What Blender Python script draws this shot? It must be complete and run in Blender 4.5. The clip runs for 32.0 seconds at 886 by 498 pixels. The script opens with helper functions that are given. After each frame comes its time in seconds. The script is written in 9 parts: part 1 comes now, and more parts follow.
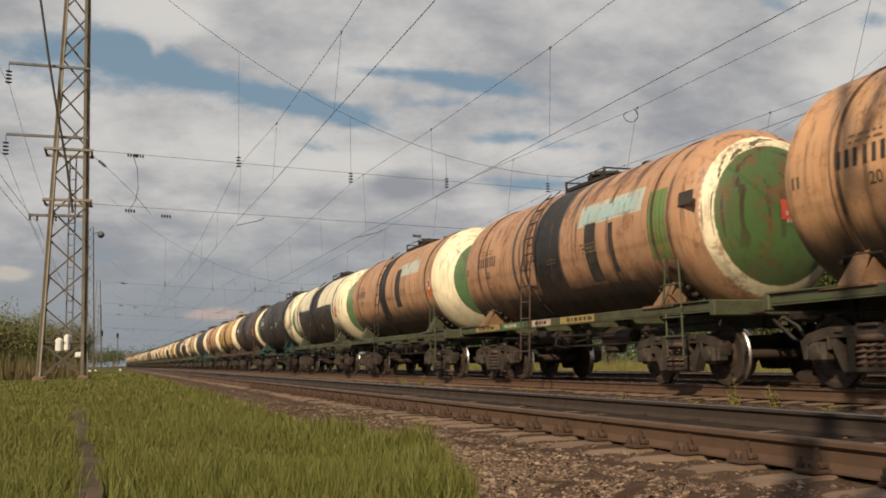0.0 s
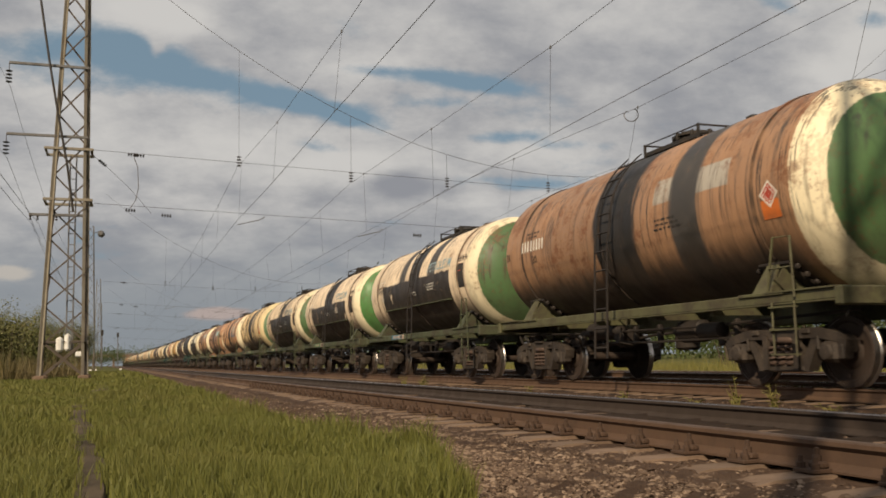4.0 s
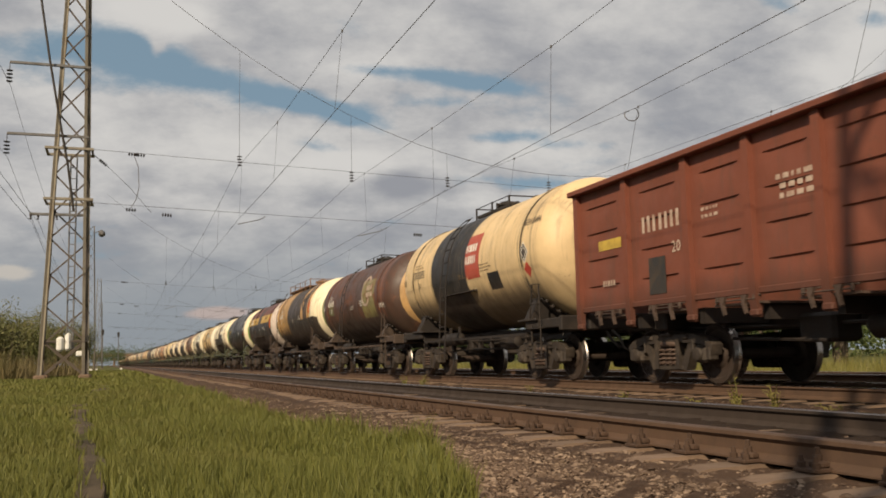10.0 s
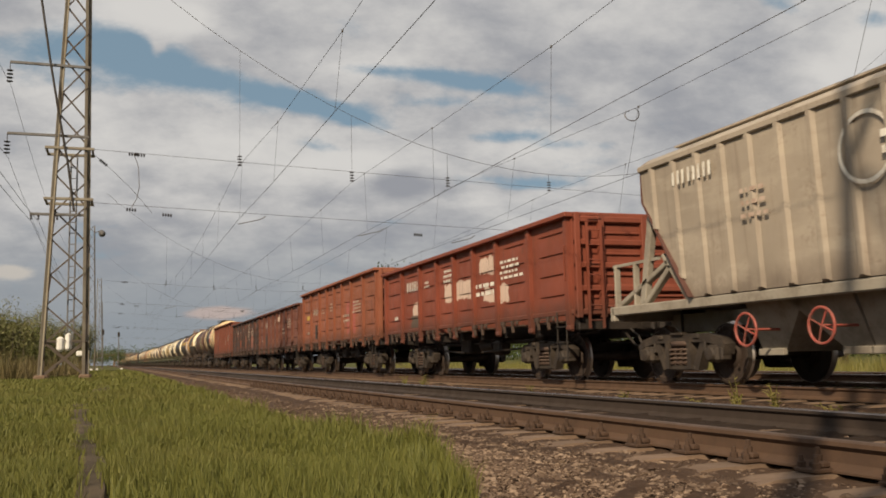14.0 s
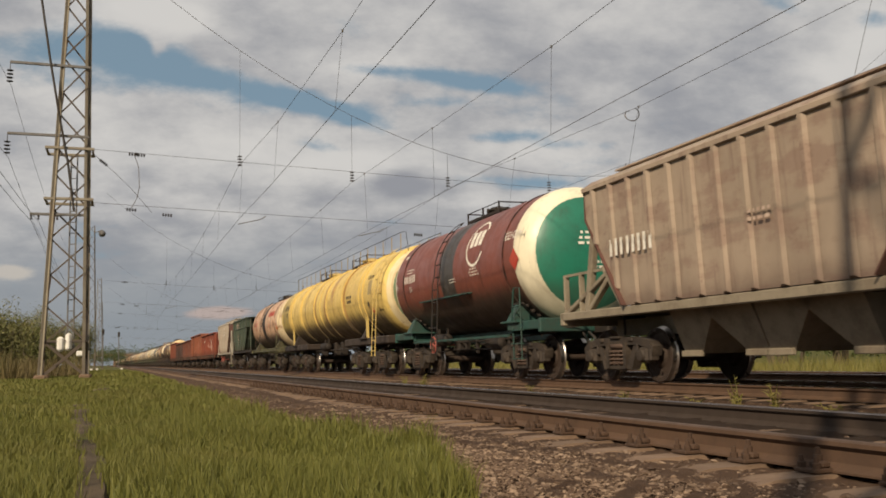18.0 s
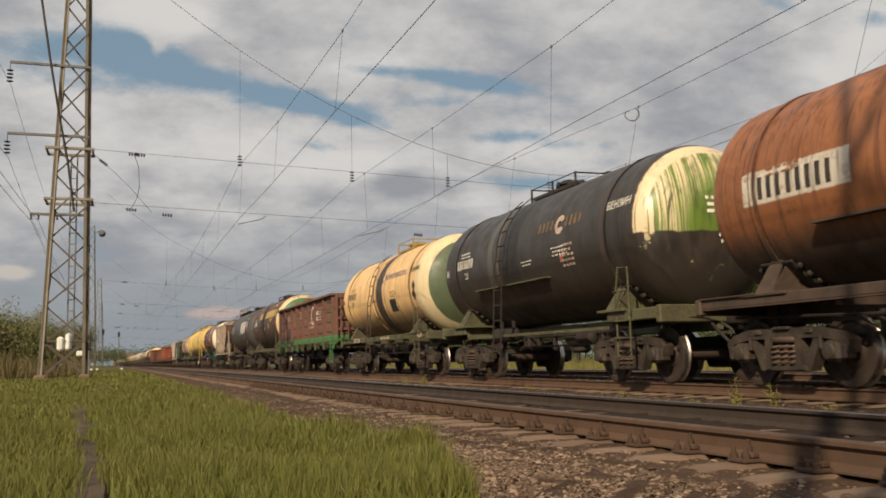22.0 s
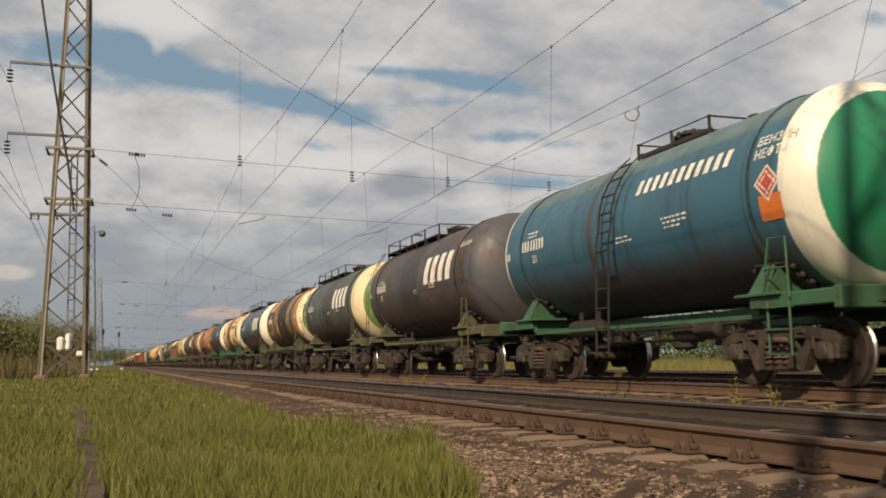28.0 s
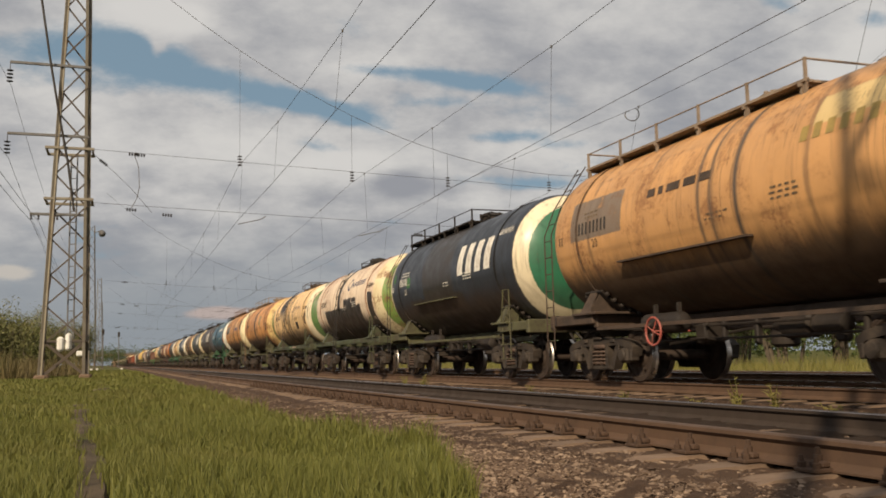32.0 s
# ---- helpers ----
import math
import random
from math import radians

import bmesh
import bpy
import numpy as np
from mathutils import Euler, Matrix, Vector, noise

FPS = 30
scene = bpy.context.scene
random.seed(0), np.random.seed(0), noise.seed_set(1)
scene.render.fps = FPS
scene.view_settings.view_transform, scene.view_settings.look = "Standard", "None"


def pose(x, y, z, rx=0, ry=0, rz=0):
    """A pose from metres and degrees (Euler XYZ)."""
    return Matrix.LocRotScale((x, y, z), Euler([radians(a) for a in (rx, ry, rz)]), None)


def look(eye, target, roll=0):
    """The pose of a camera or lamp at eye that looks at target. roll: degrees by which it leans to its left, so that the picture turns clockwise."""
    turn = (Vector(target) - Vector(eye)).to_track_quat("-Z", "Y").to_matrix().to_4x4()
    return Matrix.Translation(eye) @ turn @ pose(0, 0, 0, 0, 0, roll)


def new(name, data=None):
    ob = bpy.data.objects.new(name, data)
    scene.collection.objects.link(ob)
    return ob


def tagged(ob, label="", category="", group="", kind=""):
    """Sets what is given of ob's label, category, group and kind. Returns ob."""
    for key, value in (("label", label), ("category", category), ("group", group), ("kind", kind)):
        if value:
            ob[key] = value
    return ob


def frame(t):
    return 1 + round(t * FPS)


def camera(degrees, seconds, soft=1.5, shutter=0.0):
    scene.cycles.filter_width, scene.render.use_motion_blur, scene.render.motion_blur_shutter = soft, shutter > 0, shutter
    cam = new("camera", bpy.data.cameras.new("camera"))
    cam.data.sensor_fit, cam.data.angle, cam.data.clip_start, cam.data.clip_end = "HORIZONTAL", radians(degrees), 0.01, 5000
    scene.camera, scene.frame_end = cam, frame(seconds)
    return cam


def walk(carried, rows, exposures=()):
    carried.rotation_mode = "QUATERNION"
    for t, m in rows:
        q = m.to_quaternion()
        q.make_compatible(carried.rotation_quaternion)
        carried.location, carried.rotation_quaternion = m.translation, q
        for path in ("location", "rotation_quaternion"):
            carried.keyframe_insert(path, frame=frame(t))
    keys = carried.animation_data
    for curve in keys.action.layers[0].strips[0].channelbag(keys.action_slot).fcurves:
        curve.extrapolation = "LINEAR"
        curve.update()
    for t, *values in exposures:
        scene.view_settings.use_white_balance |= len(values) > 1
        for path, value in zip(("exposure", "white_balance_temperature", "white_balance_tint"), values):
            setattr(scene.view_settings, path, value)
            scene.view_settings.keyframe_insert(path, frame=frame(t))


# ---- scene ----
# ---------------------------------------------------------------- camera
EYE = Vector((0.0, 0.0, 0.67))
FWD = Vector((math.sin(radians(19.373)) * math.cos(radians(6.76)),
              math.cos(radians(19.373)) * math.cos(radians(6.76)), math.sin(radians(6.76))))
cam = camera(50.81, 32.0, soft=1.75, shutter=0.06)


def aim(dx, dy):
    """The camera's pose, turned by tiny angles (degrees to the left and down)."""
    return look(EYE, EYE + FWD * 20, -1.265) @ pose(0, 0, 0, -dy, dx, 0)


walk(cam, [(0.0, aim(0.0, 0.0)), (6.0, aim(0.03, 0.05)), (18.0, aim(0.07, 0.07)), (32.0, aim(0.07, 0.07))],
     [(0.0, 0.0), (2.0, -0.06), (6.0, -0.12), (8.0, 0.06), (9.0, 0.10), (10.0, 0.02), (11.0, 0.08), (13.0, 0.08), (14.5, 0.0), (17.0, -0.13), (18.0, -0.02), (20.0, 0.08), (21.0, 0.02),
      (23.0, 0.08), (24.0, 0.08), (25.0, -0.05), (28.0, 0.11), (29.0, 0.03), (31.0, -0.06), (32.0, 0.02)])

# ---------------------------------------------------------------- world, sun
world = bpy.data.worlds.new("sky_world")
scene.world = world
world.use_nodes = True
SUN_EL, SUN_AZ = 33.0, 222.5      # azimuth clockwise from +Y


def sky_nodes():
    nt = world.node_tree
    nt.nodes.clear()
    L = nt.links.new
    out = nt.nodes.new("ShaderNodeOutputWorld")
    bg = nt.nodes.new("ShaderNodeBackground")
    bg.inputs["Strength"].default_value = 0.093
    sky = nt.nodes.new("ShaderNodeTexSky")
    sky.sky_type = "NISHITA"
    sky.sun_disc = False
    sky.sun_elevation = radians(SUN_EL)
    sky.sun_rotation = radians(SUN_AZ)
    sky.air_density, sky.dust_density, sky.ozone_density = 1.0, 0.6, 1.6
    tc = nt.nodes.new("ShaderNodeTexCoord")
    sep = nt.nodes.new("ShaderNodeSeparateXYZ")
    L(tc.outputs["Generated"], sep.inputs[0])

    def m(op, a, b=0.0, clamp=False):
        n = nt.nodes.new("ShaderNodeMath")
        n.operation, n.use_clamp = op, clamp
        for i, v in enumerate((a, b)):
            if isinstance(v, (int, float)):
                n.inputs[i].default_value = v
            else:
                L(v, n.inputs[i])
        return n.outputs[0]

    zz = m("ADD", m("MAXIMUM", sep.outputs[2], 0.0), 0.40)
    cx, cy = m("DIVIDE", sep.outputs[0], zz), m("DIVIDE", sep.outputs[1], zz)
    comb = nt.nodes.new("ShaderNodeCombineXYZ")
    L(cx, comb.inputs[0]), L(cy, comb.inputs[1])

    def noise_at(scale, detail, rough, off):
        mp = nt.nodes.new("ShaderNodeMapping")
        mp.inputs["Location"].default_value = off
        mp.inputs["Rotation"].default_value = (0, 0, 0.5)
        mp.inputs["Scale"].default_value = (1.9, 2.3, 1.0)
        L(comb.outputs[0], mp.inputs[0])
        n = nt.nodes.new("ShaderNodeTexNoise")
        n.inputs["Scale"].default_value, n.inputs["Detail"].default_value = scale, detail
        n.inputs["Roughness"].default_value = rough
        L(mp.outputs[0], n.inputs[0])
        return n.outputs["Fac"]

    def ramp(v, lo, hi):
        n = nt.nodes.new("ShaderNodeMapRange")
        n.interpolation_type = "SMOOTHSTEP"
        n.inputs["From Min"].default_value, n.inputs["From Max"].default_value = lo, hi
        L(v, n.inputs["Value"])
        return n.outputs[0]

    def mix(f, a, b):
        n = nt.nodes.new("ShaderNodeMix")
        n.data_type = "RGBA"
        L(f, n.inputs["Factor"])
        for i, v in ((6, a), (7, b)):
            if isinstance(v, tuple):
                n.inputs[i].default_value = (*v, 1)
            else:
                L(v, n.inputs[i])
        return n.outputs[2]

    def lobe(az, el, wa, we, tilt=0.0):
        """A soft oval of the sky round a direction, in degrees."""
        a, e = radians(az), radians(el)
        u = m("SUBTRACT", sep.outputs[0], math.sin(a) * math.cos(e))
        v = m("SUBTRACT", sep.outputs[2], math.sin(e))
        v = m("SUBTRACT", v, m("MULTIPLY", u, tilt))
        u, v = m("DIVIDE", u, radians(wa)), m("DIVIDE", v, radians(we))
        d = m("ADD", m("MULTIPLY", u, u), m("MULTIPLY", v, v))
        front = m("GREATER_THAN", sep.outputs[1], 0.0)
        return m("MULTIPLY", m("POWER", 2.718, m("MULTIPLY", d, -1.0)), front)

    big = noise_at(1.5, 8, 0.60, (3.3, 1.2, 0))
    fine = noise_at(4.6, 10, 0.62, (7.1, 4.0, 2))
    tone = noise_at(2.2, 8, 0.56, (1.0, 9.4, 5))
    # open blue where the cloud deck is torn: (azimuth, elevation, half widths, slope, depth)
    torn = ((-5.1, 17.8, 3.4, 1.0, 0.11, 0.30), (0.3, 18.1, 3.0, 1.5, -0.22, 0.34), (4.4, 16.9, 4.7, 1.1, -0.16, 0.38),
             (9.9, 15.8, 3.7, 0.84, -0.22, 0.38), (13.7, 14.9, 2.3, 0.66, -0.29, 0.34), (-2.6, 16.1, 4.5, 0.95, 0.03, 0.28),
             (16.3, 17.5, 3.6, 0.45, -0.06, 0.34), (22.0, 16.6, 3.2, 0.49, -0.14, 0.34), (19.1, 15.6, 2.3, 0.39, -0.02, 0.2),
             (12.0, 13.0, 1.5, 0.53, -0.19, 0.22), (22.9, 13.4, 2.7, 0.4, 0.01, 0.28), (27.1, 12.8, 2.1, 0.37, -0.06, 0.18),
             (22.5, 10.7, 3.4, 0.58, -0.09, 0.28), (15.8, 8.4, 2.8, 0.38, 0.09, 0.22), (40.4, 19.6, 1.5, 0.7, -0.52, 0.34),
             (45.3, 18.0, 0.9, 0.63, -0.36, 0.32), (25.6, 10.4, 1.8, 0.34, -0.05, 0.18), (2.0, 18.3, 0.5, 0.79, 0.67, -0.28),
             (2.7, 20.3, 3.4, 1.01, -0.02, -0.22), (8.9, 18.4, 3.0, 0.5, -0.16, -0.1), (33.5, 17.0, 7.1, 2.19, -0.11, -0.14),
             (6.8, 11.6, 8.5, 1.65, -0.03, -0.14))
    mass = m("ADD", m("MULTIPLY", big, 0.75), m("MULTIPLY", fine, 0.65))
    mass = m("SUBTRACT", mass, 0.06)
    for az0, el0, wa, we, tl, k in torn:
        mass = m("SUBTRACT", mass, m("MULTIPLY", lobe(az0, el0, wa, we, tl), k))
    cover = ramp(mass, 0.26, 0.56)
    low = ramp(sep.outputs[2], 0.17, 0.03)
    # sunlit tops and grey undersides
    lit = ((2.7, 20.3, 3.4, 1.01, -0.02, 0.2), (43.3, 15.7, 1.5, 1.64, 0.24, 0.24), (6.8, 12.1, 7.9, 1.81, -0.03, 0.14),
             (14.8, 12.2, 5.0, 1.01, -0.11, 0.1), (25.7, 12.0, 4.0, 0.94, -0.05, 0.1), (8.9, 18.7, 3.0, 0.68, -0.16, 0.1),
             (-4.8, 19.5, 3.4, 0.86, 0.12, 0.0), (16.5, 10.8, 1.7, 0.88, -0.07, -0.34), (25.9, 17.2, 7.0, 2.24, -0.11, -0.08),
             (36.0, 13.5, 4.1, 2.24, 0.01, -0.1), (16.7, 20.8, 5.8, 1.23, -0.05, 0.05), (4.5, 6.9, 13.6, 2.0, -0.02, -0.1),
             (31.9, 19.4, 3.9, 1.22, -0.11, 0.05))
    light = m("ADD", m("MULTIPLY", tone, 0.65), m("MULTIPLY", fine, 0.40))
    for az0, el0, wa, we, tl, k in lit:
        light = m("ADD", light, m("MULTIPLY", lobe(az0, el0, wa, we, tl), k))
    shade = ramp(light, 0.30, 0.74)
    cloud = mix(shade, (3.2, 3.28, 3.56), (6.8, 6.6, 6.32))
    cloud = mix(low, cloud, (2.92, 3.20, 3.46))
    for az0, el0, wa, we, c in ((5.9, 3.0, 2.0, 0.42, (5.0, 4.1, 3.75)), (-5.7, 5.3, 1.3, 0.5, (5.5, 5.1, 4.6))):
        cloud = mix(ramp(m("ADD", lobe(az0, el0, wa, we, 0.0), m("MULTIPLY", m("SUBTRACT", fine, 0.5), 0.9)), 0.25, 0.7), cloud, c)
    blue = mix(m("MULTIPLY", low, 0.8), (2.2, 3.15, 3.85), (2.5, 3.0, 3.5))
    nblue = nt.nodes.new("ShaderNodeMix")
    nblue.data_type = "RGBA"
    nblue.inputs["Factor"].default_value = 0.85
    L(sky.outputs[0], nblue.inputs[6]), L(blue, nblue.inputs[7])
    L(mix(cover, nblue.outputs[2], cloud), bg.inputs["Color"])
    L(bg.outputs[0], out.inputs[0])


sky_nodes()
sun = new("sun", bpy.data.lights.new("sun", "SUN"))
sun.data.energy, sun.data.angle, sun.data.color = 4.9, radians(0.6), (1.0, 0.815, 0.59)
az, el = radians(SUN_AZ), radians(SUN_EL)
SUN_DIR = Vector((math.sin(az) * math.cos(el), math.cos(az) * math.cos(el), math.sin(el)))
sun.matrix_basis = look(SUN_DIR * 50, (0, 0, 0))
scene.view_settings.exposure = 0.0

# ---------------------------------------------------------------- plan
X1 = 3.30                  # near rail of the empty track
ZA = 0.088                 # height of its sleepers
HZ = 0.18                  # rail top over the sleepers
TRACK_A = X1 + 0.76
TRACK_B = 9.794            # the train's track
TRACK_C = TRACK_B + 5.0
SPEED = 17.35


def bend(y):
    """The line's far part swings gently to the left and climbs: offset across, offset up, heading."""
    y0, y1, s = 35.0, 150.0, 0.002
    up = 0.0
    if y > y0:
        up = (y - y0) ** 2 / (2 * (y1 - y0)) * s if y < y1 else (y1 - y0) / 2 * s + (y - y1) * s
    c, a, b = -6e-5, 100.0, 240.0
    if y < a:
        return 0.0, up * 0.32, 0.0
    d = min(y, b) - a
    return c * d * d + 2 * c * d * max(0.0, y - b), up * 0.32, 2 * c * d


# ---------------------------------------------------------------- mesh and node helpers
class Geo:
    """A light mesh builder: vertex and face lists."""

    def __init__(self):
        self.v, self.f, self.m = [], [], []

    def add(self, vs, fs, mi=0):
        b = len(self.v)
        self.v.extend(vs)
        self.f.extend(tuple(i + b for i in f) for f in fs)
        self.m.extend([mi] * len(fs))
        return self

    def box(self, cx, cy, cz, sx, sy, sz, c=0.0, rot=None, mi=0):
        """A box by its middle and sizes; c: chamfer of its edges."""
        hx, hy, hz = sx / 2, sy / 2, sz / 2
        if c <= 0:
            vs = [(x, y, z) for x in (-hx, hx) for y in (-hy, hy) for z in (-hz, hz)]
            fs = [(0, 1, 3, 2), (4, 6, 7, 5), (0, 4, 5, 1), (2, 3, 7, 6), (0, 2, 6, 4), (1, 5, 7, 3)]
        else:
            c = min(c, hx * 0.9, hy * 0.9, hz * 0.9)
            vs = []
            for z, ex in ((-hz, c), (-hz + c, 0), (hz - c, 0), (hz, c)):
                ax, ay = hx - ex, hy - ex
                k = c if ex == 0 else c * 0.6
                vs += [(-ax, -ay + k, z), (-ax + k, -ay, z), (ax - k, -ay, z), (ax, -ay + k, z),
                       (ax, ay - k, z), (ax - k, ay, z), (-ax + k, ay, z), (-ax, ay - k, z)]
            fs = [tuple(range(7, -1, -1)), tuple(range(24, 32))]
            for r in range(3):
                for i in range(8):
                    j = (i + 1) % 8
                    fs.append((r * 8 + i, r * 8 + j, r * 8 + 8 + j, r * 8 + 8 + i))
        if rot is not None:
            vs = [tuple(rot @ Vector(p)) for p in vs]
        return self.add([(x + cx, y + cy, z + cz) for x, y, z in vs], fs, mi)

    def tube(self, pts, r, n=6, closed=False, mi=0):
        """A round bar along the points."""
        pts = [Vector(p) for p in pts]
        rings, up = [], None
        for i, p in enumerate(pts):
            a = pts[max(i - 1, 0)]
            b = pts[min(i + 1, len(pts) - 1)]
            d = (b - a).normalized()
            if up is None:
                up = d.orthogonal().normalized()
            up = (up - d * up.dot(d))
            up = up.normalized() if up.length > 1e-6 else d.orthogonal().normalized()
            w = d.cross(up)
            rr = r[i] if isinstance(r, (list, tuple)) else r
            rings.append([tuple(p + (up * math.cos(t) + w * math.sin(t)) * rr)
                          for t in (2 * math.pi * k / n for k in range(n))])
        vs = [q for ring in rings for q in ring]
        fs = [(i * n + k, i * n + (k + 1) % n, (i + 1) * n + (k + 1) % n, (i + 1) * n + k)
              for i in range(len(pts) - 1) for k in range(n)]
        fs += [tuple(range(n - 1, -1, -1)), tuple((len(pts) - 1) * n + k for k in range(n))]
        return self.add(vs, fs, mi)

    def lathe(self, prof, axis="y", n=32, at=(0, 0, 0), mi=0, caps=True):
        """Turns the profile [(along, radius)] round an axis; closed at both ends unless caps is off."""
        vs, fs = [], []
        for s, r in prof:
            for k in range(n):
                t = 2 * math.pi * k / n
                a, b = r * math.cos(t), r * math.sin(t)
                p = {"x": (s, a, b), "y": (b, s, a), "z": (a, b, s)}[axis]
                vs.append((p[0] + at[0], p[1] + at[1], p[2] + at[2]))
        for i in range(len(prof) - 1):
            for k in range(n):
                j = (k + 1) % n
                fs.append((i * n + k, i * n + j, (i + 1) * n + j, (i + 1) * n + k))
        if caps:
            fs += [tuple(range(n - 1, -1, -1)), tuple((len(prof) - 1) * n + k for k in range(n))]
        return self.add(vs, fs, mi)

    def prism(self, poly, x0, x1, axis="x", mi=0):
        """A plate: a polygon [(u, v)] swept from x0 to x1 along an axis (x: u=y, v=z; y: u=x, v=z; z: u=x, v=y)."""
        n = len(poly)
        vs = []
        for x in (x0, x1):
            for u, v in poly:
                vs.append({"x": (x, u, v), "y": (u, x, v), "z": (u, v, x)}[axis])
        fs = [tuple(range(n)), tuple(range(2 * n - 1, n - 1, -1))]
        fs += [(i, i + n, (i + 1) % n + n, (i + 1) % n) for i in range(n)]
        return self.add(vs, fs, mi)

    def mesh(self, name, smooth=None):
        me = bpy.data.meshes.new(name)
        me.from_pydata(self.v, [], self.f)
        bm = bmesh.new()
        bm.from_mesh(me)
        bmesh.ops.recalc_face_normals(bm, faces=bm.faces)
        bm.to_mesh(me)
        bm.free()
        if any(self.m):
            me.polygons.foreach_set("material_index", self.m)
        if smooth is not None:
            me.polygons.foreach_set("use_smooth", [True] * len(me.polygons))
            me.set_sharp_from_angle(angle=radians(smooth))
        return me


def put(name, me, mats, parent=None, m=None, label=""):
    """Links a mesh as one object; its materials hang on the object, so that meshes can be shared."""
    mats = mats if isinstance(mats, (list, tuple)) else [mats]
    while len(me.materials) < len(mats):
        me.materials.append(None)
    ob = new(name, me)
    for s, mt in zip(ob.material_slots, mats):
        s.link, s.material = "OBJECT", mt
    if parent is not None:
        ob.parent = parent
    if m is not None:
        ob.matrix_basis = m
    if label:
        tagged(ob, label)
    return ob


class Nodes:
    """Short-hands to write node materials."""

    def __init__(self, name):
        self.mat = bpy.data.materials.new(name)
        self.mat.use_nodes = True
        self.nt = self.mat.node_tree
        self.b = self.nt.nodes["Principled BSDF"]
        self.tc = self.nt.nodes.new("ShaderNodeTexCoord")
        self.sep = None

    def link(self, a, b):
        self.nt.links.new(a, b)

    def set(self, sock, v):
        if isinstance(v, (int, float)):
            sock.default_value = v
        elif isinstance(v, tuple):
            sock.default_value = (*v, 1) if len(v) == 3 and sock.type == "RGBA" else v
        else:
            self.link(v, sock)

    def xyz(self):
        if self.sep is None:
            self.sep = self.nt.nodes.new("ShaderNodeSeparateXYZ")
            self.link(self.tc.outputs["Object"], self.sep.inputs[0])
        return self.sep.outputs

    def m(self, op, a, b=0.0, clamp=False):
        n = self.nt.nodes.new("ShaderNodeMath")
        n.operation, n.use_clamp = op, clamp
        self.set(n.inputs[0], a), self.set(n.inputs[1], b)
        return n.outputs[0]

    def noise(self, scale, detail=4, rough=0.55, stretch=(1, 1, 1), seed=0.0, world=False):
        mp = self.nt.nodes.new("ShaderNodeMapping")
        mp.inputs["Scale"].default_value = stretch
        mp.inputs["Location"].default_value = (seed * 3.7, seed * 1.9, seed * 5.3)
        self.link(self.tc.outputs["Object"], mp.inputs[0])
        if world:
            g = self.nt.nodes.new("ShaderNodeNewGeometry")
            self.link(g.outputs["Position"], mp.inputs[0])
        n = self.nt.nodes.new("ShaderNodeTexNoise")
        n.inputs["Scale"].default_value, n.inputs["Detail"].default_value = scale, detail
        n.inputs["Roughness"].default_value = rough
        self.link(mp.outputs[0], n.inputs["Vector"])
        return n.outputs["Fac"]

    def ramp(self, v, lo, hi, to=(0.0, 1.0)):
        n = self.nt.nodes.new("ShaderNodeMapRange")
        n.interpolation_type = "SMOOTHSTEP"
        n.inputs["From Min"].default_value, n.inputs["From Max"].default_value = lo, hi
        n.inputs["To Min"].default_value, n.inputs["To Max"].default_value = to
        self.set(n.inputs["Value"], v)
        return n.outputs[0]

    def mix(self, f, a, b):
        n = self.nt.nodes.new("ShaderNodeMix")
        n.data_type = "RGBA"
        self.set(n.inputs["Factor"], f)
        self.set(n.inputs[6], a), self.set(n.inputs[7], b)
        return n.outputs[2]

    def random(self):
        return self.nt.nodes.new("ShaderNodeObjectInfo").outputs["Random"]

    def bump(self, h, strength=0.3, dist=0.01):
        n = self.nt.nodes.new("ShaderNodeBump")
        n.inputs["Strength"].default_value, n.inputs["Distance"].default_value = strength, dist
        self.link(h, n.inputs["Height"])
        self.link(n.outputs[0], self.b.inputs["Normal"])

    def done(self, col, rough=0.6, metal=0.0, spec=0.4):
        self.set(self.b.inputs["Base Color"], col)
        self.set(self.b.inputs["Roughness"], rough)
        self.set(self.b.inputs["Metallic"], metal)
        self.b.inputs["Specular IOR Level"].default_value = spec
        return self.mat


def plain(name, col, rough=0.6, metal=0.0, dirt=(0.09, 0.065, 0.045), amount=0.5, scale=2.0, bump=0.25, per=0.0):
    """A worn surface: paint or metal with dirt in two scales; per: difference from piece to piece."""
    n = Nodes(name)
    a = n.noise(scale, 5, 0.6)
    c = n.noise(scale * 9, 4, 0.6, seed=2)
    f = n.ramp(n.m("ADD", n.m("MULTIPLY", a, 0.65), n.m("MULTIPLY", c, 0.35)), 0.42, 0.66)
    base = n.mix(c, tuple(v * 0.85 for v in col), tuple(min(v * 1.12, 1) for v in col))
    if per:
        base = n.mix(n.m("MULTIPLY", n.random(), per), base, tuple(v * 0.45 for v in col))
    col2 = n.mix(n.m("MULTIPLY", f, amount), base, dirt)
    n.bump(c, bump, 0.004)
    return n.done(col2, n.ramp(a, 0.3, 0.7, (rough - 0.08, min(rough + 0.15, 1.0))), metal)


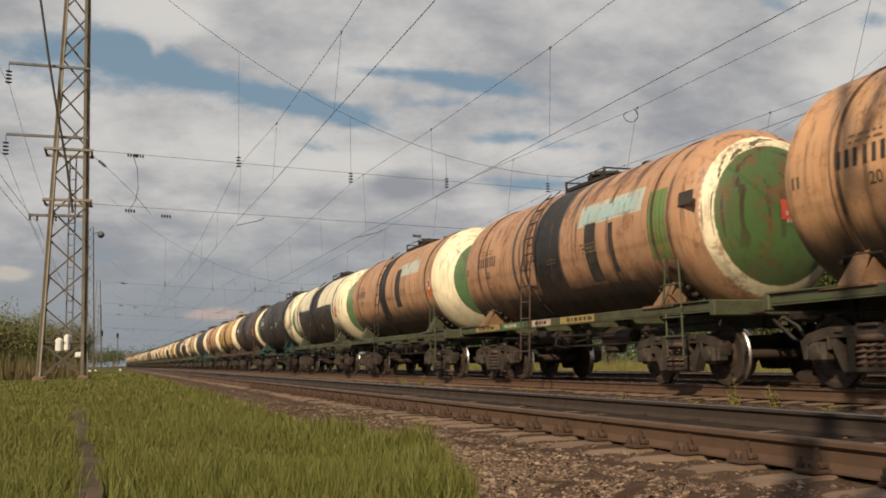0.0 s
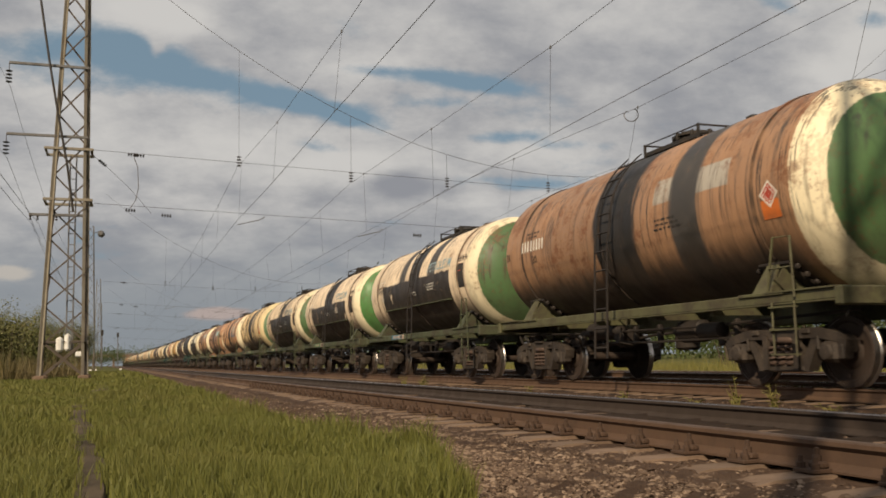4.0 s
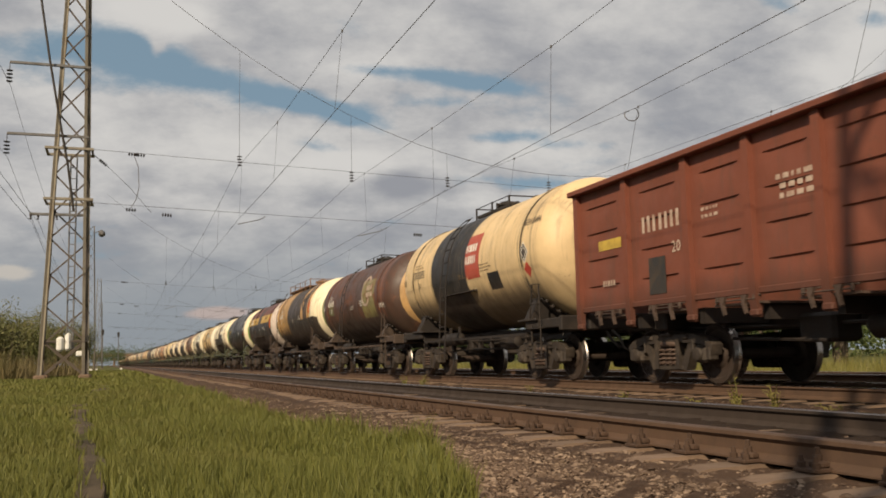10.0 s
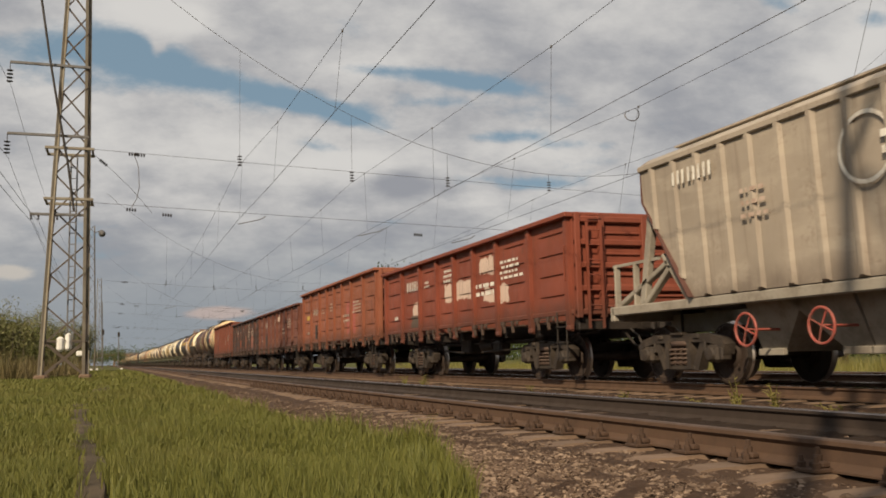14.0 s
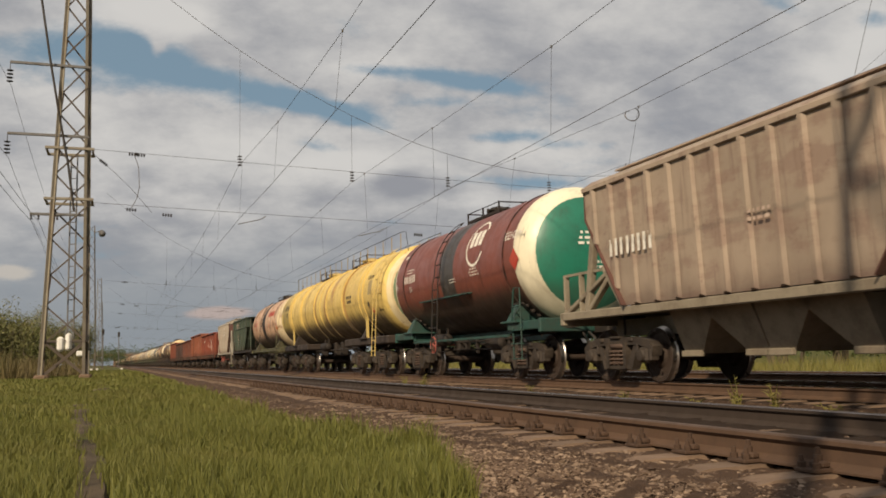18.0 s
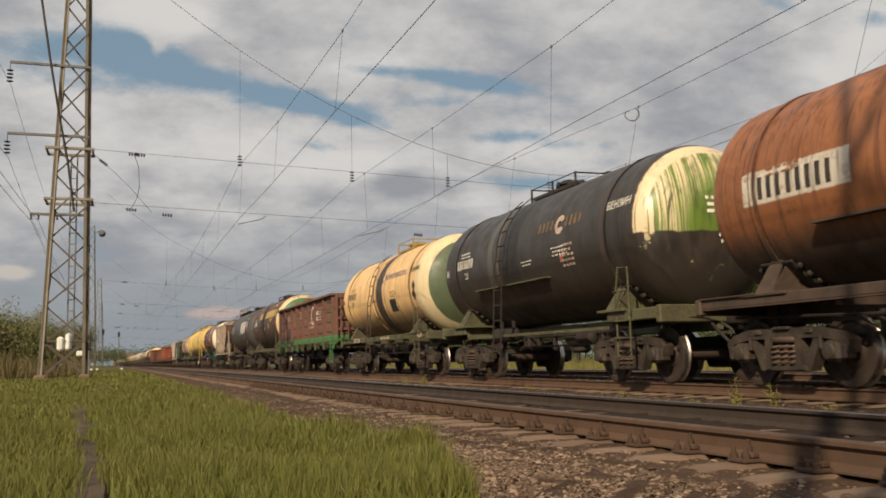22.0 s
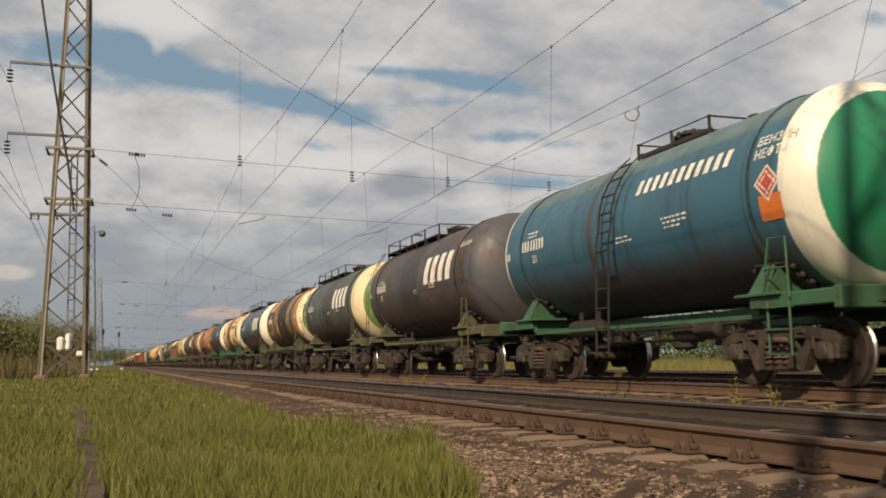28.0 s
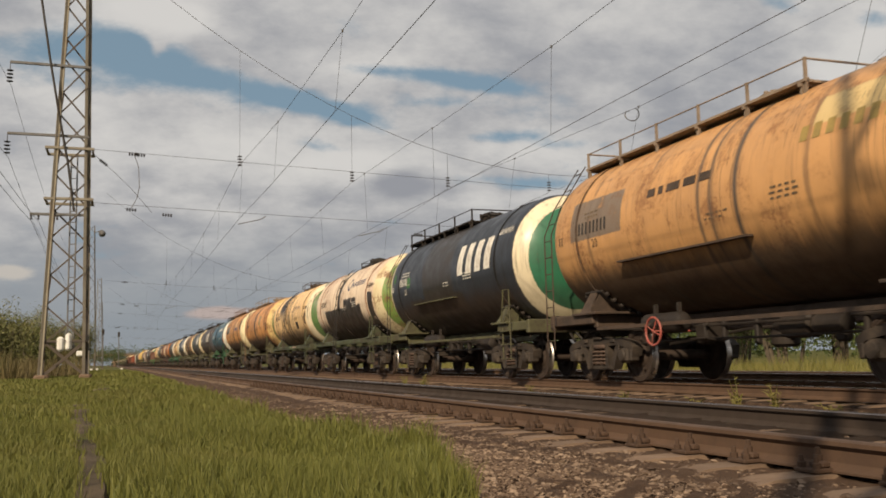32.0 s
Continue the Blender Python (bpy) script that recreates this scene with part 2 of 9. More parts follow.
STEEL_DARK = plain("grimy_steel", (0.024, 0.019, 0.016), 0.65, 0.2, (0.045, 0.034, 0.026), 0.7, 3.0)
BOGIE = plain("bogie_casting", (0.034, 0.026, 0.020), 0.68, 0.1, (0.095, 0.072, 0.052), 0.55, 3.4, 0.5)
SPRING = plain("spring_steel", (0.105, 0.070, 0.052), 0.7, 0.2, (0.05, 0.03, 0.025), 0.5, 6.0)
WHEEL = plain("wheel_rust", (0.050, 0.034, 0.025), 0.75, 0.2, (0.03, 0.022, 0.018), 0.6, 5.0)
HOOK = plain("rusty_door_gear", (0.100, 0.066, 0.050), 0.7, 0.2, (0.04, 0.03, 0.024), 0.8, 4.0)
RIM = plain("polished_rim", (0.50, 0.46, 0.42), 0.32, 1.0, (0.25, 0.2, 0.17), 0.4, 6.0, 0.1)
BLACK = plain("black_iron", (0.03, 0.027, 0.024), 0.65, 0.2, (0.07, 0.05, 0.035), 0.5, 4.0)
GREEN_FRAME = plain("green_frame_paint", (0.068, 0.080, 0.040), 0.6, 0.0, (0.045, 0.031, 0.021), 0.95, 1.8)
EMERALD = plain("emerald_frame_paint", (0.036, 0.108, 0.050), 0.5, 0.0, (0.04, 0.038, 0.026), 0.65, 1.6)
TEAL_FRAME = plain("teal_frame_paint", (0.022, 0.066, 0.054), 0.5, 0.0, (0.04, 0.038, 0.03), 0.6, 1.6)
OLIVE_FRAME = plain("olive_frame_paint", (0.094, 0.092, 0.044), 0.62, 0.0, (0.045, 0.033, 0.023), 0.85, 1.6)
OLD_YELLOW = plain("faded_yellow_plate", (0.34, 0.24, 0.07), 0.65, 0.0, (0.14, 0.11, 0.06), 0.6, 4.0)
DARK_FRAME = plain("sooty_frame_paint", (0.042, 0.030, 0.023), 0.7, 0.0, (0.022, 0.017, 0.014), 0.8, 1.6)
BROWN_FRAME = plain("brown_frame_paint", (0.075, 0.050, 0.035), 0.66, 0.0, (0.030, 0.023, 0.018), 0.8, 1.6)
PALE_PAINT = plain("pale_marking", (0.50, 0.39, 0.31), 0.65, 0.0, (0.22, 0.12, 0.08), 0.7, 4.0, 0.05)
WHITE_PAINT = plain("white_marking", (0.75, 0.72, 0.64), 0.6, 0.0, (0.25, 0.18, 0.12), 0.5, 5.0, 0.05)
BLACK_PAINT = plain("black_marking", (0.03, 0.028, 0.026), 0.6, 0.0, (0.12, 0.08, 0.05), 0.4, 5.0, 0.05)
RUST_INK = plain("rust_brown_marking", (0.20, 0.085, 0.035), 0.7, 0.0, (0.30, 0.12, 0.04), 0.6, 6.0, 0.05)
FADED_INK = plain("faded_black_marking", (0.11, 0.078, 0.048), 0.65, 0.0, (0.30, 0.20, 0.10), 0.6, 6.0, 0.05)
BLUE_PAINT = plain("blue_marking", (0.05, 0.22, 0.38), 0.6, 0.0, (0.35, 0.28, 0.18), 0.55, 5.0, 0.05)
NAVY_PAINT = plain("navy_marking", (0.035, 0.055, 0.14), 0.6, 0.0, (0.3, 0.22, 0.12), 0.35, 5.0, 0.05)
YELLOW_PAINT = plain("yellow_marking", (0.55, 0.38, 0.06), 0.6, 0.0, (0.2, 0.14, 0.06), 0.5, 5.0, 0.05)
RED_PAINT = plain("red_marking", (0.45, 0.05, 0.03), 0.55, 0.0, (0.2, 0.1, 0.06), 0.4, 5.0, 0.05)
DULL_RED = plain("dull_red_wheel_paint", (0.33, 0.075, 0.055), 0.6, 0.0, (0.16, 0.10, 0.08), 0.6, 9.0, 0.05)
ORANGE_PAINT = plain("orange_marking", (0.62, 0.16, 0.03), 0.55, 0.0, (0.25, 0.12, 0.06), 0.4, 5.0, 0.05)
GREEN_PAINT = plain("green_marking", (0.05, 0.16, 0.06), 0.6, 0.0, (0.12, 0.1, 0.05), 0.5, 5.0, 0.05)
FADED_BLUE = plain("faded_blue_marking", (0.20, 0.36, 0.44), 0.65, 0.0, (0.42, 0.32, 0.2), 0.8, 4.0, 0.05)
CYAN_PAINT = plain("pale_blue_marking", (0.30, 0.50, 0.52), 0.6, 0.0, (0.42, 0.3, 0.18), 0.5, 3.0, 0.05)


SHIFT = [0.0]       # how far the marks of the rear half stand towards the rear end


def tank_paint(name, base, tint=None, streak=0.5, bands=(), low=(), ring=None, disc=None, stripe=None, top=None,
               patch=(), grime_shade=0.85, rust=0.0, rim=None, dark=None, seed=1.0, half=5.36, gloss=0.5):
    """Paint of a tank shell. y runs along the tank (minus y is its rear), z up from the axis.
    bands: (y, half width, colour) spills round the shell, with a fourth value down to that height only; low: (y0, y1, z) black coats below z; ring: (y, colour) rear end;
    disc: (radius, colour) on the rear head; stripe: (z0, z1, y0, y1, colour); top: (z, colour); patch: (y0, y1, z0, z1, colour)."""
    n = Nodes(name)
    x, y, z = n.xyz()
    tint = tint or tuple(v * 0.55 for v in base)
    base = tuple(min(v * 1.14, 0.86) for v in base) if max(base) > 0.3 else base
    big = n.noise(0.55, 5, 0.6, seed=seed)
    mid = n.noise(2.2, 5, 0.6, seed=seed + 1)
    fine = n.noise(16, 4, 0.65, seed=seed + 2)
    drip = n.noise(1.0, 6, 0.62, (3.0, 6.5, 0.55), seed + 3)
    drip2 = n.noise(1.0, 4, 0.6, (8.0, 17.0, 0.35), seed + 4)
    wob = n.m("MULTIPLY", n.m("SUBTRACT", n.noise(1.0, 4, 0.65, (1, 4.0, 0.5), seed + 5), 0.5), 0.55)
    wobf = n.m("MULTIPLY", n.m("SUBTRACT", fine, 0.5), 0.06)
    col = n.mix(n.ramp(big, 0.35, 0.68), base, tuple(b * 0.72 + t * 0.28 for b, t in zip(base, tint)))
    if top:
        col = n.mix(n.ramp(n.m("ADD", z, wobf), top[0] - 0.02, top[0] + 0.02), col, top[1])
    if dark:
        col = n.mix(n.ramp(n.m("ADD", z, n.m("MULTIPLY", wob, dark[2])), dark[0] + 0.03, dark[0] - 0.03), col, dark[1])
    if stripe:
        z0, z1, y0, y1, c = stripe
        f = n.m("MULTIPLY", n.ramp(n.m("ADD", z, wobf), z0 - 0.015, z0 + 0.015), n.ramp(n.m("ADD", z, wobf), z1 + 0.015, z1 - 0.015))
        f = n.m("MULTIPLY", f, n.m("MULTIPLY", n.ramp(y, y0 - 0.02, y0 + 0.02), n.ramp(y, y1 + 0.02, y1 - 0.02)))
        col = n.mix(f, col, c)
    if rim:
        col = n.mix(n.ramp(y, half - 0.72 - 0.01, half - 0.72 + 0.01), col, rim)
    rr = n.m("SQRT", n.m("ADD", n.m("MULTIPLY", x, x), n.m("MULTIPLY", z, z)))
    if ring:
        ry = -ring[0] - 0.9 * SHIFT[0]
        f = n.ramp(n.m("ADD", y, wobf), ry + 0.015, ry - 0.015)
        col = n.mix(f, col, n.mix(n.ramp(big, 0.4, 0.75), ring[1], tuple(v * 0.8 for v in ring[1])))
    for disc in ((disc,) if disc and not isinstance(disc, list) else disc or ()):
        f = n.m("MULTIPLY", n.ramp(n.m("ADD", rr, wobf), disc[0] + 0.012, disc[0] - 0.012), n.ramp(y, -half + 0.72, -half + 0.7))
        if len(disc) > 2:
            f = n.m("MULTIPLY", f, n.m("SUBTRACT", 1.0, n.m("MULTIPLY", n.ramp(n.noise(1.0, 3, 0.5, (38.0, 1.0, 0.45), seed + 9), 0.47, 0.53), n.ramp(n.m("ADD", rr, n.m("MULTIPLY", wob, 1.2)), 0.55, 1.05))))
        col = n.mix(f, col, n.mix(n.ramp(mid, 0.35, 0.75), disc[1], tuple(v * 0.75 for v in disc[1])))
    for (y0, y1, z0, z1, c) in patch:
        if y0 < 1.5:
            y0, y1 = y0 - SHIFT[0], y1 - SHIFT[0]
        f = n.m("MULTIPLY", n.ramp(n.m("ADD", z, wobf), z0 - 0.015, z0 + 0.015), n.ramp(n.m("ADD", z, wobf), z1 + 0.015, z1 - 0.015))
        f = n.m("MULTIPLY", f, n.m("MULTIPLY", n.ramp(n.m("ADD", y, wobf), y0 - 0.015, y0 + 0.015), n.ramp(n.m("ADD", y, wobf), y1 + 0.015, y1 - 0.015)))
        f = n.m("MULTIPLY", f, n.ramp(x, 0.05, -0.05))
        f = n.m("MULTIPLY", f, n.ramp(mid, 0.72, 0.6))
        col = n.mix(f, col, c)
    # streaks that ran down from the top
    f = n.ramp(n.m("ADD", n.m("MULTIPLY", drip, 0.6), n.m("MULTIPLY", drip2, 0.4)), 0.50, 0.66)
    f = n.m("MULTIPLY", f, n.m("MULTIPLY", n.ramp(z, -1.3, 0.9, (0.25, 1.0)), streak))
    col = n.mix(f, col, tint)
    # dirt that holds on the weld seams between the courses
    seam = n.m("ABSOLUTE", n.m("SUBTRACT", n.m("MODULO", n.m("ADD", n.m("ADD", y, wobf), 21.0), 1.95), 0.975))
    seam = n.m("MULTIPLY", n.ramp(seam, 0.085, 0.02), n.ramp(drip, 0.40, 0.58, (0.15, 1.0)))
    col = n.mix(n.m("MULTIPLY", seam, min(0.85, 0.25 + streak * 0.7)), col, tint)
    # grime along the edges of the two fixing straps
    if half < 8:
        edge = n.m("ABSOLUTE", n.m("SUBTRACT", n.m("ABSOLUTE", n.m("SUBTRACT", n.m("ABSOLUTE", y), 3.9)), 0.062))
        edge = n.m("MULTIPLY", n.ramp(n.m("ADD", edge, n.m("MULTIPLY", wobf, 0.5)), 0.045, 0.012), n.ramp(mid, 0.30, 0.55, (0.35, 0.9)))
        col = n.mix(edge, col, tuple(v * 0.7 for v in tint))
    # narrow dark runs in clusters
    runs = n.ramp(n.noise(1.0, 3, 0.5, (5.0, 24.0, 0.22), seed + 7), 0.56, 0.62)
    where = n.ramp(n.noise(1.0, 2, 0.5, (0.3, 1.1, 0.5), seed + 8), 0.50 - 0.10 * streak, 0.62)
    runs = n.m("MULTIPLY", n.m("MULTIPLY", runs, where), n.ramp(n.m("ADD", z, wob), -1.0, 0.3, (0.2, 0.9)))
    col = n.mix(n.m("MULTIPLY", runs, min(1.0, streak * 1.6)), col, tuple(v * 0.5 for v in tint))
    if rust:
        sp = n.ramp(n.m("ADD", n.m("MULTIPLY", mid, 0.6), n.m("MULTIPLY", fine, 0.4)), 0.53 - rust * 0.1, 0.60)
        sp = n.m("MULTIPLY", sp, n.ramp(big, 0.36, 0.6))
        col = n.mix(n.m("MULTIPLY", sp, min(1.0, 0.4 + rust)), col, (0.17, 0.062, 0.025))
    for (y0, w, c, *foot) in bands:
        y0 -= 0.45 + 0.5 * SHIFT[0]
        d = n.m("ABSOLUTE", n.m("SUBTRACT", y, y0))
        d = n.m("ADD", d, n.m("MULTIPLY", wob, min(1.0, w * 1.2)))
        f = n.ramp(d, w + 0.05, w - 0.07)
        f = n.m("MULTIPLY", f, n.ramp(drip2, 0.30, 0.42, (0.75, 1.0)))
        if foot:
            f = n.m("MULTIPLY", f, n.ramp(n.m("ADD", z, n.m("MULTIPLY", wob, 1.6)), foot[0] - 0.35, foot[0] + 0.35))
        col = n.mix(f, col, n.mix(n.ramp(mid, 0.4, 0.7), c, tuple(v * 1.4 + 0.007 for v in c)))
    for (y0, y1, z1) in low:
        f = n.ramp(n.m("ADD", z, n.m("ADD", wobf, n.m("MULTIPLY", wob, 0.35))), z1 + 0.02, z1 - 0.02)
        f = n.m("MULTIPLY", f, n.ramp(n.m("ADD", mid, n.m("MULTIPLY", fine, 0.3)), 0.86, 0.78))
        f = n.m("MULTIPLY", f, n.m("MULTIPLY", n.ramp(y, y0 - 0.03, y0 + 0.02), n.ramp(y, y1 + 0.03, y1 - 0.02)))
        col = n.mix(f, col, n.mix(n.ramp(drip, 0.4, 0.72), (0.024, 0.020, 0.018), (0.056, 0.042, 0.032)))
    # road grime on the belly, with the underside's shade painted into the same dark
    f = n.m("MULTIPLY", n.ramp(n.m("ADD", z, n.m("MULTIPLY", wob, 0.9)), -0.40, -0.95), min(1.0, grime_shade + 0.1))
    # eased on the rear dome, which the sun lights lower down
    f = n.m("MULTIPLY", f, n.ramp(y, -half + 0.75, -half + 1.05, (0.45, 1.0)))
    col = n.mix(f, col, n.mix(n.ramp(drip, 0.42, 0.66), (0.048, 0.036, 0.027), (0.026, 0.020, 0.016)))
    sp = n.ramp(n.m("ADD", n.m("MULTIPLY", fine, 0.55), n.m("MULTIPLY", mid, 0.45)), 0.60, 0.68)
    col = n.mix(n.m("MULTIPLY", sp, 0.45), col, (0.08, 0.055, 0.04))
    n.bump(n.m("ADD", n.m("MULTIPLY", fine, 0.4), mid), 0.18, 0.012)
    return n.done(col, n.ramp(mid, 0.3, 0.7, (gloss - 0.08, gloss + 0.14)), 0.0, 0.45)


CACHE = {}


def shared(key, make):
    if key not in CACHE:
        CACHE[key] = make()
    return CACHE[key]


def shell_mesh(r, half, d=0.72):
    def make():
        g = Geo()
        cyl = half - d
        prof = [(-half, 0.02)]
        for i in range(1, 13):
            t = i / 12 * math.pi / 2
            prof.append((-cyl - d * math.cos(t), r * math.sin(t) ** 0.92))
        prof[-1] = (-cyl, r)
        ring = []
        for k in range(1, 12):
            ring.append((-cyl + 2 * cyl * k / 12, r))
        prof += ring + [(-a, b) for a, b in reversed(prof)]
        return g.lathe(prof, "y", 72).mesh("shell", 40)
    return shared(("shell", r, half, d), make)


def hoop_mesh(r, y, w=0.07, t=0.012):
    def make():
        g = Geo()
        n, vs, fs = 56, [], []
        for k in range(n + 1):
            a = radians(-62) + radians(304) * k / n
            for yy, rr in ((-w / 2, r - 0.01), (-w / 2, r + t), (w / 2, r + t), (w / 2, r - 0.01)):
                vs.append((rr * math.cos(a), y + yy, rr * math.sin(a)))
        for k in range(n):
            for j in range(4):
                fs.append((k * 4 + j, k * 4 + (j + 1) % 4, k * 4 + 4 + (j + 1) % 4, k * 4 + 4 + j))
        fs += [(0, 1, 2, 3), (n * 4 + 3, n * 4 + 2, n * 4 + 1, n * 4)]
        return g.add(vs, fs).mesh("hoop", 40)
    return shared(("hoop", r, y, w, t), make)


def wheelset_mesh():
    def make():
        g = Geo()
        for s in (-1, 1):
            prof = [(s * 0.655, 0.10), (s * 0.66, 0.19), (s * 0.715, 0.24), (s * 0.735, 0.36), (s * 0.715, 0.405), (s * 0.715, 0.43)]
            out = [(s * 0.835, 0.43), (s * 0.835, 0.40), (s * 0.80, 0.37), (s * 0.79, 0.24), (s * 0.84, 0.19), (s * 0.85, 0.10)]
            g.lathe(prof + out, "x", 40, caps=False)
            tread = [(s * 0.713, 0.485), (s * 0.722, 0.5), (s * 0.74, 0.495), (s * 0.755, 0.477), (s * 0.838, 0.472)]
            g.lathe([(s * 0.713, 0.42), (s * 0.713, 0.485)], "x", 40, caps=False)
            g.lathe(tread, "x", 40, mi=1, caps=False)
            g.lathe([(s * 0.838, 0.472), (s * 0.843, 0.462), (s * 0.843, 0.43)], "x", 40, caps=False)
            for k in range(3):
                a = 2 * math.pi * k / 3
                g.box(s * 0.846, 0.31 * math.cos(a), 0.31 * math.sin(a), 0.012, 0.05, 0.05)
        g.lathe([(-1.15, 0.06), (-1.14, 0.065), (-0.86, 0.075), (-0.6, 0.085), (0.6, 0.085), (0.86, 0.075), (1.14, 0.065), (1.15, 0.06)], "x", 14)
        return g.mesh("wheelset", 35)
    return shared("wheelset", make)


def side_frame_mesh():
    def make():
        g = Geo()
        # cast frame: upper chord, sloping legs, lower chord and jaws
        up = [(-1.20, 0.46), (-1.24, 0.62), (-1.10, 0.72), (-0.72, 0.80), (0.72, 0.80), (1.10, 0.72), (1.24, 0.62), (1.20, 0.46),
              (1.06, 0.60), (0.72, 0.66), (-0.72, 0.66), (-1.06, 0.60)]
        g.prism(up, -0.10, 0.10)
        for s in (-1, 1):
            g.prism([(s * 0.74, 0.68), (s * 0.60, 0.68), (s * 0.36, 0.30), (s * 0.36, 0.22), (s * 0.50, 0.22)], -0.085, 0.085)
            g.prism([(s * 0.36, 0.24), (s * 0.36, 0.72), (s * 0.26, 0.72), (s * 0.26, 0.24)], -0.12, 0.11)
            g.box(-0.02, s * 0.925, 0.475, 0.24, 0.32, 0.28, 0.05)        # axle box
            g.lathe([(-0.13, 0.12), (-0.16, 0.10), (-0.17, 0.05)], "x", 14, (-0.02, s * 0.925, 0.475))
            g.box(-0.03, s * 0.72, 0.60, 0.16, 0.05, 0.20, 0.015)
            g.box(-0.03, s * 1.14, 0.47, 0.18, 0.10, 0.20, 0.02)
            g.box(-0.08, s * 0.52, 0.75, 0.10, 0.16, 0.08, 0.02)
        g.box(0, 0, 0.255, 0.20, 0.86, 0.09, 0.02)
        g.box(-0.02, 0, 0.80, 0.26, 0.34, 0.05, 0.015)
        return g.mesh("side_frame", 30)
    return shared("side_frame", make)


def spring_mesh():
    def make():
        g = Geo()
        for yy in (-0.17, 0.0, 0.17):
            pts = []
            for k in range(0, 37):
                a = 2 * math.pi * k / 9
                pts.append((-0.05 + 0.078 * math.cos(a), yy + 0.078 * math.sin(a), 0.30 + 0.28 * k / 36))
            g.tube(pts, 0.022, 5)
        g.box(-0.02, 0, 0.645, 0.20, 0.46, 0.10, 0.03)
        return g.mesh("spring_nest", 50)
    return shared("springs", make)


def bolster_mesh():
    def make():
        g = Geo()
        g.box(0, 0, 0.66, 2.1, 0.42, 0.24, 0.04)
        g.lathe([(0.76, 0.22), (0.84, 0.2)], "z", 20)
        for s in (-1, 1):
            g.box(0, s * 0.43, 0.42, 1.7, 0.10, 0.10, 0.02)           # brake beam
            g.box(0.60, s * 0.42, 0.5, 0.09, 0.06, 0.30, 0.015)
            g.box(-0.60, s * 0.42, 0.5, 0.09, 0.06, 0.30, 0.015)
        return g.mesh("bogie", 30)
    return shared("bolster", make)


WHEELS = []


def bogie(parent, y):
    b = put("bogie", bolster_mesh(), BOGIE, parent, pose(0, y, 0))
    for s in (-1, 1):
        m = pose(s * 1.03, 0, 0, 0, 0, 0 if s < 0 else 180)
        put("side_frame", side_frame_mesh(), BOGIE, b, m)
        put("spring_nest", spring_mesh(), SPRING, b, m)
        w = put("wheelset", wheelset_mesh(), [WHEEL, RIM], b, pose(0, s * 0.925, 0.475))
        WHEELS.append((w, s))
    return b


def coupler_mesh():
    def make():
        g = Geo()
        g.box(0, 0.55, 1.06, 0.20, 1.0, 0.24, 0.04)
        g.box(0, 0.06, 1.06, 0.34, 0.22, 0.30, 0.06)
        g.box(-0.12, -0.06, 1.06, 0.12, 0.26, 0.28, 0.04)
        g.box(0, 0.95, 1.06, 0.50, 0.10, 0.40, 0.03)
        # hose and uncoupling rod
        g.tube([(-0.35, 0.62, 1.0), (-0.40, 0.35, 0.85), (-0.36, 0.12, 0.66), (-0.24, -0.02, 0.62), (-0.12, -0.12, 0.70)], 0.028, 6)
        g.tube([(-0.25, 0.3, 1.16), (-0.6, 0.5, 1.1), (-1.25, 0.62, 1.05), (-1.32, 0.62, 0.9)], 0.014, 5)
        return g.mesh("coupler", 35)
    return shared("coupler", make)


def ladder_mesh(pts, w=0.42, bar=0.03, step=0.32):
    """A ladder along points (x, z); rungs run along y."""
    g = Geo()
    for s in (-1, 1):
        for a, b in zip(pts, pts[1:]):
            d = Vector((b[0] - a[0], 0, b[1] - a[1]))
            rot = Matrix.Rotation(math.atan2(d.x, d.z), 3, "Y")
            g.box((a[0] + b[0]) / 2, s * w / 2, (a[1] + b[1]) / 2, 0.015, bar * 1.6, d.length + 0.02, 0, rot)
    left = step * 0.5
    for a, b in zip(pts, pts[1:]):
        d = Vector((b[0] - a[0], b[1] - a[1]))
        while left <= d.length:
            p = Vector(a) + d * (left / d.length)
            g.tube([(p.x, -w / 2, p.y), (p.x, w / 2, p.y)], bar * 0.5, 5)
            left += step
        left -= d.length
    return g.mesh("ladder", 40)


def tank_ladder_mesh(r, za, foot):
    def make():
        pts = [(-r - 0.28, foot)]
        if foot < 1.0:
            pts.append((-r - 0.2, za - 0.25))
        for a in range(0, 66, 11):
            pts.append((-(r + 0.14) * math.cos(radians(a)), za + (r + 0.14) * math.sin(radians(a))))
        return ladder_mesh(pts, 0.44, 0.034, 0.34)
    return shared(("ladder", r, za, foot), make)


def text_geo(text, size, width=None):
    """The outline mesh of a word, as verts and faces in its plane."""
    cu = bpy.data.curves.new("word", "FONT")
    cu.body, cu.size, cu.resolution_u = text, size, 2
    cu.offset = size * 0.012
    ob = bpy.data.objects.new("word", cu)
    me = bpy.data.meshes.new_from_object(ob)
    bm = bmesh.new()
    bm.from_mesh(me)
    h = -size * 0.3
    while h < size * 1.1:
        bmesh.ops.bisect_plane(bm, geom=bm.verts[:] + bm.edges[:] + bm.faces[:], plane_co=(0, h, 0), plane_no=(0, 1, 0))
        h += 0.14
    vs = [v.co.copy() for v in bm.verts]
    bm.verts.index_update()
    fs = [tuple(v.index for v in f.verts) for f in bm.faces]
    bm.free()
    bpy.data.objects.remove(ob), bpy.data.curves.remove(cu), bpy.data.meshes.remove(me)
    xs = [v.x for v in vs]
    k = 1.0 if not width else width / (max(xs) - min(xs))
    x0 = min(xs)
    return [((v.x - x0) * k, v.y) for v in vs], fs


